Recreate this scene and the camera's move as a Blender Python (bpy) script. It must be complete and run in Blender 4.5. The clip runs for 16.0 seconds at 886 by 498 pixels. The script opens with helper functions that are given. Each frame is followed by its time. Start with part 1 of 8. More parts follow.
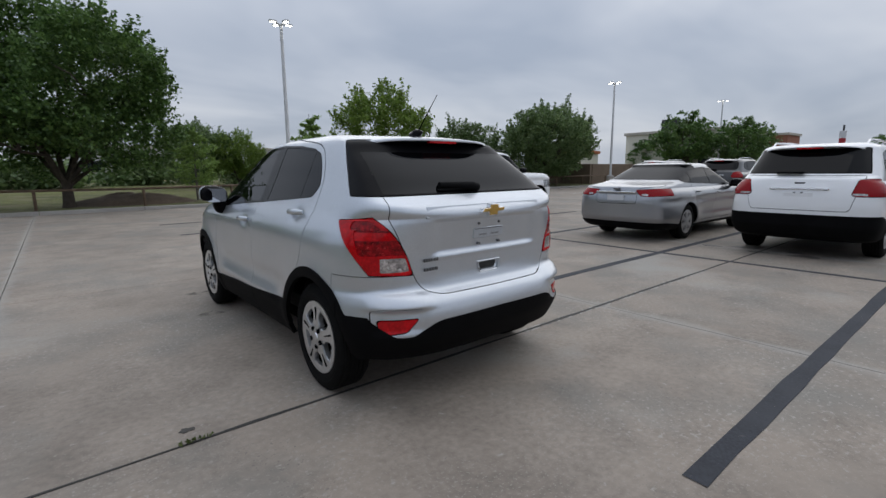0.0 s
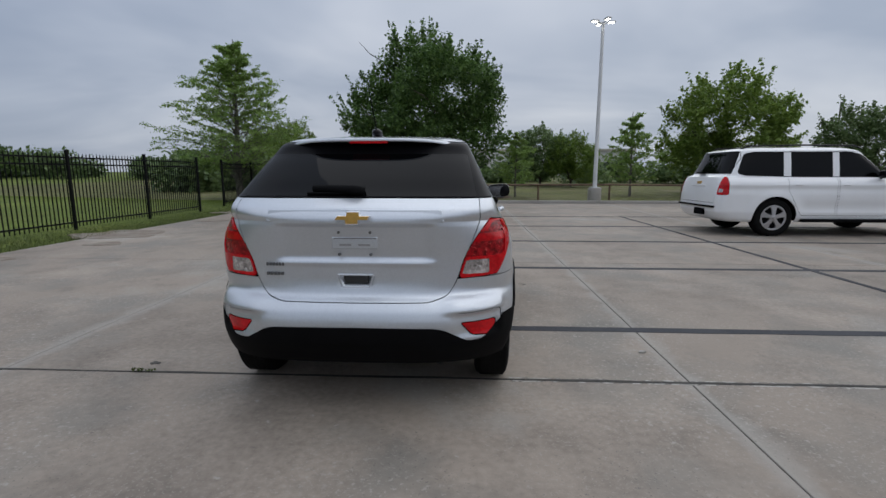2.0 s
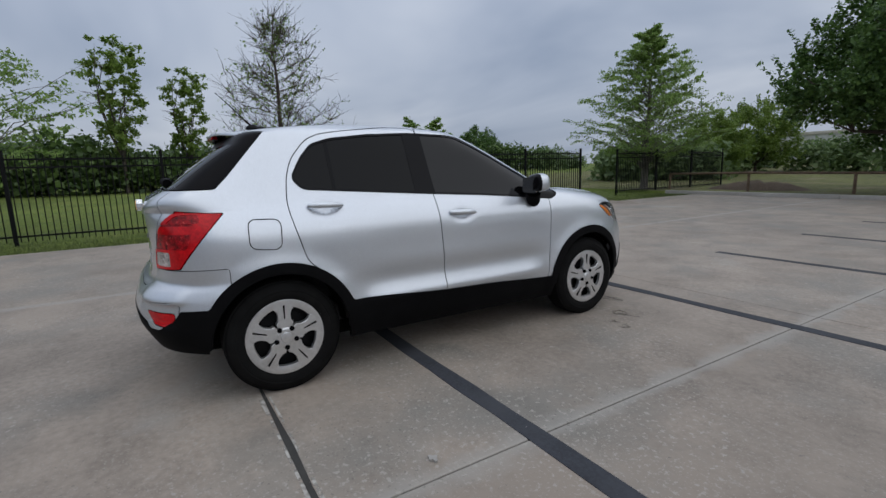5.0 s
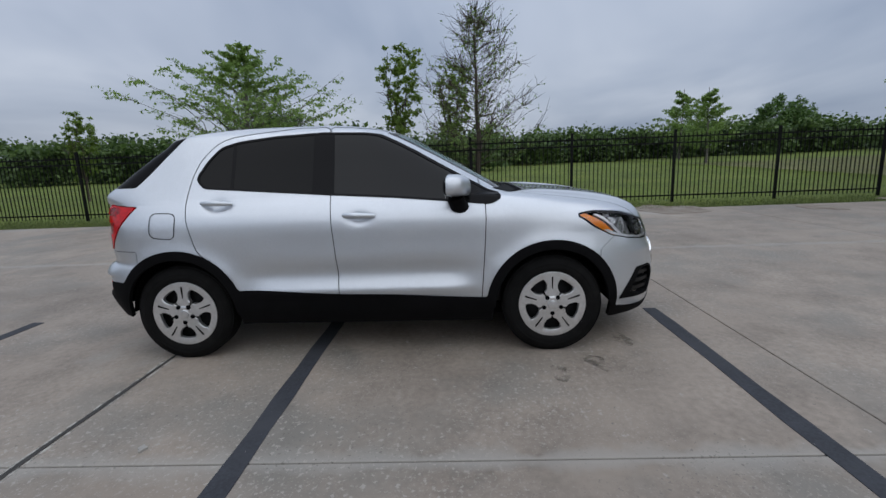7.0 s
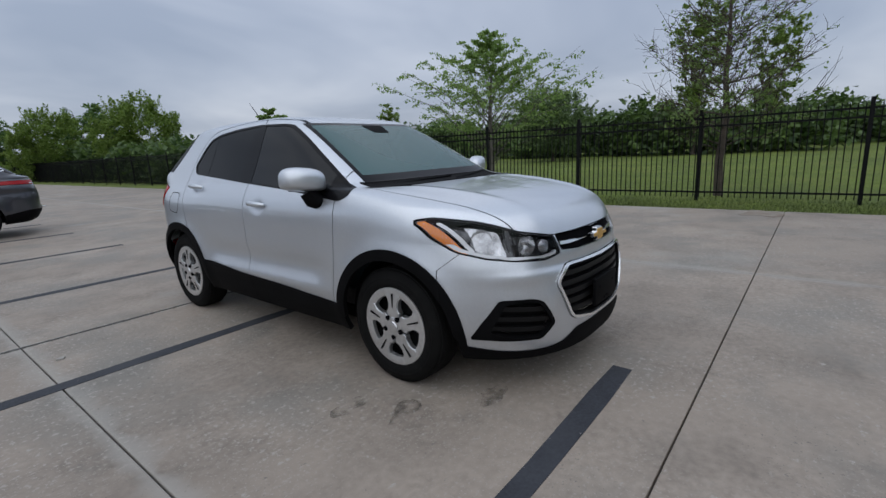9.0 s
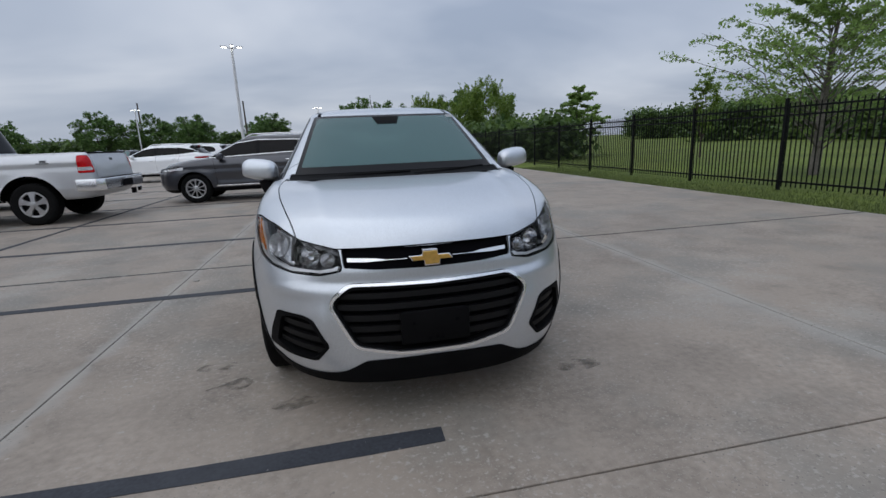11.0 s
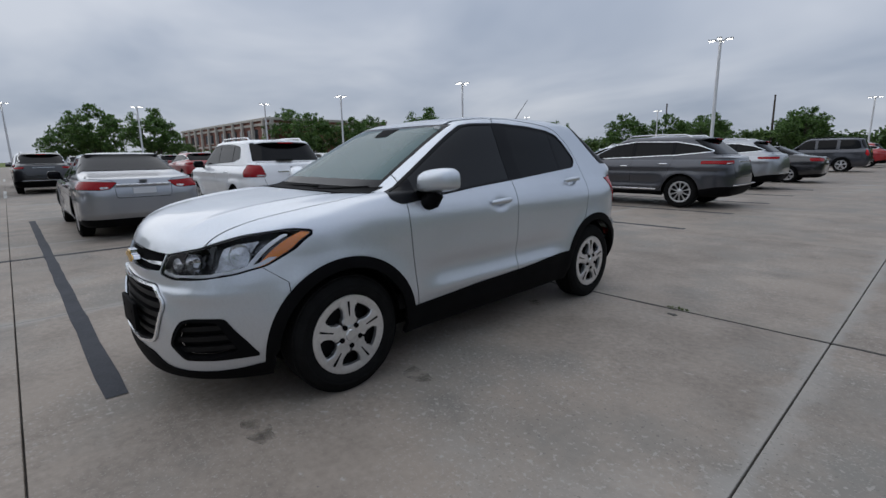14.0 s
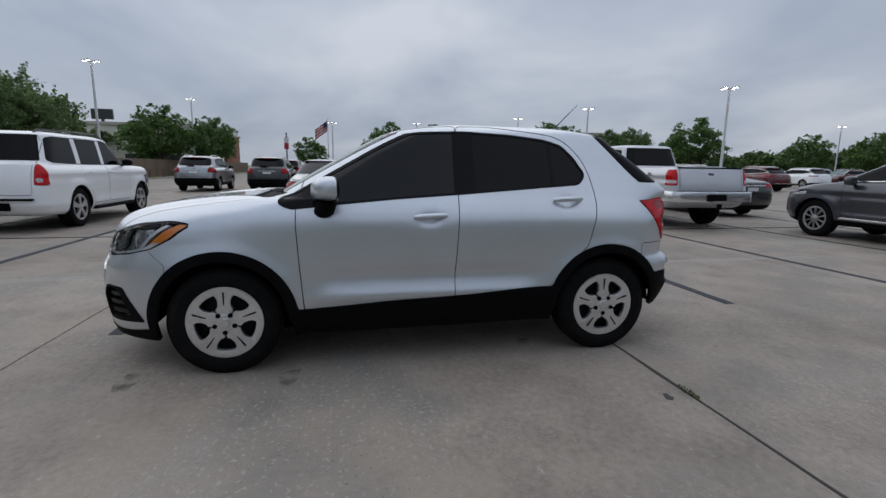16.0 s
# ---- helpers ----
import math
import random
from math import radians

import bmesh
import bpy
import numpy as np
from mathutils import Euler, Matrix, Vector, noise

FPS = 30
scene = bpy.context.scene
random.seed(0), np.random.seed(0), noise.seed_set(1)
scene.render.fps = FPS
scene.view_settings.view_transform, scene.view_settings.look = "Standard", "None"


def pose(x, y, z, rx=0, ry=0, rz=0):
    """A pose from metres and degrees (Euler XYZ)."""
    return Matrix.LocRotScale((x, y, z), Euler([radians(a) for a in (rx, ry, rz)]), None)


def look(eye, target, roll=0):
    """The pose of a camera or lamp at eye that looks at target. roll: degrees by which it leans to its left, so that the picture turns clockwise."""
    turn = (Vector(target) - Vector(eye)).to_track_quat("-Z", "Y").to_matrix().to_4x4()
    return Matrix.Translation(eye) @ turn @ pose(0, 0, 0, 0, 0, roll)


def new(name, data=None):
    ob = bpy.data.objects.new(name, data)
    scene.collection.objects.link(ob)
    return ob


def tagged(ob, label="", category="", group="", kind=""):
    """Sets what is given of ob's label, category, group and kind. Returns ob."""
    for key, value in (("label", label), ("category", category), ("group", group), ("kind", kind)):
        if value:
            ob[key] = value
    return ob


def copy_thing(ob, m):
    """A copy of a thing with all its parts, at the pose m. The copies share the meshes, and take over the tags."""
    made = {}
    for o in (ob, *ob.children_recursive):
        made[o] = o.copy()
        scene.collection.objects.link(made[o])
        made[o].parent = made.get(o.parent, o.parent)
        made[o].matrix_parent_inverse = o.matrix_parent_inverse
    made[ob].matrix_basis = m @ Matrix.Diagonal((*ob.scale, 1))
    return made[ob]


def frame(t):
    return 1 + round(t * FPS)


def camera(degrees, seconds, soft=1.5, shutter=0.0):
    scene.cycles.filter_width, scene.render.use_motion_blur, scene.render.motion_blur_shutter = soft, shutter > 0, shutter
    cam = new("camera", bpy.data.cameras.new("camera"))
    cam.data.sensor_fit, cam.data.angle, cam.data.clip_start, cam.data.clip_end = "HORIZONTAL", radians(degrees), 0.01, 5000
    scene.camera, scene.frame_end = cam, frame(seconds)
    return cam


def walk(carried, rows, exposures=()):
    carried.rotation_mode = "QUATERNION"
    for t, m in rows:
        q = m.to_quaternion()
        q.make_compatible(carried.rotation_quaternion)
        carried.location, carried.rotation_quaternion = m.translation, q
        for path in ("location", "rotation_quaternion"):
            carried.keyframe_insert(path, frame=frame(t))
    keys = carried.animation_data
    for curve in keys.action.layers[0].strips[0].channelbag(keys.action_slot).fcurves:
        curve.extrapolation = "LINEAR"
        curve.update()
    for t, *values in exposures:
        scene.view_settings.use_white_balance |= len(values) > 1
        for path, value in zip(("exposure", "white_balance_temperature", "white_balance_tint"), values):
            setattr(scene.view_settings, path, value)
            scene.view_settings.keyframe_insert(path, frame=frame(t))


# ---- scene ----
cam = camera(86.9, 16.0)
PATH = [
    (0, (-2.021, -3.925, 1.35), (-0.768, -2.402, 1.018), -0.6),
    (0.5, (-1.448, -4.153, 1.349), (-0.457, -2.448, 1.014), -0.3),
    (1, (-0.76, -4.389, 1.356), (-0.117, -2.525, 1.022), 0.4),
    (1.5, (-0.129, -4.405, 1.352), (0.167, -2.455, 1.021), 0.3),
    (2, (0.591, -4.361, 1.349), (0.496, -2.39, 1.027), 0.0),
    (2.5, (1.2, -4.153, 1.363), (0.781, -2.224, 1.046), -0.8),
    (3, (1.877, -3.886, 1.362), (1.119, -2.062, 1.046), -0.9),
    (3.5, (2.377, -3.509, 1.36), (1.351, -1.822, 1.038), -1.4),
    (4, (2.934, -3.018, 1.337), (1.634, -1.536, 1.004), -1.6),
    (4.5, (3.264, -2.486, 1.324), (1.763, -1.207, 0.989), -1.6),
    (5, (3.615, -1.845, 1.292), (1.93, -0.822, 0.953), -1.6),
    (5.5, (3.833, -1.238, 1.290), (2.014, -0.480, 0.947), -1.6),
    (6.0, (3.961, -0.623, 1.302), (2.054, -0.131, 0.949), -1.8),
    (6.5, (4.000, 0.004, 1.318), (2.046, 0.224, 0.954), -1.9),
    (7.0, (3.944, 0.651, 1.331), (1.981, 0.584, 0.955), -2.1),
    (7.5, (3.775, 1.317, 1.33), (1.848, 0.942, 0.946), -2.2),
    (8, (3.451, 2.026, 1.31), (1.619, 1.33, 0.914), -2.4),
    (8.5, (3.065, 2.594, 1.302), (1.368, 1.615, 0.899), -2.5),
    (9.0, (2.626, 3.077, 1.298), (1.102, 1.850, 0.885), -2.6),
    (9.5, (2.135, 3.480, 1.298), (0.819, 2.034, 0.875), -2.7),
    (10.0, (1.591, 3.798, 1.299), (0.523, 2.163, 0.869), -2.7),
    (10.5, (0.991, 4.021, 1.302), (0.22, 2.227, 0.868), -2.6),
    (11, (0.349, 4.144, 1.3), (-0.034, 2.232, 0.852), -2.4),
    (11.5, (-0.279, 4.189, 1.315), (-0.286, 2.238, 0.874), -2.1),
    (12, (-0.941, 4.099, 1.312), (-0.579, 2.182, 0.872), -1.9),
    (12.5, (-1.524, 3.835, 1.309), (-0.845, 2.002, 0.882), -1.9),
    (13, (-2.075, 3.443, 1.306), (-1.107, 1.745, 0.882), -1.7),
    (13.5, (-2.575, 3.044, 1.324), (-1.358, 1.509, 0.919), -1.4),
    (14, (-3.043, 2.565, 1.314), (-1.599, 1.238, 0.919), -0.9),
    (14.5, (-3.419, 2.072, 1.328), (-1.792, 0.972, 0.949), -0.7),
    (15, (-3.676, 1.529, 1.309), (-1.906, 0.675, 0.937), -0.5),
    (15.5, (-3.818, 1.005, 1.305), (-1.947, 0.391, 0.954), 0.2),
    (16, (-3.839, 0.526, 1.296), (-1.909, 0.127, 0.954), 0.8),
]
walk(cam, [(t, look(eye, target, roll)) for t, eye, target, roll in PATH],
     [(0, 0.17, 6500, 10), (4, 0.12, 6450, 10), (8, 0.16, 6300, 10), (11, 0.15, 6300, 10), (13, 0.05, 6300, 10), (16, 0.0, 6350, 10)])

# ---- sky and light: an overcast late afternoon ----
SUN_ELEV, SUN_TURN = radians(40), radians(238)
world = bpy.data.worlds.new("sky")
scene.world = world
world.use_nodes = True
wt = world.node_tree
wt.nodes.clear()
w_out = wt.nodes.new("ShaderNodeOutputWorld")
w_bg = wt.nodes.new("ShaderNodeBackground")
w_sky = wt.nodes.new("ShaderNodeTexSky")
w_sky.sky_type = "NISHITA"
w_sky.sun_disc = False
w_sky.sun_elevation = SUN_ELEV
w_sky.sun_rotation = SUN_TURN
w_sky.air_density, w_sky.dust_density, w_sky.ozone_density = 1.0, 2.0, 1.0
w_co = wt.nodes.new("ShaderNodeTexCoord")
# cloud layer: the view direction laid on a flat deck
w_sep = wt.nodes.new("ShaderNodeSeparateXYZ")
wt.links.new(w_co.outputs["Generated"], w_sep.inputs[0])


def w_math(op, a, b=None, clamp=False):
    n = wt.nodes.new("ShaderNodeMath")
    n.operation = op
    n.use_clamp = clamp
    for k, v in enumerate((a, b)):
        if v is None:
            continue
        if isinstance(v, (int, float)):
            n.inputs[k].default_value = v
        else:
            wt.links.new(v, n.inputs[k])
    return n.outputs[0]


w_up = w_math("ADD", w_math("MAXIMUM", w_sep.outputs[2], 0.0), 0.24)
w_cx = w_math("DIVIDE", w_sep.outputs[0], w_up)
w_cy = w_math("DIVIDE", w_sep.outputs[1], w_up)
w_comb = wt.nodes.new("ShaderNodeCombineXYZ")
wt.links.new(w_cx, w_comb.inputs[0])
wt.links.new(w_math("MULTIPLY", w_cy, 1.35), w_comb.inputs[1])
w_n1 = wt.nodes.new("ShaderNodeTexNoise")
w_n1.inputs["Scale"].default_value = 0.75
w_n1.inputs["Detail"].default_value = 4.0
w_n1.inputs["Roughness"].default_value = 0.5
w_n1.inputs["Distortion"].default_value = 0.35
wt.links.new(w_comb.outputs[0], w_n1.inputs["Vector"])
w_ramp = wt.nodes.new("ShaderNodeValToRGB")
w_ramp.color_ramp.elements[0].position = 0.33
w_ramp.color_ramp.elements[0].color = (0.385, 0.440, 0.540, 1)
w_ramp.color_ramp.elements[1].position = 0.68
w_ramp.color_ramp.elements[1].color = (0.690, 0.722, 0.785, 1)
w_e = w_ramp.color_ramp.elements.new(0.5)
w_e.color = (0.520, 0.567, 0.655, 1)
wt.links.new(w_n1.outputs["Fac"], w_ramp.inputs[0])
w_mix = wt.nodes.new("ShaderNodeMixRGB")
w_mix.inputs[0].default_value = 0.92
w_gain = wt.nodes.new("ShaderNodeVectorMath")
w_gain.operation = "SCALE"
w_gain.inputs["Scale"].default_value = 0.10
wt.links.new(w_sky.outputs[0], w_gain.inputs[0])
wt.links.new(w_gain.outputs[0], w_mix.inputs[1])
wt.links.new(w_ramp.outputs[0], w_mix.inputs[2])
# an overcast dome is brighter overhead than at the horizon
w_zen = w_math("ADD", w_math("MULTIPLY", w_math("MAXIMUM", w_sep.outputs[2], 0.0), 0.55), 0.78)
w_dome = wt.nodes.new("ShaderNodeVectorMath")
w_dome.operation = "SCALE"
# thinner, bluer cloud towards -x
w_west = w_math("MULTIPLY", w_math("SUBTRACT", 0.25, w_sep.outputs[0], True), 0.85, True)
w_blue = wt.nodes.new("ShaderNodeMixRGB")
w_blue.blend_type = "MULTIPLY"
w_blue.inputs[2].default_value = (0.76, 0.80, 0.86, 1)
wt.links.new(w_west, w_blue.inputs[0])
wt.links.new(w_mix.outputs[0], w_blue.inputs[1])
wt.links.new(w_blue.outputs[0], w_dome.inputs[0])
wt.links.new(w_zen, w_dome.inputs["Scale"])
wt.links.new(w_dome.outputs[0], w_bg.inputs[0])
w_bg.inputs[1].default_value = 1.0
wt.links.new(w_bg.outputs[0], w_out.inputs[0])

sun = new("sun", bpy.data.lights.new("sun", "SUN"))
sun.data.energy = 0.9
sun.data.angle = radians(100)
sun.data.color = (1.0, 0.96, 0.9)
sun.matrix_world = look((0, 0, 30), (8 * math.sin(SUN_TURN), 8 * math.cos(SUN_TURN), 20))
scene.view_settings.exposure = 0.20

# ---- materials ----
def material(name, colour, rough=0.5, metal=0.0, grain=(), bump=(), coat=0.0, spec=0.5, vary=0.0, stains=(), coord="Object"):
    """grain: (scale, amount) noise on the colour; stains: (scale, colour, low, high); bump: (scale, strength, distance)."""
    m = bpy.data.materials.new(name)
    m.use_nodes = True
    t = m.node_tree
    b = t.nodes["Principled BSDF"]
    b.inputs["Base Color"].default_value = (*colour, 1)
    b.inputs["Roughness"].default_value = rough
    b.inputs["Metallic"].default_value = metal
    b.inputs["Coat Weight"].default_value = coat
    b.inputs["Coat Roughness"].default_value = 0.03
    b.inputs["Specular IOR Level"].default_value = spec
    co = t.nodes.new("ShaderNodeTexCoord")
    if coord == "World":
        geo = t.nodes.new("ShaderNodeNewGeometry")
        src = geo.outputs["Position"]
    else:
        src = co.outputs[coord]
    out = None

    def noise_node(scale, detail=4.0, rough_n=0.55):
        n = t.nodes.new("ShaderNodeTexNoise")
        n.inputs["Scale"].default_value = scale
        n.inputs["Detail"].default_value = detail
        n.inputs["Roughness"].default_value = rough_n
        t.links.new(src, n.inputs["Vector"])
        return n.outputs["Fac"]

    def mixed(a, kind, fac, b2):
        x = t.nodes.new("ShaderNodeMixRGB")
        x.blend_type = kind
        for k, v in ((0, fac), (1, a), (2, b2)):
            if isinstance(v, (int, float)):
                x.inputs[k].default_value = v
            elif isinstance(v, tuple):
                x.inputs[k].default_value = (*v, 1)
            else:
                t.links.new(v, x.inputs[k])
        return x.outputs[0]

    def ramped(v, lo, hi, c0=(0, 0, 0), c1=(1, 1, 1)):
        r = t.nodes.new("ShaderNodeValToRGB")
        r.color_ramp.elements[0].position, r.color_ramp.elements[1].position = lo, hi
        r.color_ramp.elements[0].color, r.color_ramp.elements[1].color = (*c0, 1), (*c1, 1)
        t.links.new(v, r.inputs[0])
        return r.outputs[0]

    out = colour
    for scale, amount in grain:
        lo, hi = 1 - amount, 1 + amount
        out = mixed(out, "MULTIPLY", 1.0, ramped(noise_node(scale), 0.3, 0.7, (lo,) * 3, (hi,) * 3))
    for scale, c, lo, hi in stains:
        out = mixed(out, "MIX", ramped(noise_node(scale, 6.0, 0.62), lo, hi), c)
    if vary:
        oi = t.nodes.new("ShaderNodeObjectInfo")
        out = mixed(out, "MULTIPLY", 1.0, ramped(oi.outputs["Random"], 0.0, 1.0, (1 - vary,) * 3, (1 + vary,) * 3))
    if not isinstance(out, tuple):
        t.links.new(out, b.inputs["Base Color"])
    last = None
    for scale, strength, dist in bump:
        n = t.nodes.new("ShaderNodeBump")
        n.inputs["Strength"].default_value = strength
        n.inputs["Distance"].default_value = dist
        t.links.new(noise_node(scale, 3.0), n.inputs["Height"])
        if last is not None:
            t.links.new(last, n.inputs["Normal"])
        last = n.outputs[0]
    if last is not None:
        t.links.new(last, b.inputs["Normal"])
    return m


def glass_material(name, tint, clear, rough=0.01, ior=1.42, shade=0.012):
    """A tinted pane: gloss over a see-through dye. clear: how much light passes."""
    m = bpy.data.materials.new(name)
    m.use_nodes = True
    t = m.node_tree
    t.nodes.clear()
    o = t.nodes.new("ShaderNodeOutputMaterial")
    dye = t.nodes.new("ShaderNodeBsdfTransparent")
    dye.inputs[0].default_value = (*[c * clear for c in tint], 1)
    body = t.nodes.new("ShaderNodeBsdfDiffuse")
    body.inputs[0].default_value = (*[c * shade for c in tint], 1)
    mix0 = t.nodes.new("ShaderNodeMixShader")
    mix0.inputs[0].default_value = clear
    t.links.new(body.outputs[0], mix0.inputs[1])
    t.links.new(dye.outputs[0], mix0.inputs[2])
    gl = t.nodes.new("ShaderNodeBsdfGlossy")
    gl.inputs["Roughness"].default_value = rough
    fr = t.nodes.new("ShaderNodeFresnel")
    fr.inputs[0].default_value = ior
    mix1 = t.nodes.new("ShaderNodeMixShader")
    t.links.new(fr.outputs[0], mix1.inputs[0])
    t.links.new(mix0.outputs[0], mix1.inputs[1])
    t.links.new(gl.outputs[0], mix1.inputs[2])
    t.links.new(mix1.outputs[0], o.inputs[0])
    return m


M = {}


def paint(name, colour, metal=0.0, rough=0.3):
    return material(name, colour, rough, metal, coat=1.0, grain=((1.3, 0.04), (300.0, 0.14 if metal > 0.45 else 0.02)), bump=((900.0, 0.03, 0.0004),) if metal else ())


M["silver"] = paint("silver_paint", (0.612, 0.645, 0.688), 0.83, 0.38)
M["white"] = paint("white_paint", (0.86, 0.87, 0.88))
M["grey"] = paint("grey_paint", (0.046, 0.048, 0.058), 0.5, 0.32)
M["black"] = paint("black_paint", (0.010, 0.010, 0.012))
M["red"] = paint("red_paint", (0.30, 0.012, 0.015), 0.2)
M["maroon"] = paint("maroon_paint", (0.10, 0.010, 0.014), 0.3)
M["blue"] = paint("blue_paint", (0.01, 0.05, 0.22), 0.3)
M["camry"] = paint("pale_grey_paint", (0.36, 0.37, 0.39), 0.85, 0.30)
M["ramsilver"] = paint("bright_silver_paint", (0.58, 0.59, 0.61), 0.5, 0.38)
M["plastic"] = material("black_plastic", (0.0045, 0.0045, 0.005), 0.65, spec=0.06, grain=((6.0, 0.2),), bump=((700.0, 0.15, 0.0006),))
M["gloss_black"] = material("gloss_black_plastic", (0.005, 0.005, 0.006), 0.12, spec=0.12)
M["gap"] = material("panel_gap", (0.003, 0.003, 0.004), 0.9, spec=0.05)
M["rubber"] = material("tyre_rubber", (0.007, 0.007, 0.007), 0.8, spec=0.1, grain=((9.0, 0.25),), stains=((14.0, (0.014, 0.0135, 0.012), 0.55, 0.85),), bump=((160.0, 0.2, 0.001),))
M["well"] = material("wheel_well_lining", (0.004, 0.004, 0.004), 0.95, spec=0.05)
M["cap"] = material("silver_wheel_cover", (0.68, 0.69, 0.70), 0.28, 0.88, grain=((6.0, 0.06), (40.0, 0.08)), coat=0.3)
M["alloy"] = material("alloy_rim", (0.55, 0.55, 0.56), 0.28, 0.8, grain=((30.0, 0.06),))
M["wing_black"] = material("satin_black_panel", (0.004, 0.004, 0.005), 0.35, spec=0.08)
M["slat"] = material("satin_black_slat", (0.006, 0.006, 0.0065), 0.5, spec=0.2, bump=((300.0, 0.1, 0.0005),))
M["liner"] = material("grey_headliner", (0.16, 0.16, 0.155), 0.9, grain=((60.0, 0.1),))
M["chrome"] = material("chrome", (0.75, 0.76, 0.78), 0.08, 1.0)
M["gold"] = material("gold_badge", (0.72, 0.45, 0.12), 0.32, 0.75, grain=((60.0, 0.1),))
M["glass"] = glass_material("privacy_glass", (0.5, 0.55, 0.66), 0.03, 0.01, 1.31, 0.004)
M["glass_front"] = glass_material("tinted_door_glass", (0.5, 0.56, 0.68), 0.016, 0.01, 1.44, 0.004)
M["screen"] = glass_material("windscreen_glass", (0.35, 0.68, 0.69), 0.56, 0.01, 1.40, 0.40)
M["glass_low"] = glass_material("sloped_rear_glass", (0.5, 0.53, 0.66), 0.03, 0.01, 1.27, 0.004)
M["lens_red"] = material("red_lens", (0.50, 0.005, 0.009), 0.12, spec=0.3, grain=((9.0, 0.22), (60.0, 0.25)), bump=((140.0, 0.25, 0.001),))
M["lens_deep"] = material("deep_red_lens", (0.26, 0.003, 0.006), 0.18, spec=0.25)
M["lens_mid"] = material("ribbed_red_lens", (0.24, 0.003, 0.006), 0.15, spec=0.3, grain=((38.0, 0.7), (110.0, 0.4)), stains=((46.0, (0.62, 0.05, 0.05), 0.60, 0.68),), bump=((150.0, 0.6, 0.003),))
M["lens_clear"] = material("clear_ribbed_lens", (0.46, 0.42, 0.41), 0.15, 0.5, coat=1.0, grain=((24.0, 0.55), (80.0, 0.4)), stains=((30.0, (0.80, 0.80, 0.80), 0.60, 0.68), (36.0, (0.08, 0.05, 0.05), 0.60, 0.70)), bump=((60.0, 0.6, 0.004),))
M["lens_cover"] = glass_material("lamp_cover", (0.98, 0.985, 0.99), 0.97, 0.02, 1.26)
M["lamp_bowl"] = material("lamp_reflector", (0.90, 0.91, 0.93), 0.14, 0.72, grain=((18.0, 0.25), (70.0, 0.30)), bump=((60.0, 0.9, 0.006),))
M["lamp_inner"] = material("lamp_inner_shell", (0.10, 0.102, 0.108), 0.16, 0.7, grain=((14.0, 0.6),), bump=((30.0, 0.3, 0.004),))
M["lamp_mid"] = material("grey_lamp_reflector", (0.55, 0.555, 0.57), 0.10, 0.9, grain=((20.0, 0.4),), bump=((60.0, 0.3, 0.003),))
M["lamp_chamber"] = material("grey_lamp_chamber", (0.52, 0.525, 0.54), 0.16, 0.75, grain=((16.0, 0.5),), bump=((40.0, 0.4, 0.004),))
M["lamp_dark"] = material("lamp_housing", (0.045, 0.047, 0.05), 0.3, 0.4)
M["amber"] = material("amber_lens", (0.92, 0.27, 0.02), 0.15, coat=1.0, bump=((180.0, 0.4, 0.001),))
M["seat"] = material("seat_cloth", (0.03, 0.03, 0.033), 0.9, grain=((40.0, 0.3),))
M["dash"] = material("dashboard", (0.055, 0.058, 0.06), 0.6, bump=((400.0, 0.2, 0.0005),))
M["chrome_soft"] = material("soft_chrome", (0.88, 0.89, 0.90), 0.2, 0.85, coat=0.5)
M["satin"] = material("satin_silver_trim", (0.72, 0.73, 0.75), 0.28, 0.5, coat=0.5)
M["steel_dark"] = material("dark_wheel_steel", (0.010, 0.010, 0.011), 0.7, spec=0.2)
M["plate_white"] = material("pale_plate", (0.62, 0.63, 0.65), 0.4)
M["mark_grey"] = material("badge_lettering", (0.16, 0.165, 0.17), 0.3, 0.6)


# ---- building helpers ----
def link_mesh(name, verts, faces, mat, parent=None, label="", smooth=False, normals=None):
    me = bpy.data.meshes.new(name)
    me.from_pydata([tuple(v) for v in verts], [], [tuple(f) for f in faces])
    me.materials.append(mat)
    if smooth or normals is not None:
        me.polygons.foreach_set("use_smooth", [True] * len(me.polygons))
    if normals is not None:
        me.normals_split_custom_set_from_vertices([tuple(n) for n in normals])
    ob = new(name, me)
    if parent is not None:
        ob.parent = parent
    if label:
        tagged(ob, label)
    return ob


def part(name, bm, mat, parent=None, label="", smooth=False):
    """Links a bmesh as one mesh object under a thing or a part."""
    me = bpy.data.meshes.new(name)
    bm.to_mesh(me)
    bm.free()
    me.materials.append(mat)
    if smooth:
        me.polygons.foreach_set("use_smooth", [True] * len(me.polygons))
        me.set_sharp_from_angle(angle=radians(38))
    ob = new(name, me)
    if parent is not None:
        ob.parent = parent
    if label:
        tagged(ob, label)
    return ob


def empty(name, label, category, group="", kind=""):
    return tagged(new(name), label, category, group, kind)


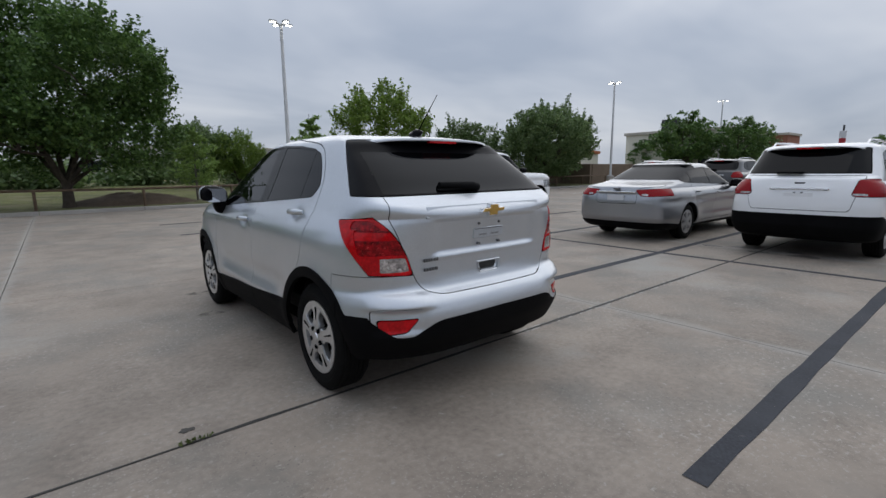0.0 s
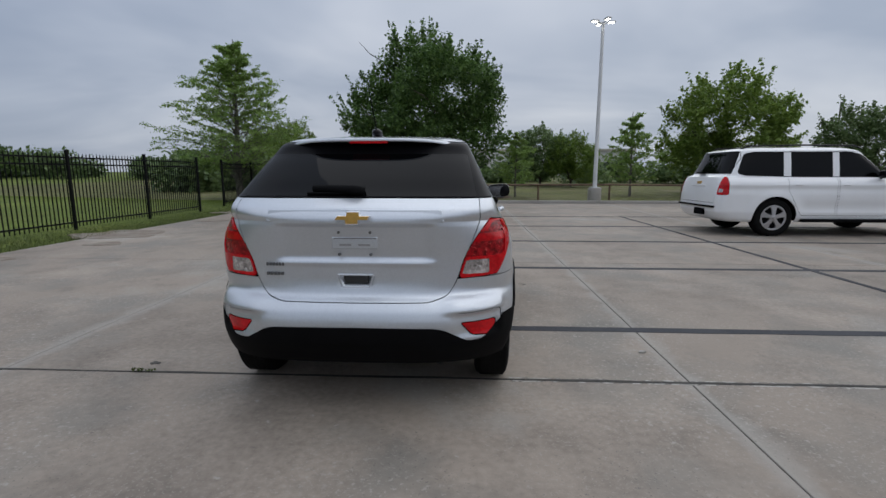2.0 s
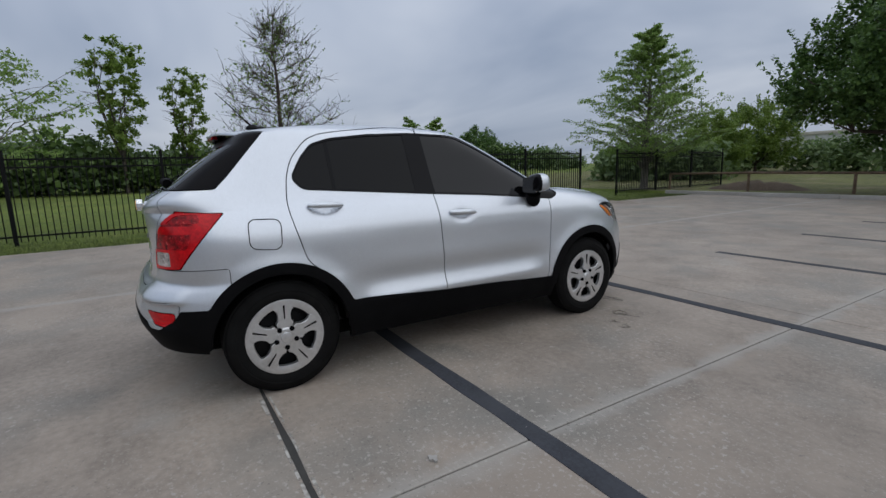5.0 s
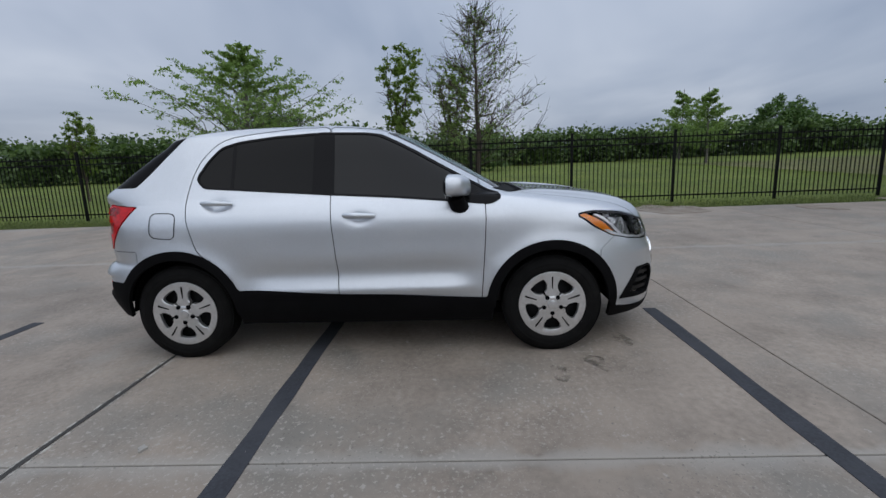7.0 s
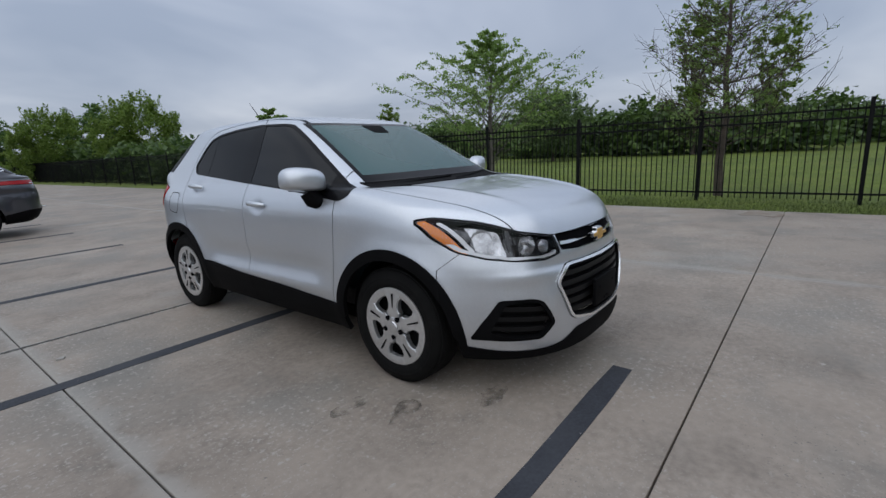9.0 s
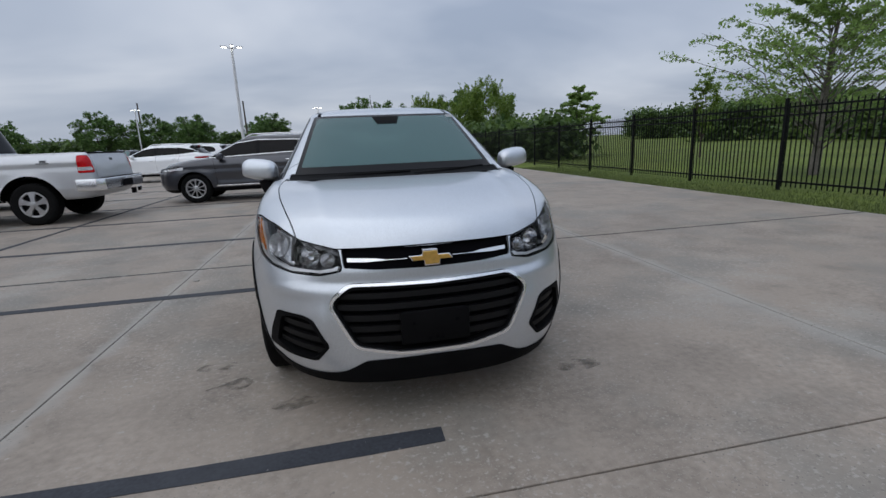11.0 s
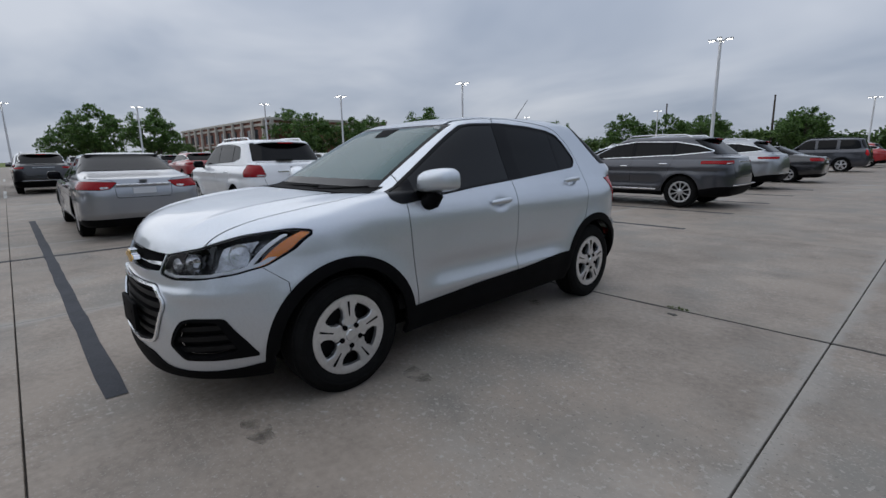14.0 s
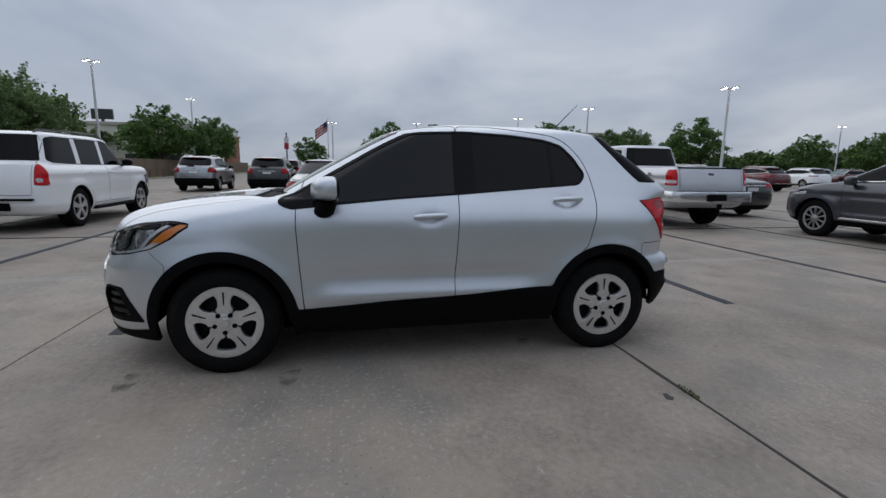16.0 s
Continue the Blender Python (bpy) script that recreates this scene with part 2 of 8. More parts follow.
def box_bm(x0, x1, y0, y1, z0, z1, bevel=0.0, seg=2, bm=None, m=None):
    bm = bm or bmesh.new()
    got = bmesh.ops.create_cube(bm, size=1.0)["verts"]
    for v in got:
        v.co = Vector(((x0 + x1) / 2 + v.co.x * (x1 - x0), (y0 + y1) / 2 + v.co.y * (y1 - y0), (z0 + z1) / 2 + v.co.z * (z1 - z0)))
    if bevel:
        edges = list({e for v in got for e in v.link_edges})
        got = bmesh.ops.bevel(bm, geom=edges, offset=bevel, segments=seg, affect="EDGES", profile=0.5)["verts"]
        got = [v for v in bm.verts if v.is_valid] if m is not None and len(bm.verts) == len(got) else got
    if m is not None:
        bmesh.ops.transform(bm, matrix=m, verts=list(bm.verts))
    return bm


def lathe_bm(profile, seg=32, axis="x", bm=None, centre=(0, 0, 0), closed=False):
    """Turns (radius, along) pairs round an axis."""
    bm = bm or bmesh.new()
    rings = []
    cx, cy, cz = centre
    for r, a in profile:
        ring = []
        for k in range(seg):
            w = 2 * math.pi * k / seg
            c, s = r * math.cos(w), r * math.sin(w)
            p = {"x": (a, c, s), "y": (s, a, c), "z": (c, s, a)}[axis]
            ring.append(bm.verts.new((p[0] + cx, p[1] + cy, p[2] + cz)))
        rings.append(ring)
    for a, b in zip(rings, rings[1:]):
        for k in range(seg):
            bm.faces.new((a[k], a[(k + 1) % seg], b[(k + 1) % seg], b[k]))
    if closed:
        bm.faces.new(rings[0][::-1])
        bm.faces.new(rings[-1])
    bmesh.ops.recalc_face_normals(bm, faces=bm.faces)
    return bm


def prism_bm(outline, depth0, depth1, axis="y", bevel=0.0, bm=None):
    """A flat outline pushed along an axis. Outline pairs are (x, z) for y, (y, z) for x, (x, y) for z."""
    bm = bm or bmesh.new()

    def at(p, d):
        return {"y": (p[0], d, p[1]), "x": (d, p[0], p[1]), "z": (p[0], p[1], d)}[axis]
    lo = [bm.verts.new(at(p, depth0)) for p in outline]
    hi = [bm.verts.new(at(p, depth1)) for p in outline]
    n = len(outline)
    fs = [bm.faces.new(lo), bm.faces.new(hi[::-1])]
    for k in range(n):
        fs.append(bm.faces.new((lo[k], hi[k], hi[(k + 1) % n], lo[(k + 1) % n])))
    bmesh.ops.recalc_face_normals(bm, faces=fs)
    if bevel:
        bmesh.ops.bevel(bm, geom=list({e for f in fs for e in f.edges}), offset=bevel, segments=2, affect="EDGES", profile=0.5)
    return bm


def tube_bm(points, radii, seg=8, bm=None, caps=True):
    """A tapered tube along points."""
    bm = bm or bmesh.new()
    pts = [Vector(p) for p in points]
    rings = []
    for k, p in enumerate(pts):
        d = (pts[min(k + 1, len(pts) - 1)] - pts[max(k - 1, 0)]).normalized()
        side = d.cross(Vector((0.13, 0.31, 0.94)))
        if side.length < 0.05:
            side = d.cross(Vector((1, 0, 0)))
        side.normalize()
        other = d.cross(side)
        r = radii[k] if isinstance(radii, (list, tuple)) else radii
        rings.append([bm.verts.new(p + r * (math.cos(2 * math.pi * j / seg) * side + math.sin(2 * math.pi * j / seg) * other)) for j in range(seg)])
    for a, b in zip(rings, rings[1:]):
        for j in range(seg):
            bm.faces.new((a[j], a[(j + 1) % seg], b[(j + 1) % seg], b[j]))
    if caps:
        bm.faces.new(rings[0][::-1])
        bm.faces.new(rings[-1])
    return bm


def curve_of(xs, ys):
    """A smooth monotone curve through (xs, ys) for numpy arrays."""
    xs, ys = np.asarray(xs, float), np.asarray(ys, float)
    h, d = np.diff(xs), np.diff(ys) / np.diff(xs)
    m = np.zeros(len(xs))
    m[0], m[-1] = d[0], d[-1]
    for k in range(1, len(xs) - 1):
        if d[k - 1] * d[k] > 0:
            w1, w2 = 2 * h[k] + h[k - 1], h[k] + 2 * h[k - 1]
            m[k] = (w1 + w2) / (w1 / d[k - 1] + w2 / d[k])

    def at(q):
        q = np.clip(np.asarray(q, float), xs[0], xs[-1])
        i = np.clip(np.searchsorted(xs, q, side="right") - 1, 0, len(xs) - 2)
        u = (q - xs[i]) / h[i]
        return ((2 * u**3 - 3 * u**2 + 1) * ys[i] + (u**3 - 2 * u**2 + u) * h[i] * m[i]
                + (-2 * u**3 + 3 * u**2) * ys[i + 1] + (u**3 - u**2) * h[i] * m[i + 1])
    return at


# ---- shells: half a car body as stacked plan outlines, cut into its panels ----
def half_shell(c, sub=5, nf=56, ns=84, nr=44, bend=None):
    """c: columns of the stack (z, w, f, yf, ef, gf, r, yr, er, gr). Half body with x >= 0: points, normals, faces."""
    rows = len(c["z"])
    u = np.linspace(0, rows - 1, (rows - 1) * sub + 1)
    q = {k: curve_of(np.arange(rows), v)(u) for k, v in c.items()}
    ph = np.linspace(0, math.pi / 2, 300)

    def cap(w, far, mid, e, g, n):
        x = w * np.sin(ph) ** (2 / g)
        y = mid + (far - mid) * np.cos(ph) ** (2 / e)
        s = np.concatenate([[0], np.cumsum(np.hypot(np.diff(x), np.diff(y)))])
        k = np.linspace(0, s[-1], n)
        return np.interp(k, s, x), np.interp(k, s, y)
    grid = []
    for i in range(len(u)):
        fx, fy = cap(q["w"][i], q["f"][i], q["yf"][i], q["ef"][i], q["gf"][i], nf)
        rx, ry = cap(q["w"][i], q["r"][i], q["yr"][i], q["er"][i], q["gr"][i], nr)
        sy = np.linspace(q["yf"][i], q["yr"][i], ns)[1:-1]
        x = np.concatenate([fx, np.full(ns - 2, q["w"][i]), rx[::-1]])
        y = np.concatenate([fy, sy, ry[::-1]])
        grid.append(np.stack([x, y, np.full(len(x), q["z"][i])], 1))
    g = np.array(grid)

    def normals(g):
        du = np.gradient(g, axis=1)
        dv = np.gradient(g, axis=0)
        n = np.cross(dv, du)
        n /= np.maximum(np.linalg.norm(n, axis=2, keepdims=True), 1e-9)
        n[:, 0, 0] = 0
        n[:, -1, 0] = 0
        return n / np.maximum(np.linalg.norm(n, axis=2, keepdims=True), 1e-9)
    n = normals(g)
    if n[len(u) // 3, nf + ns // 2, 0] < 0:
        n = -n
    if bend is not None:
        g = g + bend(g, n)
        g[:, 0, 0] = 0
        g[:, -1, 0] = 0
        n2 = normals(g)
        n = n2 if n2[len(u) // 3, nf + ns // 2, 0] > 0 else -n2
    a, b = g.shape[:2]
    idx = np.arange(a * b).reshape(a, b)
    faces = np.stack([idx[:-1, :-1], idx[:-1, 1:], idx[1:, 1:], idx[1:, :-1]], -1).reshape(-1, 4)
    faces = [tuple(f) for f in faces[:, ::-1].tolist()]
    top = idx[-1].tolist()
    pts, nor = g.reshape(-1, 3), n.reshape(-1, 3)
    # close the roof over the last, short outline
    pts = np.vstack([pts, [[0.0, (g[-1, 0, 1] + g[-1, -1, 1]) / 2, g[-1, 0, 2] + 0.001]]])
    nor = np.vstack([nor, [[0, 0, 1.0]]])
    faces += [(top[k], len(pts) - 1, top[k + 1]) for k in range(len(top) - 1)]
    return pts, nor, faces


def cut(shell, field):
    """Splits a shell along field = 0: (inside, outside)."""
    pts, nor, faces = shell
    d = field(pts)
    d = np.where(np.abs(d) < 1e-6, 1e-6, d)
    neg = d < 0
    negl = neg.tolist()
    inside, outside, extra_p, extra_n, made = [], [], [], [], {}
    base = len(pts)

    def crossing(i, j):
        key = (i, j) if i < j else (j, i)
        if key not in made:
            k = d[key[0]] / (d[key[0]] - d[key[1]])
            extra_p.append(pts[key[0]] * (1 - k) + pts[key[1]] * k)
            extra_n.append(nor[key[0]] * (1 - k) + nor[key[1]] * k)
            made[key] = base + len(extra_p) - 1
        return made[key]
    for f in faces:
        s = [negl[i] for i in f]
        if all(s):
            inside.append(f)
        elif not any(s):
            outside.append(f)
        else:
            a, b = [], []
            for k, i in enumerate(f):
                j = f[(k + 1) % len(f)]
                (a if s[k] else b).append(i)
                if s[k] != negl[j]:
                    x = crossing(i, j)
                    a.append(x)
                    b.append(x)
            if len(a) > 2:
                inside.append(tuple(a))
            if len(b) > 2:
                outside.append(tuple(b))
    if extra_p:
        pts, nor = np.vstack([pts, extra_p]), np.vstack([nor, extra_n])
    return (pts, nor, inside), (pts, nor, outside)


def inside_poly(axes, outline, where=None):
    """Signed distance to a closed outline in two axes (0 x, 1 y, 2 z), negative inside; where: further fields, all to be negative."""
    o = np.array(outline, float)

    def field(p):
        q = p[:, axes]
        best = np.full(len(q), 1e9)
        odd = np.zeros(len(q), bool)
        for k in range(len(o)):
            a, b = o[k], o[(k + 1) % len(o)]
            ab = b - a
            u = np.clip(((q - a) @ ab) / max(ab @ ab, 1e-12), 0, 1)
            best = np.minimum(best, np.linalg.norm(q - a - u[:, None] * ab, axis=1))
            if a[1] != b[1]:
                hit = ((a[1] > q[:, 1]) != (b[1] > q[:, 1])) & (q[:, 0] < (b[0] - a[0]) * (q[:, 1] - a[1]) / (b[1] - a[1]) + a[0])
                odd ^= hit
        d = np.where(odd, -best, best)
        if where is not None:
            d = np.maximum(d, where(p))
        return d
    return field


def rounded(outline, r, seg=5):
    """The outline with its corners rounded."""
    out = []
    n = len(outline)
    for k in range(n):
        p, a, b = (Vector((*outline[i % n], 0)) for i in (k, k - 1, k + 1))
        da, db = a - p, b - p
        q = min(r, da.length * 0.45, db.length * 0.45)
        s, e = p + da.normalized() * q, p + db.normalized() * q
        for j in range(seg + 1):
            u = j / seg
            v = (1 - u) ** 2 * s + 2 * u * (1 - u) * p + u * u * e
            out.append((v.x, v.y))
    return out


def grown(field, by):
    return lambda p: field(p) - by


def meet(*fields):
    return lambda p: np.max([f(p) for f in fields], axis=0)


def score(shell, field, half, limit=None):
    """Takes a thin line along field = 0 out of a shell: (line, rest). limit: a field inside which the line is kept."""
    both, rest = cut(shell, grown(field, half))
    inner, ring = cut(both, grown(field, -half))
    rest = (inner[0], inner[1], inner[2] + rest[2])
    if limit is not None:
        ring, off = cut(ring, limit)
        rest = (off[0], off[1], rest[2] + off[2])
    return ring, rest


def panel(name, shell, mat, parent, sides="both", push=0.0, skirt=0.014, label="", split=False):
    """Links a piece of a half shell. sides: both (one mesh, mirrored), or each (two objects). Its rims are turned inwards by skirt.
    split: each loose piece becomes an object of its own."""
    pts, nor, faces = shell
    if not faces:
        return []
    if split:
        root = list(range(len(pts)))

        def find(i):
            while root[i] != i:
                root[i] = root[root[i]]
                i = root[i]
            return i
        for f in faces:
            for i in f[1:]:
                root[find(i)] = find(f[0])
        groups = {}
        for f in faces:
            groups.setdefault(find(f[0]), []).append(f)
        made = []
        for fs in groups.values():
            if len(fs) < 4:
                continue
            mid = sides == "each" or all(abs(pts[i][0]) > 1e-4 for f in fs for i in f)
            made += panel(name, (pts, nor, fs), mat, parent, "each" if mid else "both", push, skirt, label)
        return made
    used = sorted({i for f in faces for i in f})
    new_i = {i: k for k, i in enumerate(used)}
    n = nor[used]
    n = n / np.maximum(np.linalg.norm(n, axis=1, keepdims=True), 1e-9)
    p = pts[used] + n * push
    p[np.abs(pts[used][:, 0]) < 1e-5, 0] = 0
    fs = [tuple(new_i[i] for i in f) for f in faces]
    count = {}
    for f in fs:
        for k, i in enumerate(f):
            j = f[(k + 1) % len(f)]
            key = (i, j) if i < j else (j, i)
            if key in count:
                count[key] = None
            else:
                count[key] = (i, j)
    vp, vn, ff = list(p), list(n), list(fs)
    if skirt:
        for e in count.values():
            if e is None or (abs(p[e[0]][0]) < 1e-5 and abs(p[e[1]][0]) < 1e-5):
                continue
            i, j = e
            a, b = p[i], p[j]
            a2, b2 = a - n[i] * skirt, b - n[j] * skirt
            w = np.cross(b - a, n[i])
            w = w / max(np.linalg.norm(w), 1e-9)
            k = len(vp)
            vp += [a, b, b2, a2]
            vn += [w] * 4
            ff.append((k + 1, k, k + 3, k + 2))
    vp, vn = np.array(vp), np.array(vn)
    m = np.array([-1, 1, 1])
    made = []
    if sides == "each":
        for s, v, q in ((1, vp, vn), (-1, vp * m, vn * m)):
            fo = ff if s == 1 else [f[::-1] for f in ff]
            made.append(link_mesh(name, v, fo, mat, parent, label, normals=q))
    else:
        k = len(vp)
        fo = ff + [tuple(i + k for i in f[::-1]) for f in ff]
        made.append(link_mesh(name, np.vstack([vp, vp * m]), fo, mat, parent, label, normals=np.vstack([vn, vn * m])))
    return made


def spoiler(parent, half, y0, y1, z0, drop, top_mat):
    """A roof spoiler: a thin painted blade that grows out of the roof, with a black underside."""
    nx, ny, v, f = 33, 10, [], []
    for j in range(ny):
        for i in range(nx):
            t = -1 + 2 * i / (nx - 1)
            k = j / (ny - 1)
            y = y0 + (y1 + 0.19 * abs(t) ** 4 - y0) * k
            v.append((half * t * (1 - 0.03 * k), y, z0 - drop * k ** 1.4 - 0.014 * t * t - (0.040 - 0.012 * k) * abs(t) ** 6 - 0.02 * (1 - k) ** 6))
    f = [(j * nx + i, (j + 1) * nx + i, (j + 1) * nx + i + 1, j * nx + i + 1) for j in range(ny - 1) for i in range(nx - 1)]
    last = (ny - 1) * nx
    lip = [(x, y + 0.004, z - 0.014) for x, y, z in v[last:]]
    n = len(v)
    f += [(last + i, n + i, n + i + 1, last + i + 1) for i in range(nx - 1)]
    link_mesh("roof_spoiler", v + lip, f, top_mat, parent, smooth=True)
    under = [(x, y + 0.004, z - 0.014 - 0.020 * (1 - (q // nx) / (ny - 1))) for q, (x, y, z) in enumerate(v)]
    g = [(j * nx + i, j * nx + i + 1, (j + 1) * nx + i + 1, (j + 1) * nx + i) for j in range(ny - 1) for i in range(nx - 1)]
    side = []
    for i in (0, nx - 1):
        for j in range(ny - 1):
            a, b = j * nx + i, (j + 1) * nx + i
            side.append((a, b, n + b, n + a) if i else (a, n + a, n + b, b))
    link_mesh("spoiler_underside", v + under, [tuple(q + n for q in h) for h in g] + side, M["gloss_black"], parent)


# ---- wheels ----
def wheel(name, parent, at, side, radius=0.337, width=0.205, rim=0.225, style="cover", detail=True):
    """A wheel with its tyre and its cover or alloy rim. side: 1 if it faces +x, -1 if -x."""
    w = new(name)
    w.parent = parent
    w.matrix_basis = pose(*at) @ (Matrix.Identity(4) if side > 0 else pose(0, 0, 0, 0, 0, 180))
    h = width / 2
    key = (name, style, radius, width, rim, detail)
    if key in WHEELS:
        for kid in WHEELS[key]:
            o = new(kid.name.split(".")[0], kid.data)
            o.parent = w
            o.matrix_basis = kid.matrix_basis.copy()
        return w
    seg = 56 if detail else 22
    R = radius
    prof = [(rim - 0.03, -h + 0.01), (rim, -h + 0.012), (rim + 0.02, -h + 0.002), (R - 0.055, -h - 0.004), (R - 0.02, -h + 0.008), (R - 0.006, -h + 0.026)]
    for k in range(5 if detail else 1):
        a = -h + 0.035 + k * (2 * h - 0.07) / 4.5
        prof += [(R, a), (R, a + 0.026), (R - 0.009, a + 0.027), (R - 0.009, a + 0.034)]
    prof += [(R - 0.006, h - 0.026), (R - 0.02, h - 0.008), (R - 0.055, h + 0.004), (R - 0.062, h + 0.0015), (R - 0.068, h + 0.004), (rim + 0.02, h - 0.002), (rim, h - 0.012), (rim - 0.03, h - 0.03)]
    kids = [part("tyre", lathe_bm(prof, seg), M["rubber"], w, smooth=True)]
    # barrel behind the spokes
    kids.append(part("hub_barrel", lathe_bm([(rim, h - 0.014), (rim - 0.012, h - 0.03), (rim - 0.02, h - 0.10), (0.02, h - 0.10)], seg), M["steel_dark"], w, smooth=True))
    n = {"cover": 5, "five": 5, "twin": 6, "multi": 10}.get(style, 5)
    mat = M["cap"] if style == "cover" else M["alloy"] if style != "chrome" else M["chrome"]
    ring_in = 0.047 if style == "cover" else 0.034
    kids.append(part("rim_ring", lathe_bm([(rim - ring_in, h - 0.03), (rim - ring_in + 0.004, h - 0.010), (rim - 0.014, h - 0.003), (rim + 0.002, h - 0.006), (rim + 0.002, h - 0.02)], seg), mat, w, smooth=True))
    bm = bmesh.new()
    for k in range(n):
        turn = 2 * math.pi * k / n + math.pi / 2
        inner, outer = {"cover": (0.052, 0.118), "five": (0.035, 0.075), "twin": (0.03, 0.06), "multi": (0.013, 0.020)}.get(style, (0.035, 0.07))
        r0, r1 = 0.035, rim - 0.012
        if style == "cover":
            half = [(0.030, r0), (0.050, 0.083), (0.038, 0.102), (0.036, 0.135), (0.044, 0.158), (0.062, 0.176), (0.055, r1 - 0.010), (0.03, r1 + 0.004)]
            pts = [(-a, b) for a, b in half] + half[::-1]
        else:
            pts = [(-inner, r0), (-outer * 0.55, r1 * 0.6), (-outer, r1), (outer, r1), (outer * 0.55, r1 * 0.6), (inner, r0)]
        c, s = math.cos(turn - math.pi / 2), math.sin(turn - math.pi / 2)
        lo, hi = [], []
        for a, b in pts:
            y, z = a * c - b * s, a * s + b * c
            dip = 0.012 * (1 - b / r1)
            hi.append(bm.verts.new((h - 0.006 + dip, y, z)))
            lo.append(bm.verts.new((h - 0.034, y, z)))
        bm.faces.new(hi)
        m_ = len(hi)
        for q in range(m_):
            bm.faces.new((hi[q], lo[q], lo[(q + 1) % m_], hi[(q + 1) % m_]))
    bmesh.ops.recalc_face_normals(bm, faces=bm.faces)
    bmesh.ops.bevel(bm, geom=[e for e in bm.edges if len(e.link_faces) == 2 and e.calc_face_angle(0) > 0.6 and e.verts[0].co.x > h - 0.02 and e.verts[1].co.x > h - 0.02], offset=0.005, segments=2, affect="EDGES")
    kids.append(part("spokes", bm, mat, w, smooth=True))
    kids.append(part("centre_cap", lathe_bm([(0.070, h - 0.02), (0.068, h - 0.002), (0.05, h + 0.008), (0.034, h + 0.006), (0.030, h + 0.012), (0.012, h + 0.016), (0.0005, h + 0.016)], 28), mat, w, smooth=True))
    if style == "cover" and detail:
        for k in range(5):
            turn = 2 * math.pi * (k + 0.5) / 5
            y, z = -0.060 * math.sin(turn), 0.060 * math.cos(turn)
            kids.append(part("lug_nut", lathe_bm([(0.0145, h - 0.004), (0.0145, h + 0.0105), (0.010, h + 0.0115), (0.0005, h + 0.0115)], 12, centre=(0, y, z)), M["gap"], w, smooth=True))
            # dark slot down the middle of each spoke
            turn = 2 * math.pi * k / 5
            c, s = math.cos(turn), math.sin(turn)
            lo, hi = 0.112, rim - 0.032
            out = [(-0.0032, lo), (-0.005, hi), (0.005, hi), (0.0032, lo)]
            o2 = [(a * c - b * s, a * s + b * c) for a, b in out]
            kids.append(part("spoke_slot", prism_bm(o2, h - 0.02, h + 0.0012, "x"), M["gap"], w))
        # steel wheel shows through the holes
        kids.append(part("brake_disc", lathe_bm([(0.15, h - 0.085), (0.15, h - 0.08), (0.07, h - 0.08), (0.06, h - 0.06), (0.001, h - 0.06)], 32), M["steel_dark"], w, smooth=True))
    WHEELS[key] = kids
    return w


WHEELS = {}


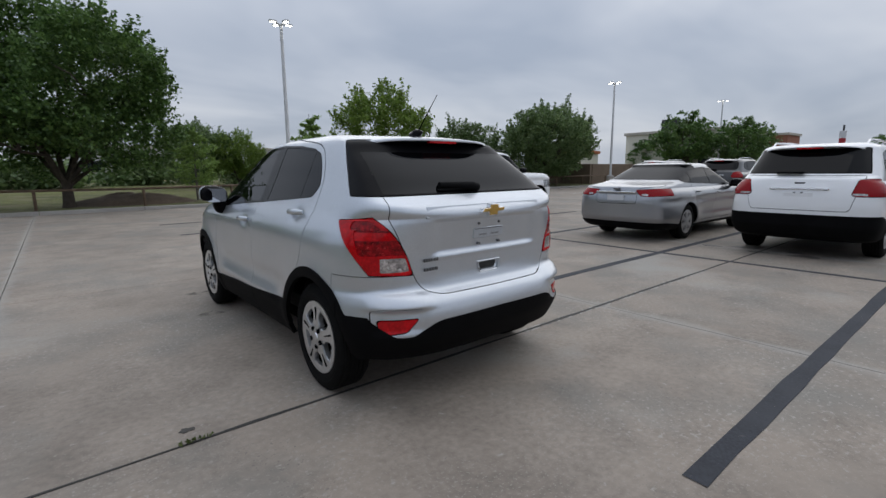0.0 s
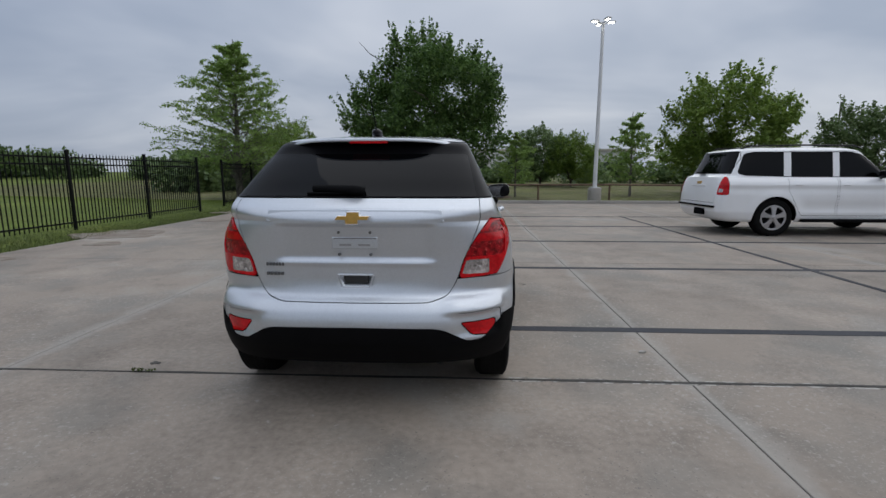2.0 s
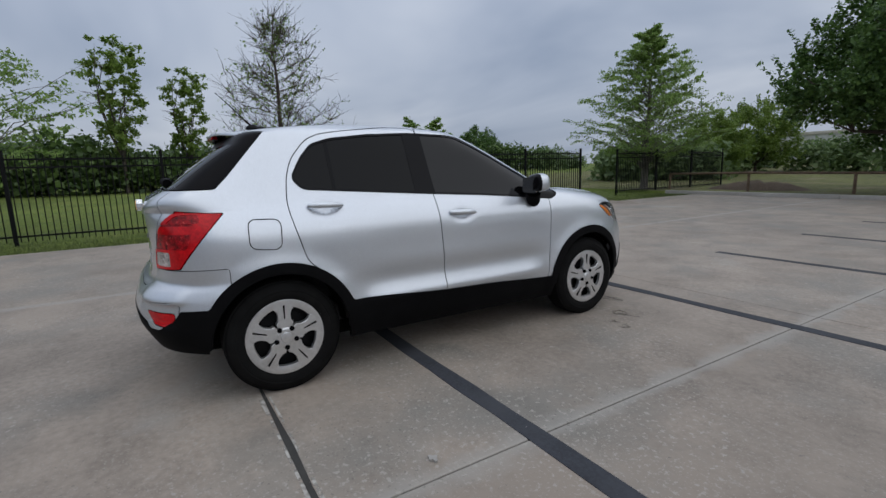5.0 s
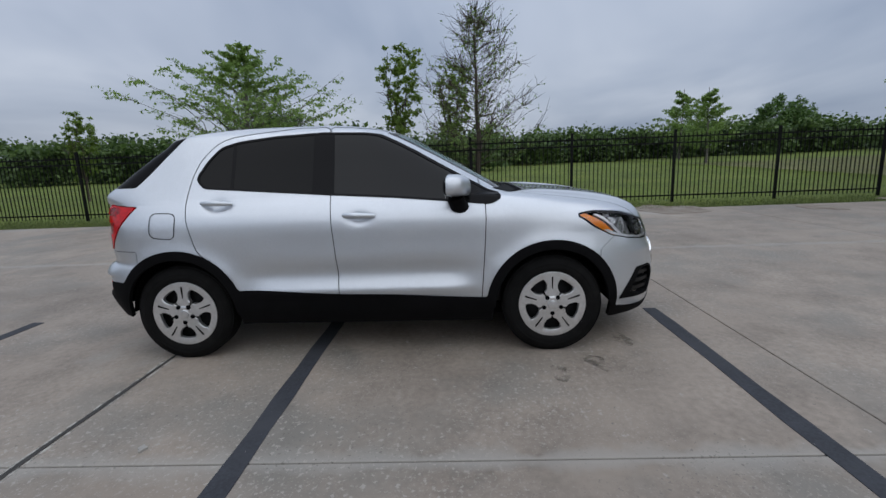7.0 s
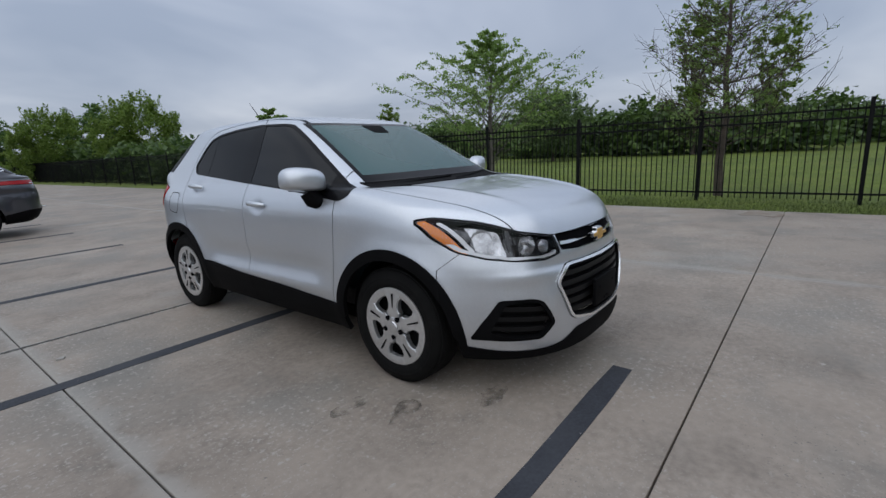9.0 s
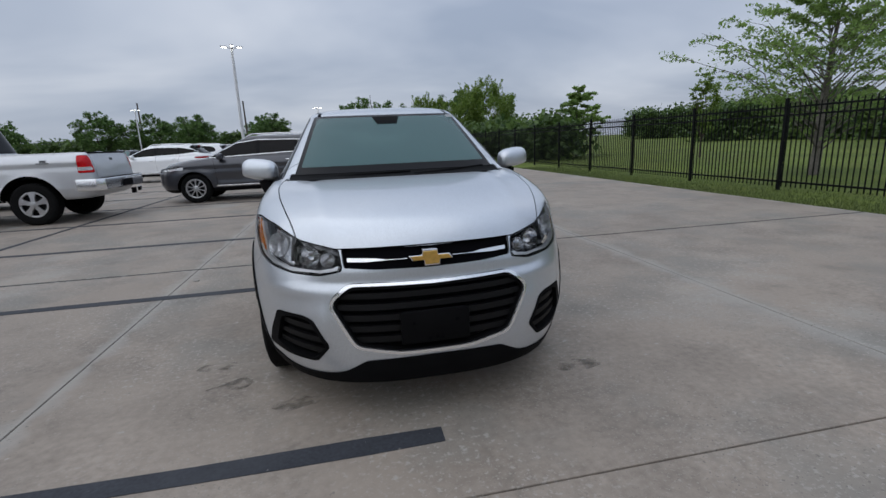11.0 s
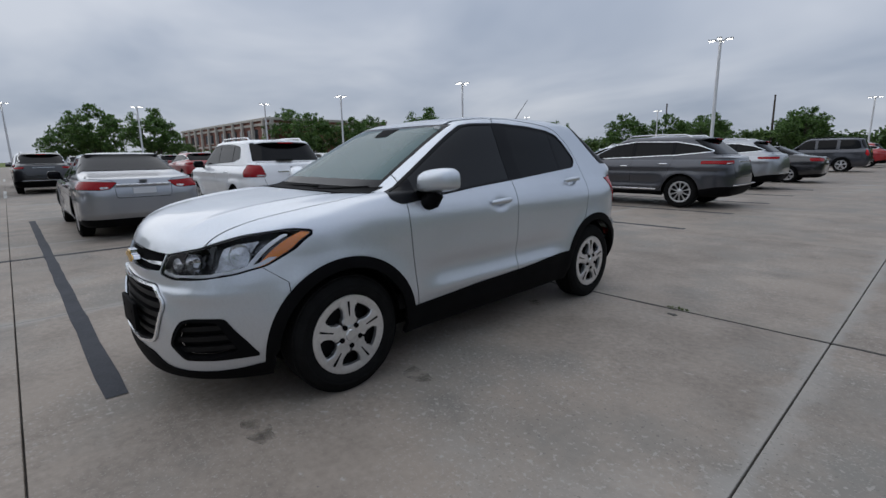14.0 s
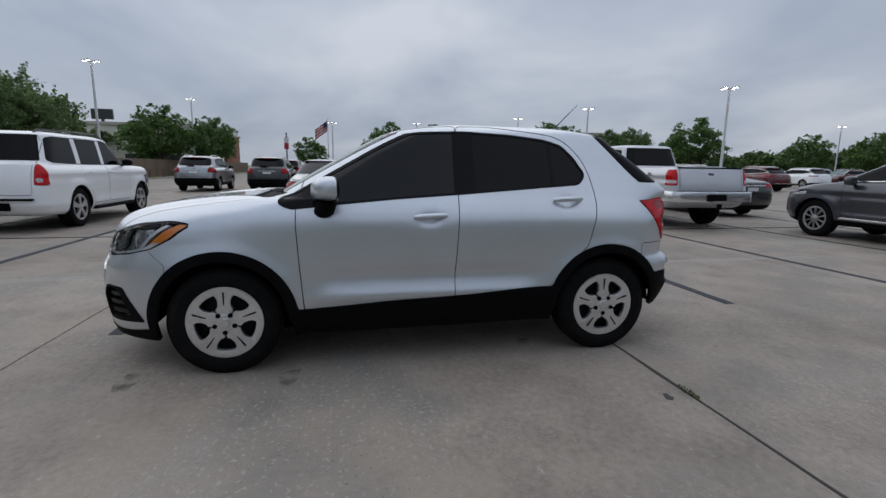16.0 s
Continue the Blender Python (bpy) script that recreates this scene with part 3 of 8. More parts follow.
# ---- the silver compact SUV in the middle of the lot; its nose points to +y ----
def subject_car():
    car = empty("compact_suv", "silver compact SUV with black cladding parked across the bay lines", "car")
    z = [0.165, 0.22, 0.30, 0.38, 0.46, 0.54, 0.61, 0.66, 0.70, 0.78, 0.84, 0.90, 0.95, 1.0, 1.04, 1.07, 1.09, 1.105, 1.12, 1.16, 1.20, 1.24, 1.32, 1.40, 1.48, 1.525, 1.555, 1.58, 1.60, 1.612, 1.617]
    n = len(z)
    c = {"z": z}
    c["w"] = [0.79, 0.82, 0.858, 0.882, 0.892, 0.895, 0.894, 0.892, 0.890, 0.888, 0.886, 0.882, 0.876, 0.862, 0.844, 0.828, 0.816, 0.807, 0.798, 0.777, 0.757, 0.738, 0.70, 0.665, 0.628, 0.605, 0.583, 0.548, 0.47, 0.33, 0.12]
    c["f"] = [2.085, 2.13, 2.148, 2.15, 2.15, 2.148, 2.14, 2.135, 2.125, 2.10, 2.075, 2.045, 2.0, 1.90, 1.74, 1.52, 1.27, 1.05, 0.985, 0.915, 0.85, 0.783, 0.645, 0.505, 0.36, 0.265, 0.17, 0.05, -0.08, -0.22, -0.36]
    c["yf"] = [1.1] * 11 + [1.08, 1.03, 0.98, 0.9, 0.82, 0.7, 0.5, 0.42, 0.35, 0.27, 0.2, 0.08, -0.05, -0.2, -0.28, -0.33, -0.37, -0.4, -0.42, -0.45]
    c["ef"] = [2.75] * 9 + [2.6] + [2.5] * 5 + [2.6, 3.0, 4.0] + [4.5] * 9 + [3.5, 3.0, 2.5, 2.0][:n - 27]
    c["gf"] = [2.8] * 15 + [3.0, 4.0, 5.5] + [6.0] * 9 + [4.0, 3.0, 2.5, 2.0][:n - 27]
    c["r"] = [-1.84, -1.88, -1.93, -1.975, -2.01, -2.02, -2.005, -1.97, -1.925, -1.908, -1.908, -1.91, -1.915, -1.92, -1.925, -1.928, -1.928, -1.926, -1.92, -1.89, -1.825, -1.765, -1.665, -1.56, -1.455, -1.42, -1.36, -1.22, -1.0, -0.78, -0.6]
    c["yr"] = [-1.2] * 26 + [-1.1, -0.95, -0.75, -0.62, -0.52]
    c["er"] = [3.6] * 9 + [4.0] * 8 + [4.3, 4.8] + [6.2] + [7.5, 7.8, 7.5, 6.8, 5.4, 4.1, 3.3] + [2.8, 2.6, 2.4, 2.0]
    c["gr"] = list(c["er"])

    def bell(v, mid, wide):
        return np.exp(-((v - mid) / wide) ** 2)

    def step(v, a, b):
        u = np.clip((v - a) / (b - a), 0, 1)
        return u * u * (3 - 2 * u)

    def bend(g, nn):
        x, y, zz = g[..., 0], g[..., 1], g[..., 2]
        side = np.clip(nn[..., 0], 0, 1) ** 2
        rear = np.clip(-nn[..., 1], 0, 1) ** 2
        front = np.clip(nn[..., 1], 0, 1) ** 2
        mid = step(y, -0.95, -0.6) * (1 - step(y, 0.55, 0.9))
        d = -0.021 * bell(zz, 0.60, 0.075) * mid * side
        d += 0.012 * bell(zz, 0.475, 0.040) * mid * side
        # wheel arches stand a little proud
        for yc in (1.28, -1.28):
            r = np.hypot(y - yc, zz - 0.335)
            d += 0.014 * bell(r, 0.42, 0.075) * side * (zz > 0.2)
        d += 0.006 * bell(zz, 0.93, 0.12) * bell(y, -1.25, 0.5) * side
        d += -0.004 * bell(zz, 0.80, 0.09) * step(y, -0.9, -0.4) * (1 - step(y, 0.6, 1.1)) * side
        # hollows behind the door handles
        for hy, hz in ((-0.005, 0.972), (-0.975, 1.078)):
            d += -0.020 * np.exp(-((y - hy) / 0.065) ** 2 - ((zz - hz) / 0.038) ** 2) * side
        # tailgate: number-plate hollow with a lip below it
        hollow = step(zz, 0.865, 0.90) * (1 - step(zz, 1.06, 1.085)) * (1 - step(x, 0.36, 0.46))
        d += -0.014 * hollow * rear
        d += 0.006 * bell(zz, 0.868, 0.012) * (1 - step(x, 0.36, 0.48)) * rear
        # grip of the tailgate
        d += -0.03 * step(zz, 0.745, 0.757) * (1 - step(zz, 0.79, 0.797)) * (1 - step(x, 0.07, 0.085)) * rear
        # bumper ledge over the rear reflectors
        back = step(-y, 1.70, 1.82)
        d += 0.014 * step(zz, 0.600, 0.614) * (1 - step(zz, 0.64, 0.74)) * step(x, 0.44, 0.56) * (1 - step(x, 0.79, 0.83)) * back
        d += -0.018 * step(zz, 0.46, 0.50) * (1 - step(zz, 0.592, 0.608)) * step(x, 0.50, 0.58) * (1 - step(x, 0.77, 0.80)) * back
        # bonnet creases
        up = np.clip(nn[..., 2], 0, 1) ** 2
        d += 0.010 * bell(x, 0.47 + 0.10 * (1.9 - y), 0.05) * step(y, 1.05, 1.3) * up
        # nose: a soft hollow between the two grilles' edges and the bumper corners
        d += -0.012 * bell(zz, 0.70, 0.03) * front * (1 - step(x, 0.45, 0.65))
        d += 0.014 * bell(zz, 0.50, 0.10) * bell(x, 0.50, 0.05) * front
        d += 0.012 * bell(zz, 0.655, 0.035) * bell(x, 0.66, 0.12) * front
        return nn * d[..., None]
    body = half_shell(c, sub=6, nf=78, ns=112, nr=64, bend=bend)
    gaps = []

    def only(lo=None, hi=None, axis=0):
        return lambda p: np.maximum((lo - p[:, axis]) if lo is not None else -9.0, (p[:, axis] - hi) if hi is not None else -9.0)

    def take(shell, field, gap=0.003):
        """Cuts a panel out of the shell and leaves a dark shut line round it."""
        both, rest = cut(shell, grown(field, gap))
        inner, ring = cut(both, grown(field, -gap))
        gaps.append(ring)
        return inner, rest

    # wheel openings
    for yc in (1.28, -1.28):
        _, body = cut(body, lambda p, yc=yc: np.maximum(np.minimum(np.hypot(p[:, 1] - yc, p[:, 2] - 0.335) - 0.388, np.maximum(np.abs(p[:, 1] - yc) - 0.405, p[:, 2] - 0.335)), 0.45 - p[:, 0]))
    # the bodywork ends lower at the nose than at the tail
    hem = curve_of([-2.2, -1.75, -1.5, 0.0, 1.6, 1.75, 2.2], [0.325, 0.315, 0.275, 0.235, 0.220, 0.205, 0.215])
    _, body = cut(body, lambda p: p[:, 2] - hem(p[:, 1]))
    # --- glass ---
    dlo = rounded([(0.945, 1.075), (0.77, 1.225), (0.64, 1.315), (0.46, 1.418), (0.27, 1.488), (0.04, 1.525), (-0.274, 1.537), (-0.60, 1.523), (-0.86, 1.495), (-0.985, 1.458), (-1.06, 1.38), (-1.137, 1.26), (-1.085, 1.198), (-0.57, 1.158), (-0.227, 1.131), (0.213, 1.101), (0.576, 1.068), (0.869, 1.038)], 0.03, 3)
    dlo_f = inside_poly((1, 2), dlo, lambda p: 0.757 - 0.40 * (p[:, 2] - 1.1) - p[:, 0])
    win, body = cut(body, grown(dlo_f, 0.010))
    inner, seal = cut(win, grown(dlo_f, -0.004))
    panel("window_seal", seal, M["gloss_black"], car, "each", 0.002)
    q_front, inner = cut(inner, lambda p: 0.765 - p[:, 1])
    bar1, inner = cut(inner, lambda p: 0.735 - p[:, 1])
    w_door, inner = cut(inner, lambda p: -(p[:, 1] + 0.185 - 0.13 * (1.33 - p[:, 2]) * 0.2))
    b_post, inner = cut(inner, lambda p: -(p[:, 1] + 0.332))
    w_rear, inner = cut(inner, lambda p: -(p[:, 1] + 0.878))
    bar2, q_rear = cut(inner, lambda p: -(p[:, 1] + 0.902))
    panel("mirror_corner", q_front, M["gloss_black"], car, "each", -0.002, 0.01)
    panel("door_pillar", b_post, M["gloss_black"], car, "each", -0.001, 0.01)
    for strip in (bar1, bar2):
        panel("window_divider", strip, M["gloss_black"], car, "each", -0.002, 0.01)
    # doors, so that each window belongs to its door
    door_f = rounded([(0.795, 0.35), (0.825, 0.72), (0.838, 0.94), (0.835, 1.045), (0.79, 1.22), (0.575, 1.368), (0.35, 1.482), (0.12, 1.555), (-0.10, 1.578), (-0.218, 1.582), (-0.203, 1.14), (-0.193, 0.92), (-0.172, 0.617), (-0.165, 0.35)], 0.02, 3)
    door_r = rounded([(-0.165, 0.35), (-0.172, 0.617), (-0.193, 0.92), (-0.203, 1.14), (-0.218, 1.582), (-0.44, 1.585), (-0.77, 1.553), (-0.93, 1.53), (-1.02, 1.49), (-1.125, 1.377), (-1.172, 1.263), (-1.196, 1.107), (-1.178, 0.988), (-1.118, 0.77), (-0.97, 0.66), (-0.87, 0.5), (-0.845, 0.35)], 0.05, 4)
    # --- black cladding ---
    sill = curve_of([-2.1, -1.62, -1.60, -0.84, -0.17, 0.228, 0.59, 0.80, 1.70, 1.74, 2.2], [0.562, 0.575, 0.50, 0.50, 0.459, 0.443, 0.418, 0.408, 0.408, 0.36, 0.36])
    nose = curve_of([0, 0.31, 0.37, 0.43, 0.50, 0.58, 0.66, 0.72, 0.77, 0.9], [0.338, 0.332, 0.305, 0.275, 0.262, 0.258, 0.262, 0.272, 0.288, 0.32])
    tail = curve_of([0, 0.42, 0.48, 0.55, 0.62, 0.68, 0.74, 0.80, 0.9], [0.542, 0.536, 0.525, 0.485, 0.456, 0.458, 0.50, 0.55, 0.57])

    def clad(p):
        x, y, zz = p[:, 0], p[:, 1], p[:, 2]
        lim = np.where(y > 1.62, np.where(x < 0.82, nose(x), 0.39), np.where(y < -1.66, np.where(x < 0.80, tail(x), 0.57), sill(y)))
        d = zz - lim
        for yc in (1.28, -1.28):
            r = np.hypot(y - yc, zz - 0.335)
            d = np.where(x > 0.5, np.minimum(d, r - 0.451), d)
        return d
    black, body = cut(body, clad)
    bl_front, black = cut(black, lambda p: 1.62 - p[:, 1])
    bl_rear, black = cut(black, lambda p: p[:, 1] + 1.60)
    door_clad, black = cut(black, inside_poly((1, 2), [(0.80, 0.10), (0.80, 0.6), (-0.166, 0.6), (-0.166, 0.10)], only(0.45)))
    rdoor_clad, black = cut(black, inside_poly((1, 2), [(-0.174, 0.10), (-0.174, 0.6), (-0.83, 0.6), (-0.83, 0.10)], only(0.45)))
    panel("arch_cladding", black, M["plastic"], car, "each", 0.007, 0.03, "black textured wheel-arch cladding", True)
    panel("front_valance", bl_front, M["plastic"], car, "both", 0.004, 0.03)
    panel("rear_valance", bl_rear, M["plastic"], car, "both", 0.004, 0.03)
    # --- screens ---
    edge_w = lambda p: p[:, 0] - (0.672 - 0.125 * (p[:, 2] - 1.12) / 0.41)
    front_glass = meet(only(1.128, 1.528, 2), edge_w, only(-0.1, None, 1))
    screen, body = cut(body, front_glass)
    sc_clear, sc_band = cut(screen, meet(only(1.17, 1.512, 2), grown(edge_w, -0.028), only(-0.1, None, 1)))
    cowl, body = cut(body, meet(only(1.102, 1.131, 2), lambda p: p[:, 0] - 0.70, only(0.86, None, 1)))
    panel("cowl_strip", cowl, M["plastic"], car, "both", -0.004, 0.01)
    panel("windscreen_band", sc_band, M["gloss_black"], car, "both", -0.002, 0.01, "", True)
    panel("windscreen", sc_clear, M["screen"], car, "both", -0.002, 0.0, "pale green tinted windscreen")
    back_line = lambda p: p[:, 1] + 1.295 + 0.915 * (1.500 - p[:, 2]) + 0.10 * np.clip(1.275 - p[:, 2], 0, 1) * 6 * np.clip(p[:, 0] - 0.5, 0, 1)
    back_glass = meet(only(1.214, 1.540, 2), back_line, only(None, -1.0, 1))
    rear_w, body = take(body, back_glass, 0.004)
    rw_clear, rw_band = cut(rear_w, meet(only(1.222, 1.462, 2), lambda p: p[:, 0] - 0.652 + 0.22 * (p[:, 2] - 1.222), lambda p: p[:, 1] + 1.0))
    panel("rear_window_band", rw_band, M["wing_black"], car, "both", -0.001, 0.01)
    # --- lamps ---
    tail_in = lambda p: (0.557 + (p[:, 2] - 0.785) * 0.16 + 1.2 * np.clip(p[:, 2] - 0.785, 0, 1) ** 2) - p[:, 0]
    tail_out = lambda p: p[:, 1] + 1.532 + (1.09 - p[:, 2]) * 1.02 - 0.70 * (1.09 - p[:, 2]) ** 2
    tail_f = meet(tail_in, tail_out, lambda p: p[:, 2] - 1.112 + 0.25 * np.clip(p[:, 0] - 0.70, 0, 0.2) + 7.0 * np.clip(0.735 - p[:, 0], 0, 1) ** 2, lambda p: (0.782 + 0.05 * (p[:, 0] - 0.56)) - p[:, 2])
    lamp, body = take(body, tail_f, 0.003)
    clear_l, lamp = cut(lamp, meet(lambda p: p[:, 2] - 0.884, grown(tail_in, -0.014), lambda p: p[:, 1] + 1.812, lambda p: 0.806 - p[:, 2]))
    mid_l, lamp = cut(lamp, meet(only(0.90, 1.035, 2), grown(tail_in, 0.022), lambda p: p[:, 1] + 1.70 + 0.3 * (1.0 - p[:, 2])))
    top_l, lamp = cut(lamp, meet(only(1.035, 1.082, 2), grown(tail_in, -0.03), lambda p: p[:, 1] + 1.66))
    l1, rest = cut(mid_l, lambda p: np.abs(p[:, 2] - 1.003) - 0.022)
    panel("tail_lamp", lamp, M["lens_red"], car, "each", 0.006, 0.02, "red tail lamp with a clear lower lens")
    panel("tail_lamp_cell", top_l, M["lens_mid"], car, "each", 0.002, 0.008)
    panel("tail_lamp_bar", l1, M["lens_red"], car, "each", 0.003, 0.012)
    panel("tail_lamp_recess", rest, M["lens_mid"], car, "each", -0.002, 0.012)
    panel("reversing_lens", clear_l, M["lens_clear"], car, "each", 0.004, 0.015, "clear reversing lens")
    head = rounded([(0.408, 0.842), (0.398, 0.752), (0.50, 0.730), (0.64, 0.738), (0.735, 0.757), (0.80, 0.79), (0.835, 0.86), (0.845, 0.945), (0.80, 0.962), (0.70, 0.938), (0.58, 0.880)], 0.014, 3)
    head_f = inside_poly((0, 2), head, only(1.45, None, 1))
    hl, body = take(body, head_f, 0.003)
    amber, hl2 = cut(hl, lambda p: 0.780 + 0.28 * (p[:, 2] - 0.80) - p[:, 0])
    panel("side_marker", amber, M["amber"], car, "each", -0.012, 0.01, "amber corner marker lens")
    panel("headlamp_housing", hl2, M["lamp_inner"], car, "each", -0.085, 0.0)
    panel("headlamp_cover", hl, M["lens_cover"], car, "each", 0.002, 0.0, "clear headlamp cover")
    rim_h, _ = cut(hl, lambda p: -(head_f(p) + 0.0045))
    panel("headlamp_rim", rim_h, M["lamp_dark"], car, "each", -0.006, 0.008)
    lip_h, _ = cut(hl, meet(lambda p: np.abs(head_f(p) + 0.015) - 0.008, lambda p: p[:, 2] - 0.775 - 0.14 * np.clip(p[:, 0] - 0.40, 0, 1)))
    panel("headlamp_strip", lip_h, M["satin"], car, "each", -0.010, 0.02, "bright strip along the lower edge of the lamp")
    edge_h, _ = cut(hl2, meet(lambda p: np.abs(0.762 + 0.28 * (p[:, 2] - 0.80) - p[:, 0]) - 0.007, grown(head_f, -0.018)))
    panel("headlamp_strip", edge_h, M["satin"], car, "each", -0.012, 0.02)
    fin, _ = cut(hl2, lambda p: np.minimum(np.abs(p[:, 0] - 0.598 - 0.25 * (p[:, 2] - 0.8)), np.abs(p[:, 0] - 0.640)) - 0.006)
    panel("headlamp_divider", fin, M["lamp_dark"], car, "each", -0.022, 0.02, "", True)
    cup, _ = cut(hl2, meet(grown(head_f, -0.020), only(0.655, 0.752)))
    panel("headlamp_chamber", cup, M["lamp_chamber"], car, "each", -0.052, 0.016, "bright chamber round the main reflector")
    for s in (1, -1):
        for bx, by, bz, br in ((0.545, 1.948, 0.803, 0.052), (0.462, 2.000, 0.792, 0.036), (0.700, 1.778, 0.838, 0.060)):
            out = Vector((s * bx * 0.75, by - 1.05, 0.1)).normalized()
            prof = [(br, 0.0), (br * 0.98, -0.012), (br * 0.8, -0.035), (br * 0.45, -0.055), (br * 0.3, -0.058), (0.0005, -0.04)]
            b = lathe_bm(prof, 20, "y")
            m = Matrix.Translation((s * bx, by, bz)) @ Vector((0, 1, 0)).rotation_difference(out).to_matrix().to_4x4()
            bmesh.ops.transform(b, matrix=m, verts=b.verts)
            part("headlamp_reflector", b, M["lamp_bowl"] if br > 0.055 else M["lamp_mid"], car, smooth=True)
    # --- grilles ---
    up_grille = inside_poly((0, 2), rounded([(-0.2, 0.838), (0.398, 0.846), (0.393, 0.764), (0.25, 0.752), (-0.2, 0.742)], 0.006, 2), only(1.5, None, 1))
    ug, body = cut(body, up_grille)
    panel("upper_grille", ug, M["gap"], car, "both", -0.022, 0.0)
    rim_u, _ = cut(ug, lambda p: np.abs(p[:, 2] - 0.795 - 0.035 * np.clip(p[:, 0] - 0.28, 0, 1)) - (0.0045 + 0.004 * np.clip((p[:, 0] - 0.2) / 0.1, 0, 1)))
    bars, _ = cut(rim_u, only(0.105, 0.375))
    panel("grille_bar", bars, M["chrome_soft"], car, "each", -0.006, 0.016, "bright grille bar")
    hexa = rounded([(-0.2, 0.662), (0.0, 0.662), (0.372, 0.670), (0.450, 0.605), (0.352, 0.415), (0.16, 0.378), (-0.2, 0.374)], 0.03, 4)
    hex_f = inside_poly((0, 2), hexa, only(1.5, None, 1))
    hx, body = cut(body, grown(hex_f, 0.027))
    grille, frame_g = cut(hx, hex_f)
    fr1, fr2 = cut(frame_g, grown(hex_f, 0.009))
    fr2, fr3 = cut(fr2, grown(hex_f, 0.023))
    gaps.append(fr3)
    panel("grille_inner_frame", fr1, M["plastic"], car, "both", 0.002, 0.05)
    panel("grille_surround", fr2, M["chrome_soft"], car, "both", 0.012, 0.02, "satin silver grille surround")
    panel("lower_grille", grille, M["gap"], car, "both", -0.05, 0.0)
    for k in range(5):
        zz = 0.425 + 0.052 * k
        sl, _ = cut(grille, lambda p, zz=zz: np.abs(p[:, 2] - zz - 0.03 * p[:, 0] ** 2) - 0.014)
        panel("grille_slat", sl, M["slat"], car, "both", -0.016, 0.03)
    fog = rounded([(0.722, 0.548), (0.60, 0.546), (0.552, 0.530), (0.482, 0.400), (0.545, 0.320), (0.68, 0.324), (0.792, 0.338), (0.768, 0.43)], 0.014, 4)
    fog_f = inside_poly((0, 2), fog, only(1.5, None, 1))
    fg, body = cut(body, fog_f)
    frm, pocket = cut(fg, lambda p: -(fog_f(p) + 0.016 + 0.30 * np.clip(p[:, 0] - 0.66, 0, 0.1)))
    panel("fog_bezel", frm, M["plastic"], car, "each", 0.003, 0.045, "black bumper vent bezel")
    panel("fog_pocket", pocket, M["plastic"], car, "each", -0.045, 0.0)
    for zz in (0.375, 0.43, 0.485):
        sl, _ = cut(pocket, lambda p, zz=zz: np.abs(p[:, 2] - zz - 0.10 * (p[:, 0] - 0.6)) - 0.013)
        panel("vent_slat", sl, M["slat"], car, "each", -0.018, 0.02)
    # rear reflectors
    refl = inside_poly((0, 2), rounded([(0.765, 0.553), (0.568, 0.556), (0.628, 0.484), (0.752, 0.470)], 0.012, 3), only(None, -1.5, 1))
    rf, body = take(body, refl, 0.003)
    panel("rear_reflector", rf, M["lens_red"], car, "each", 0.002, 0.012, "red bumper reflector")
    # --- shut lines and panels ---
    fd, body = take(body, inside_poly((1, 2), door_f, only(0.40)))
    rd, body = take(body, inside_poly((1, 2), door_r, only(0.40)))
    hood_x = curve_of([0.9, 1.0, 1.2, 1.45, 1.7, 1.95, 2.2], [0.715, 0.725, 0.735, 0.71, 0.66, 0.585, 0.5])
    hood_f = meet(lambda p: p[:, 0] - hood_x(p[:, 1]), lambda p: 0.845 + 0.10 * np.clip(p[:, 0] - 0.42, 0, 1) - p[:, 2], lambda p: p[:, 2] - 1.101, only(0.9, None, 1))
    hood, body = take(body, hood_f, 0.0028)
    fb_f = lambda p: np.maximum((1.60 + 1.25 * np.clip(p[:, 2] - 0.70, 0, 0.2)) - p[:, 1], p[:, 2] - 0.86)
    fbump, body = take(body, fb_f, 0.0022)
    hatch_f = inside_poly((0, 2), rounded([(-0.2, 0.660), (0.40, 0.664), (0.495, 0.690), (0.535, 0.745), (0.556, 0.80), (0.672, 1.098), (0.662, 1.26), (-0.2, 1.26)], 0.03, 4), only(None, -1.45, 1))
    hatch, body = take(body, hatch_f, 0.0022)
    rb_f = lambda p: np.maximum(np.maximum(p[:, 2] - 0.785, p[:, 1] + 1.545), -2.2 - p[:, 1])
    rbump, body = take(body, rb_f, 0.0022)
    # a thin dark line stands in for the shade under the bumper ledge
    ledge = inside_poly((0, 2), rounded([(0.40, 0.30), (0.40, 0.606), (0.60, 0.612), (0.792, 0.616), (0.80, 0.30)], 0.03), only(None, -1.6, 1))
    shade_line, rbump = score(rbump, ledge, 0.003, meet(only(0.50, None, 2), only(0.56, None)))
    panel("bumper_crease", shade_line, M["lamp_dark"], car, "each", -0.004, 0.0)
    for name, sh, sides, lab in (("bonnet", hood, "both", "silver bonnet"), ("front_bumper", fbump, "both", "silver front bumper"), ("rear_bumper", rbump, "both", "silver rear bumper"), ("body_shell", body, "both", "silver roof, wings and rear quarters")):
        panel(name, sh, M["silver"], car, sides, 0.0, 0.012, lab)
    gate = panel("tailgate", hatch, M["silver"], car, "both", 0.0, 0.012, "silver tailgate")[0]
    panel("rear_window", rw_clear, M["glass_low"], gate, "both", 0.0, 0.0, "dark tinted rear window")
    fdo = panel("front_door", fd, M["silver"], car, "each", 0.0, 0.012, "silver front door")
    rdo = panel("rear_door", rd, M["silver"], car, "each", 0.0, 0.012, "silver rear door")
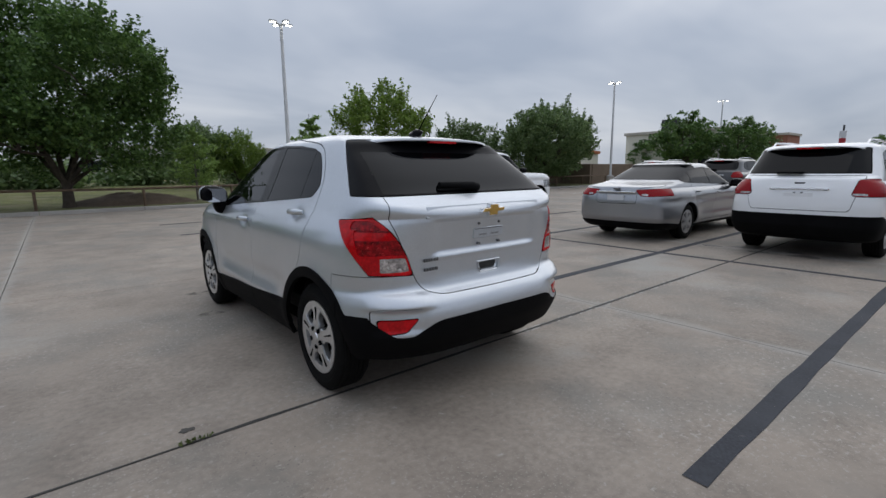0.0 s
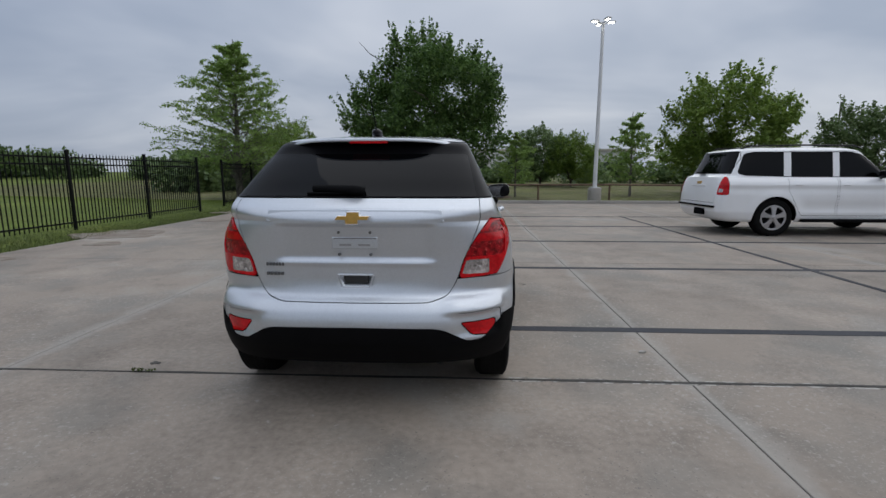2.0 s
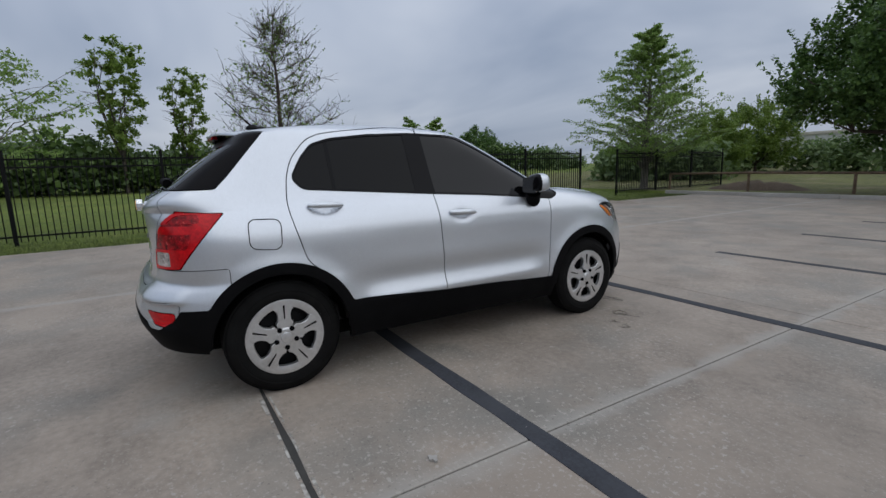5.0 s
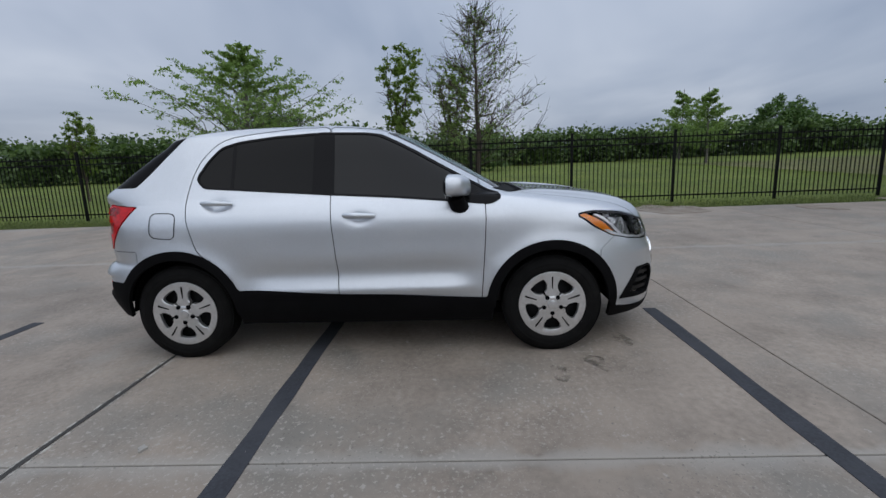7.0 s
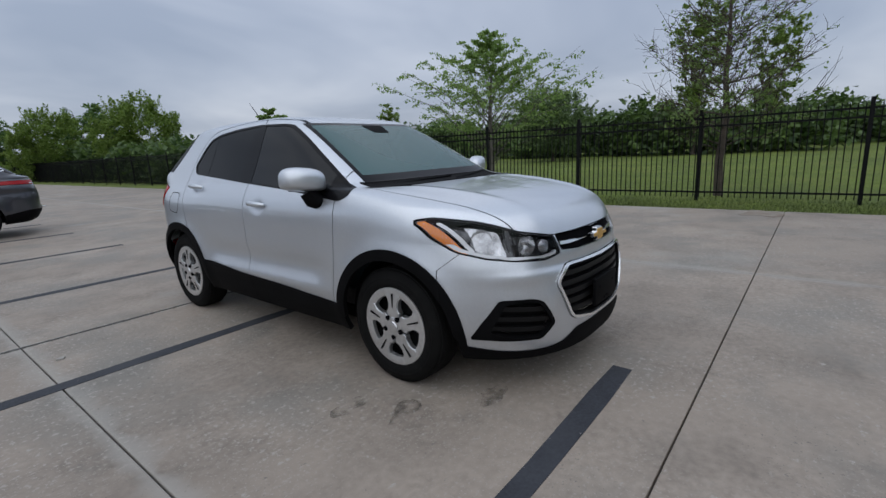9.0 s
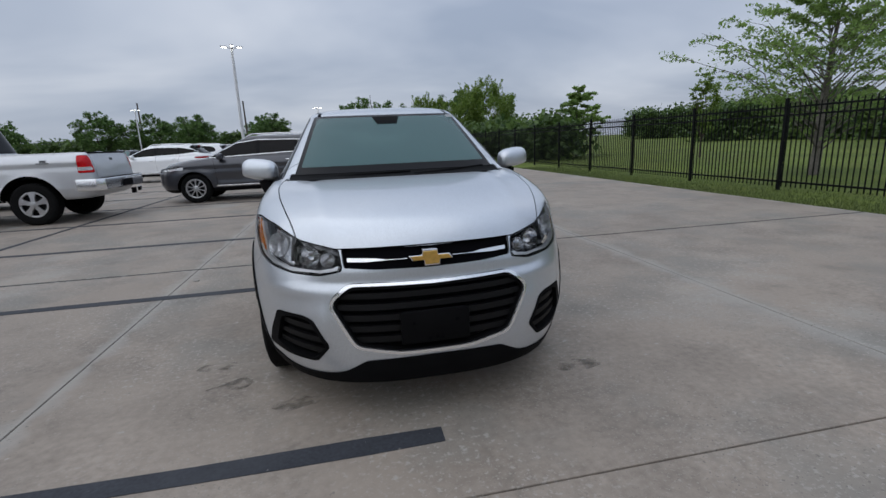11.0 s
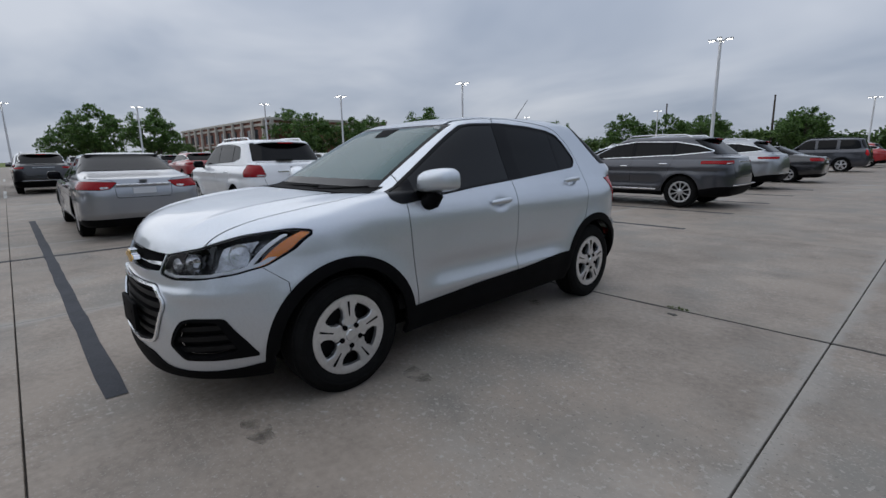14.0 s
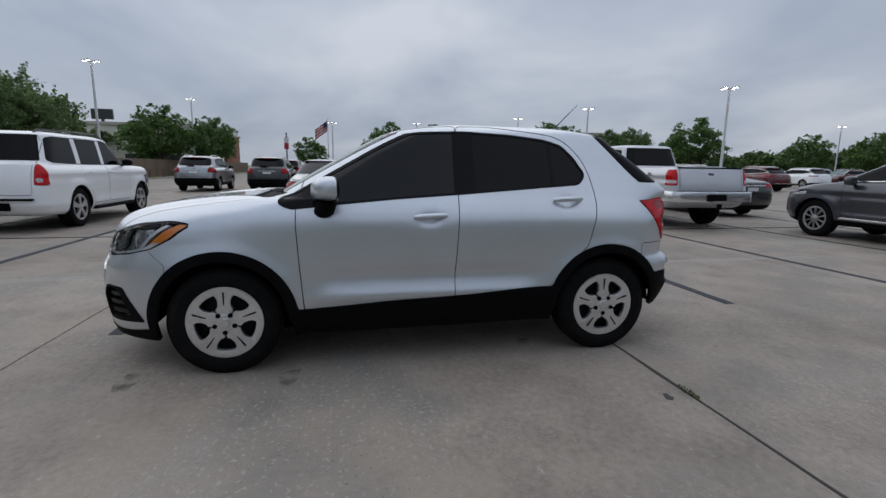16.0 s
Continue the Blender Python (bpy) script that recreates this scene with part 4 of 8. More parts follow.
    for sh, name, doors, mat in ((w_door, "front_window", fdo, "glass_front"), (w_rear, "rear_window_pane", rdo, "glass"), (q_rear, "quarter_pane", rdo, "glass"), (door_clad, "sill_cladding", fdo, "plastic"), (rdoor_clad, "sill_cladding", rdo, "plastic")):
        got = panel(name, sh, M[mat], None, "each", 0.006 if mat == "plastic" else -0.003, 0.02 if mat == "plastic" else 0.0)
        for o, d in zip(got, doors):
            o.parent = d
    # fuel flap, on one side only
    flap_f = inside_poly((1, 2), rounded([(-1.427, 1.042), (-1.250, 1.034), (-1.262, 0.862), (-1.432, 0.880)], 0.045, 5), only(0.4))
    fr_, _ = score(body, flap_f, 0.0026)
    made = panel("fuel_flap_line", fr_, M["gap"], car, "each", 0.002, 0.0)
    for o in made:
        if o.data.vertices[0].co.x < 0:
            bpy.data.objects.remove(o)
    for k, ring in enumerate(gaps):
        panel("shut_line", ring, M["gap"], car, "both", -0.007, 0.0, "", True)

    # --- fittings ---
    def handle(s, y, zz, x, door):
        b = bmesh.new()
        pts = [(s * (x + 0.006), y + 0.105, zz - 0.004), (s * (x + 0.026), y + 0.07, zz), (s * (x + 0.030), y, zz + 0.003), (s * (x + 0.026), y - 0.07, zz + 0.005), (s * (x + 0.004), y - 0.105, zz + 0.004)]
        tube_bm(pts, [0.010, 0.015, 0.016, 0.016, 0.011], 10, b)
        for v in b.verts:
            v.co.z = zz + (v.co.z - zz) * 1.15
        part("door_handle", b, M["silver"], door, smooth=True)
    for s, k in ((1, 0), (-1, 1)):
        handle(s, -0.005, 0.985, 0.868, fdo[k])
        handle(s, -0.975, 1.092, 0.822, rdo[k])
        # door mirror
        mir = new("door_mirror")
        mir.parent = car
        b = bmesh.new()
        bmesh.ops.create_icosphere(b, subdivisions=4, radius=1.0)
        for v in b.verts:
            p = v.co.normalized()
            q = [math.copysign(abs(k2) ** 0.68, k2) for k2 in p]
            taper = 0.86 + 0.20 * (q[0] * 0.5 + 0.5)
            low = q[2] < 0
            flat = math.copysign(abs(p[2]) ** 0.35, p[2]) * 0.056 if low else q[2] * 0.092 * taper
            v.co = Vector((s * (0.926 + 0.124 * q[0]), 0.632 + 0.098 * q[1] * (1.0 if q[1] > 0 else 0.5) - 0.035 * q[0], 1.146 + flat + (0.004 * q[0] if not low else 0.016 * q[0] + 0.010 * max(0.0, q[1]))))
        bmesh.ops.recalc_face_normals(b, faces=b.faces)
        b2 = b.copy()
        bmesh.ops.delete(b, geom=[f for f in b.faces if f.calc_center_median().y < 0.618 - 0.035 * (s * f.calc_center_median().x - 0.922) / 0.118], context="FACES")
        bmesh.ops.delete(b2, geom=[f for f in b2.faces if f.calc_center_median().y >= 0.618 - 0.035 * (s * f.calc_center_median().x - 0.922) / 0.118], context="FACES")
        part("mirror_shell", b, M["silver"], mir, "silver mirror shell", True)
        part("mirror_surround", b2, M["gloss_black"], mir, smooth=True)
        part("mirror_glass", prism_bm(rounded([(s * 0.835, 1.205), (s * 0.835, 1.095), (s * 0.99, 1.09), (s * 0.995, 1.215)], 0.02), 0.5765, 0.5800, "y"), M["chrome"], mir)
        b = tube_bm([(s * 0.775, 0.700, 1.035), (s * 0.83, 0.685, 1.012), (s * 0.868, 0.655, 1.035), (s * 0.885, 0.64, 1.085)], [0.034, 0.050, 0.056, 0.058], 12)
        part("mirror_foot", b, M["plastic"], mir, smooth=True)
    # wheels
    for y, nm in ((1.2775, "wheel"), (-1.2775, "wheel")):
        for s in (1, -1):
            wheel(nm, car, (s * 0.765, y, 0.335), s)
            b = lathe_bm([(0.40, 0.0), (0.40, 0.30)], 40, "x")
            bmesh.ops.transform(b, matrix=Matrix.Translation((0.50 if s > 0 else -0.80, y, 0.335)), verts=b.verts)
            bmesh.ops.delete(b, geom=[v for v in b.verts if v.co.z < 0.31], context="VERTS")
            part("wheel_well", b, M["well"], car)
    b = box_bm(-0.66, 0.66, -1.45, 1.60, 0.21, 0.30, 0.02)
    part("underbody", b, M["well"], car)
    for y in (1.28, -1.28):
        part("inner_well", box_bm(-0.52, 0.52, y - 0.42, y + 0.42, 0.22, 0.74, 0.02, 1), M["well"], car)
    # cabin
    part("cabin_floor", box_bm(-0.66, 0.66, -1.55, 1.0, 0.31, 0.42), M["seat"], car)
    part("dashboard", box_bm(-0.66, 0.66, 0.62, 1.02, 0.70, 1.085, 0.05, 3), M["dash"], car, smooth=True)
    part("headliner", box_bm(-0.48, 0.48, -1.2, 0.02, 1.535, 1.55, 0.01, 1), M["liner"], car)
    for sx in (0.36, -0.36):
        st = new("seat")
        st.parent = car
        part("cushion", box_bm(sx - 0.25, sx + 0.25, -0.30, 0.24, 0.45, 0.68, 0.06, 3), M["seat"], st, smooth=True)
        part("backrest", box_bm(sx - 0.24, sx + 0.24, -0.40, -0.22, 0.6, 1.22, 0.06, 3), M["seat"], st, smooth=True)
        part("head_rest", box_bm(sx - 0.12, sx + 0.12, -0.40, -0.30, 1.22, 1.40, 0.04, 3), M["seat"], st, smooth=True)
    rs = new("rear_bench")
    rs.parent = car
    part("cushion", box_bm(-0.6, 0.6, -1.15, -0.65, 0.45, 0.68, 0.06, 3), M["seat"], rs, smooth=True)
    part("backrest", box_bm(-0.6, 0.6, -1.30, -1.12, 0.6, 1.17, 0.06, 3), M["seat"], rs, smooth=True)
    for sx in (0.34, -0.34):
        part("head_rest", box_bm(sx - 0.12, sx + 0.12, -1.28, -1.19, 1.17, 1.30, 0.04, 3), M["seat"], rs, smooth=True)
    b = lathe_bm([(0.185 + 0.016 * math.cos(k * math.pi / 4), 0.016 * math.sin(k * math.pi / 4)) for k in range(9)], 32, "y")
    bmesh.ops.transform(b, matrix=pose(-0.36, 0.46, 0.98, -22, 0, 0), verts=b.verts)
    part("steering_wheel", b, M["plastic"], car, smooth=True)
    pod, _ = cut(sc_clear, meet(only(1.452, 1.53, 2), lambda p: p[:, 0] - 0.075 - 0.5 * np.clip(p[:, 2] - 1.452, 0, 0.06)))
    panel("sensor_pod", pod, M["plastic"], car, "both", 0.0005, 0.004, "black sensor pod behind the windscreen")
    b = box_bm(-0.12, 0.12, 0.30, 0.325, 1.37, 1.43, 0.012, 2)
    part("inside_mirror", b, M["plastic"], car, smooth=True)
    part("windscreen_sticker", box_bm(-0.545, -0.49, 0.283, 0.287, 1.495, 1.513), M["plate_white"], car)
    # wipers
    for pts in (((0.50, 0.990, 1.100), (0.25, 1.005, 1.110), (-0.08, 1.000, 1.118)), ((-0.10, 1.040, 1.097), (-0.35, 1.000, 1.112), (-0.60, 0.935, 1.130))):
        part("wiper", tube_bm(pts, [0.012, 0.009, 0.006], 8), M["plastic"], car, smooth=True)

    # nose badge and plate holder
    def bow(y0, y1, zc, half, tall):
        k = half
        return [(-k, zc - tall * 0.30), (-k * 0.42, zc - tall * 0.30), (-k * 0.38, zc - tall), (k * 0.30, zc - tall), (k * 0.33, zc - tall * 0.30), (k * 0.86, zc - tall * 0.30), (k, zc + tall * 0.34), (k * 0.42, zc + tall * 0.34), (k * 0.38, zc + tall), (-k * 0.30, zc + tall), (-k * 0.33, zc + tall * 0.34), (-k * 0.86, zc + tall * 0.34)]
    bad = new("badge")
    bad.parent = car
    part("badge_rim", prism_bm(bow(0, 0, 0.794, 0.103, 0.038), 2.09, 2.125, "y", 0.004), M["chrome"], bad)
    part("badge_face", prism_bm(bow(0, 0, 0.794, 0.094, 0.030), 2.10, 2.130, "y", 0.002), M["gold"], bad)
    bad2 = new("badge")
    bad2.parent = gate
    part("badge_rim", prism_bm(bow(0, 0, 1.115, 0.098, 0.036), -1.956, -1.92, "y", 0.004), M["chrome_soft"], bad2)
    part("badge_face", prism_bm(bow(0, 0, 1.115, 0.090, 0.029), -1.960, -1.93, "y", 0.002), M["gold"], bad2)
    hold = part("plate_holder", box_bm(-0.16, 0.16, 2.148, 2.170, 0.405, 0.560, 0.006, 2), M["plastic"], car, "black plate holder without a plate", True)
    for px, pz in ((-0.10, 0.505), (0.10, 0.505), (-0.03, 0.425), (0.03, 0.425), (-0.005, 0.43)):
        part("hole", lathe_bm([(0.008, 2.162), (0.008, 2.172), (0.0005, 2.172)], 10, "y", centre=(px, 0, pz)), M["gap"], hold)
    # tailgate bar, plate place, grip, lettering bars, wiper, high brake lamp
    b = bmesh.new()
    bar = rounded([(-0.465, 1.156), (0.465, 1.156), (0.482, 1.088), (-0.482, 1.088)], 0.014)
    prism_bm(bar, -1.950, -1.88, "y", 0.005, b)
    for v in b.verts:
        v.co.y += 0.045 * (abs(v.co.x) / 0.5) ** 3 + (0.014 * (v.co.z - 1.088) / 0.07 if v.co.y < -1.9 else 0.0)
    part("tailgate_bar", b, M["silver"], gate, smooth=True)
    # solid dark strip that draws the shade below the tailgate bar
    b = prism_bm(rounded([(-0.50, 1.089), (0.50, 1.089), (0.47, 1.079), (-0.47, 1.079)], 0.004), -1.926, -1.88, "y")
    for v in b.verts:
        v.co.y += 0.045 * (abs(v.co.x) / 0.5) ** 3
    part("bar_shadow_gap", b, M["lamp_dark"], gate)
    plate = part("plate_mount", box_bm(-0.125, 0.125, -1.911, -1.885, 0.945, 1.010, 0.004, 1), M["silver"], gate)
    for px in (-0.085, 0.085):
        for pz in (0.915, 1.035):
            part("bolt", lathe_bm([(0.008, -1.919), (0.008, -1.888)], 10, "y", centre=(px, 0, pz), closed=True), M["mark_grey"], plate)
        part("slot", box_bm(px * 0.6 - 0.032, px * 0.6 + 0.032, -1.9130, -1.891, 0.962, 0.972), M["camry"], plate)
    part("slot", box_bm(-0.115, 0.115, -1.9130, -1.891, 1.000, 1.004), M["mark_grey"], plate)
    # dark plate in the silver grip pocket, coloured as its shaded inside
    part("grip", prism_bm(rounded([(-0.072, 0.796), (0.072, 0.796), (0.060, 0.756), (-0.060, 0.756)], 0.012), -1.9, -1.885, "y"), M["lamp_dark"], gate)
    b = bmesh.new()
    for a, e in (((-0.095, 0.803), (0.095, 0.803)), ((0.095, 0.803), (0.075, 0.735)), ((0.075, 0.735), (-0.075, 0.735)), ((-0.075, 0.735), (-0.095, 0.803))):
        tube_bm([(a[0], -1.910, a[1]), (e[0], -1.910, e[1])], 0.0055, 8, b)
    part("grip_frame", b, M["silver"], gate, smooth=True)
    for k, (wide, zz) in enumerate(((0.0125, 0.858), (0.015, 0.806))):
        for j in range(6 if k == 0 else 5):
            x0 = -0.493 + j * (wide + 0.005)
            part("lettering_bar", box_bm(x0, x0 + wide, -1.908, -1.895, zz - 0.009, zz + 0.009, 0.002, 1), M["mark_grey"], gate)
    b = tube_bm([(0.03, -1.772, 1.245), (-0.02, -1.785, 1.255), (-0.26, -1.755, 1.262)], [0.026, 0.026, 0.02], 10)
    part("rear_wiper", b, M["plastic"], gate, smooth=True)
    part("wiper_blade", box_bm(-0.29, 0.02, -1.788, -1.765, 1.230, 1.242, 0.003, 1), M["plastic"], gate)
    # roof spoiler
    spoiler(gate, 0.585, -1.05, -1.49, 1.598, 0.045, M["silver"])
    part("high_brake_lamp", box_bm(-0.115, 0.115, -1.486, -1.45, 1.523, 1.541, 0.004, 2), M["lens_red"], gate, "red high-level brake lamp")
    # aerial
    aer = new("aerial")
    aer.parent = car
    b = bmesh.new()
    bmesh.ops.create_icosphere(b, subdivisions=3, radius=1.0)
    for v in b.verts:
        v.co = Vector((v.co.x * 0.035, -1.175 + v.co.y * 0.075, 1.598 + v.co.z * 0.030 + (0.012 if v.co.y < 0 else 0)))
    part("aerial_base", b, M["gloss_black"], aer, smooth=True)
    part("aerial_mast", tube_bm([(0, -1.21, 1.625), (0, -1.31, 1.728), (0, -1.425, 1.842)], [0.0045, 0.0035, 0.002], 8), M["plastic"], aer)
    part("exhaust_tip", tube_bm([(0.45, -1.60, 0.285), (0.45, -1.78, 0.275)], 0.028, 14), M["lamp_dark"], car)
    return car, c


subject, subject_stack = subject_car()


# ---- ground, slabs, kerb, markings ----
def concrete_material():
    m = material("weathered_concrete", (0.266, 0.224, 0.184), 0.70,
                 grain=((0.35, 0.24), (2.2, 0.20), (24.0, 0.17)), vary=0.07, coord="World",
                 stains=((0.55, (0.284, 0.238, 0.194), 0.48, 0.66), (0.8, (0.208, 0.192, 0.167), 0.48, 0.66), (1.7, (0.148, 0.134, 0.117), 0.58, 0.80), (0.33, (0.315, 0.298, 0.268), 0.58, 0.70), (13.0, (0.345, 0.318, 0.28), 0.64, 0.70), (21.0, (0.15, 0.137, 0.12), 0.66, 0.73)),
                 bump=((130.0, 0.25, 0.002), (9.0, 0.15, 0.004)))
    # pale lime along the lengthwise joints
    t = m.node_tree
    b = t.nodes["Principled BSDF"]
    src = b.inputs["Base Color"].links[0].from_socket
    geo = t.nodes.new("ShaderNodeNewGeometry")
    sep = t.nodes.new("ShaderNodeSeparateXYZ")
    t.links.new(geo.outputs["Position"], sep.inputs[0])

    def mt(op, a, b2=None, c=None):
        n = t.nodes.new("ShaderNodeMath")
        n.operation = op
        for k, v in enumerate((a, b2, c)):
            if v is None:
                continue
            if isinstance(v, (int, float)):
                n.inputs[k].default_value = v
            else:
                t.links.new(v, n.inputs[k])
        return n.outputs[0]
    d = mt("ABSOLUTE", mt("WRAP", mt("ADD", sep.outputs[0], 2.62), 2.34, -2.34))
    nz = t.nodes.new("ShaderNodeTexNoise")
    nz.inputs["Scale"].default_value = 3.5
    nz.inputs["Detail"].default_value = 5.0
    t.links.new(geo.outputs["Position"], nz.inputs["Vector"])
    wide = mt("MULTIPLY_ADD", nz.outputs["Fac"], 0.42, -0.10)
    near = mt("SUBTRACT", 1.0, mt("DIVIDE", d, wide))
    n2 = t.nodes.new("ShaderNodeMath")
    n2.operation = "MULTIPLY"
    n2.use_clamp = True
    t.links.new(near, n2.inputs[0])
    n2.inputs[1].default_value = 0.75
    mx = t.nodes.new("ShaderNodeMixRGB")
    t.links.new(n2.outputs[0], mx.inputs[0])
    t.links.new(src, mx.inputs[1])
    mx.inputs[2].default_value = (0.335, 0.318, 0.288, 1)
    # scattered pale chips and dark pits, in patches
    def speck(scale, lo, hi, patch, p_lo, p_hi):
        r = []
        for sc, a, e, det in ((scale, lo, hi, 2.0), (patch, p_lo, p_hi, 3.0)):
            nn = t.nodes.new("ShaderNodeTexNoise")
            nn.inputs["Scale"].default_value = sc
            nn.inputs["Detail"].default_value = det
            t.links.new(geo.outputs["Position"], nn.inputs["Vector"])
            q = t.nodes.new("ShaderNodeMapRange")
            q.inputs[1].default_value, q.inputs[2].default_value = a, e
            t.links.new(nn.outputs["Fac"], q.inputs[0])
            r.append(q.outputs[0])
        return mt("MULTIPLY", mt("MULTIPLY", r[0], r[1]), 0.7)
    last = mx.outputs[0]
    for fac, c in ((speck(34.0, 0.60, 0.66, 0.7, 0.42, 0.56), (0.385, 0.355, 0.315, 1)), (speck(70.0, 0.60, 0.66, 1.3, 0.38, 0.55), (0.345, 0.318, 0.28, 1)), (speck(48.0, 0.62, 0.70, 0.9, 0.42, 0.58), (0.13, 0.118, 0.10, 1))):
        m2 = t.nodes.new("ShaderNodeMixRGB")
        t.links.new(fac, m2.inputs[0])
        t.links.new(last, m2.inputs[1])
        m2.inputs[2].default_value = c
        last = m2.outputs[0]
    t.links.new(last, b.inputs["Base Color"])
    return m


M["concrete"] = concrete_material()
M["kerb"] = material("kerb_concrete", (0.33, 0.315, 0.29), 0.85, grain=((0.8, 0.15), (20.0, 0.12)), stains=((2.0, (0.2, 0.19, 0.17), 0.6, 0.85),), coord="World", bump=((60.0, 0.3, 0.003),))
M["joint"] = material("joint_sealant", (0.035, 0.033, 0.03), 0.8, grain=((6.0, 0.3),), coord="World")
M["joint_dust"] = material("dusty_joint_filler", (0.075, 0.068, 0.058), 0.9, grain=((4.0, 0.4), (30.0, 0.3)), coord="World")
M["bay_line"] = material("slate_line_paint", (0.040, 0.043, 0.051), 0.75, spec=0.25, grain=((5.0, 0.15), (60.0, 0.2)), stains=((7.0, (0.12, 0.118, 0.115), 0.66, 0.80), (1.6, (0.054, 0.057, 0.065), 0.45, 0.7), (45.0, (0.30, 0.285, 0.26), 0.70, 0.73)), coord="World", bump=((200.0, 0.2, 0.001),))
M["white_line"] = material("white_line_paint", (0.5, 0.5, 0.48), 0.7, grain=((8.0, 0.2),), coord="World")
M["lawn"] = material("lawn", (0.105, 0.146, 0.015), 0.95, grain=((0.25, 0.25), (3.0, 0.25), (40.0, 0.45)), stains=((0.5, (0.145, 0.160, 0.028), 0.50, 0.8), (1.3, (0.052, 0.080, 0.018), 0.58, 0.8)), coord="World", bump=((50.0, 0.8, 0.03),))
M["verge"] = material("rough_verge", (0.115, 0.122, 0.034), 0.95, grain=((0.2, 0.3), (2.2, 0.3), (30.0, 0.5)), stains=((0.45, (0.175, 0.150, 0.080), 0.52, 0.66), (1.1, (0.055, 0.070, 0.024), 0.56, 0.72), (5.0, (0.42, 0.40, 0.36), 0.68, 0.74)), coord="World", bump=((30.0, 1.0, 0.05),))
M["soil"] = material("bare_soil", (0.10, 0.072, 0.05), 0.95, grain=((1.5, 0.3), (20.0, 0.3)), coord="World", bump=((20.0, 0.8, 0.03),))
M["black_iron"] = material("black_powder_coat", (0.005, 0.0055, 0.006), 0.55, spec=0.12, grain=((8.0, 0.2),))
M["pole_white"] = material("white_pole_paint", (0.62, 0.63, 0.64), 0.45, grain=((1.2, 0.08), (14.0, 0.06)))
M["rust"] = material("rusty_pipe", (0.13, 0.085, 0.055), 0.8, grain=((4.0, 0.35), (30.0, 0.25)))


EDGE_X, KERB_Y = -7.3, 16.6


def lawn_height(x, y):
    """The grass rises gently behind the fence and beyond the kerb; it lies below the paving."""
    h = -0.02
    if x > EDGE_X - 0.2 and y < KERB_Y + 0.1:
        return -0.30
    if x <= EDGE_X:
        h += 0.018 * max(0.0, -x - 10.0) if x > -50 else 0.72
    if y > KERB_Y:
        h += 0.10 + 0.012 * min(60.0, max(0.0, y - 22))
    return h + 0.03 * noise.noise(Vector((x * 0.35, y * 0.35, 0.0)))


xs_far = [-900, -400, -200, -120, -80, -60, -50]
ground_x = xs_far + [-48 + 2 * k for k in range(15)] + [-18 + 0.8 * k for k in range(13)] + [-7.6, -7.5, EDGE_X - 0.2, EDGE_X - 0.15, 0, 20, 40, 60, 90, 150, 300, 900]
ground_y = [-900, -400, -200] + [-120 + 8 * k for k in range(10)] + [-40 + 2 * k for k in range(28)] + [KERB_Y, KERB_Y + 0.12, 17.0, 18, 19, 20, 22, 25, 30, 36, 44, 55, 70, 90, 140, 250, 500, 900]
gv = [(x, y, lawn_height(x, y)) for y in ground_y for x in ground_x]
gn = len(ground_x)
gf = [(j * gn + i, j * gn + i + 1, (j + 1) * gn + i + 1, (j + 1) * gn + i) for j in range(len(ground_y) - 1) for i in range(gn - 1)]
ground = tagged(link_mesh("ground", gv, gf, M["lawn"], smooth=True), "patchy green lawn round the lot", "ground", kind="structure")
ground.data.materials.append(M["verge"])
for q in ground.data.polygons:
    if q.center.y > KERB_Y + 0.1 and q.center.x > -30:
        q.material_index = 1
# the paved lot: a base with the joint filler, slabs upon it
pave = tagged(link_mesh("pavement", [(EDGE_X, -140, -0.028), (150, -140, -0.028), (150, KERB_Y, -0.028), (EDGE_X, KERB_Y, -0.028)], [(0, 1, 2, 3)], M["joint_dust"]), "grey-brown concrete slabs with dark sealed joints", "pavement", kind="structure")


def slab_mesh(w, d, name, bite=0.006):
    bm = bmesh.new()
    box_bm(-w / 2, w / 2, -d / 2, d / 2, -0.12, 0.0, 0.0, 1, bm)
    top = [e for e in bm.edges if all(v.co.z > -0.01 for v in e.verts)]
    bmesh.ops.bevel(bm, geom=top, offset=bite, segments=2, affect="EDGES", profile=0.5)
    me = bpy.data.meshes.new(name)
    bm.to_mesh(me)
    bm.free()
    me.materials.append(M["concrete"])
    return me


SX, SY = 4.68, 4.12
slab = slab_mesh(SX - 0.009, SY - 0.009, "slab", 0.005)
for j in range(-9, 3):
    for i in range(0, 9):
        ob = new("slab", slab)
        ob.parent = pave
        ob.location = (EDGE_X + SX * (i + 0.5), 2.69 + SY * (j + 0.5), 0.0)
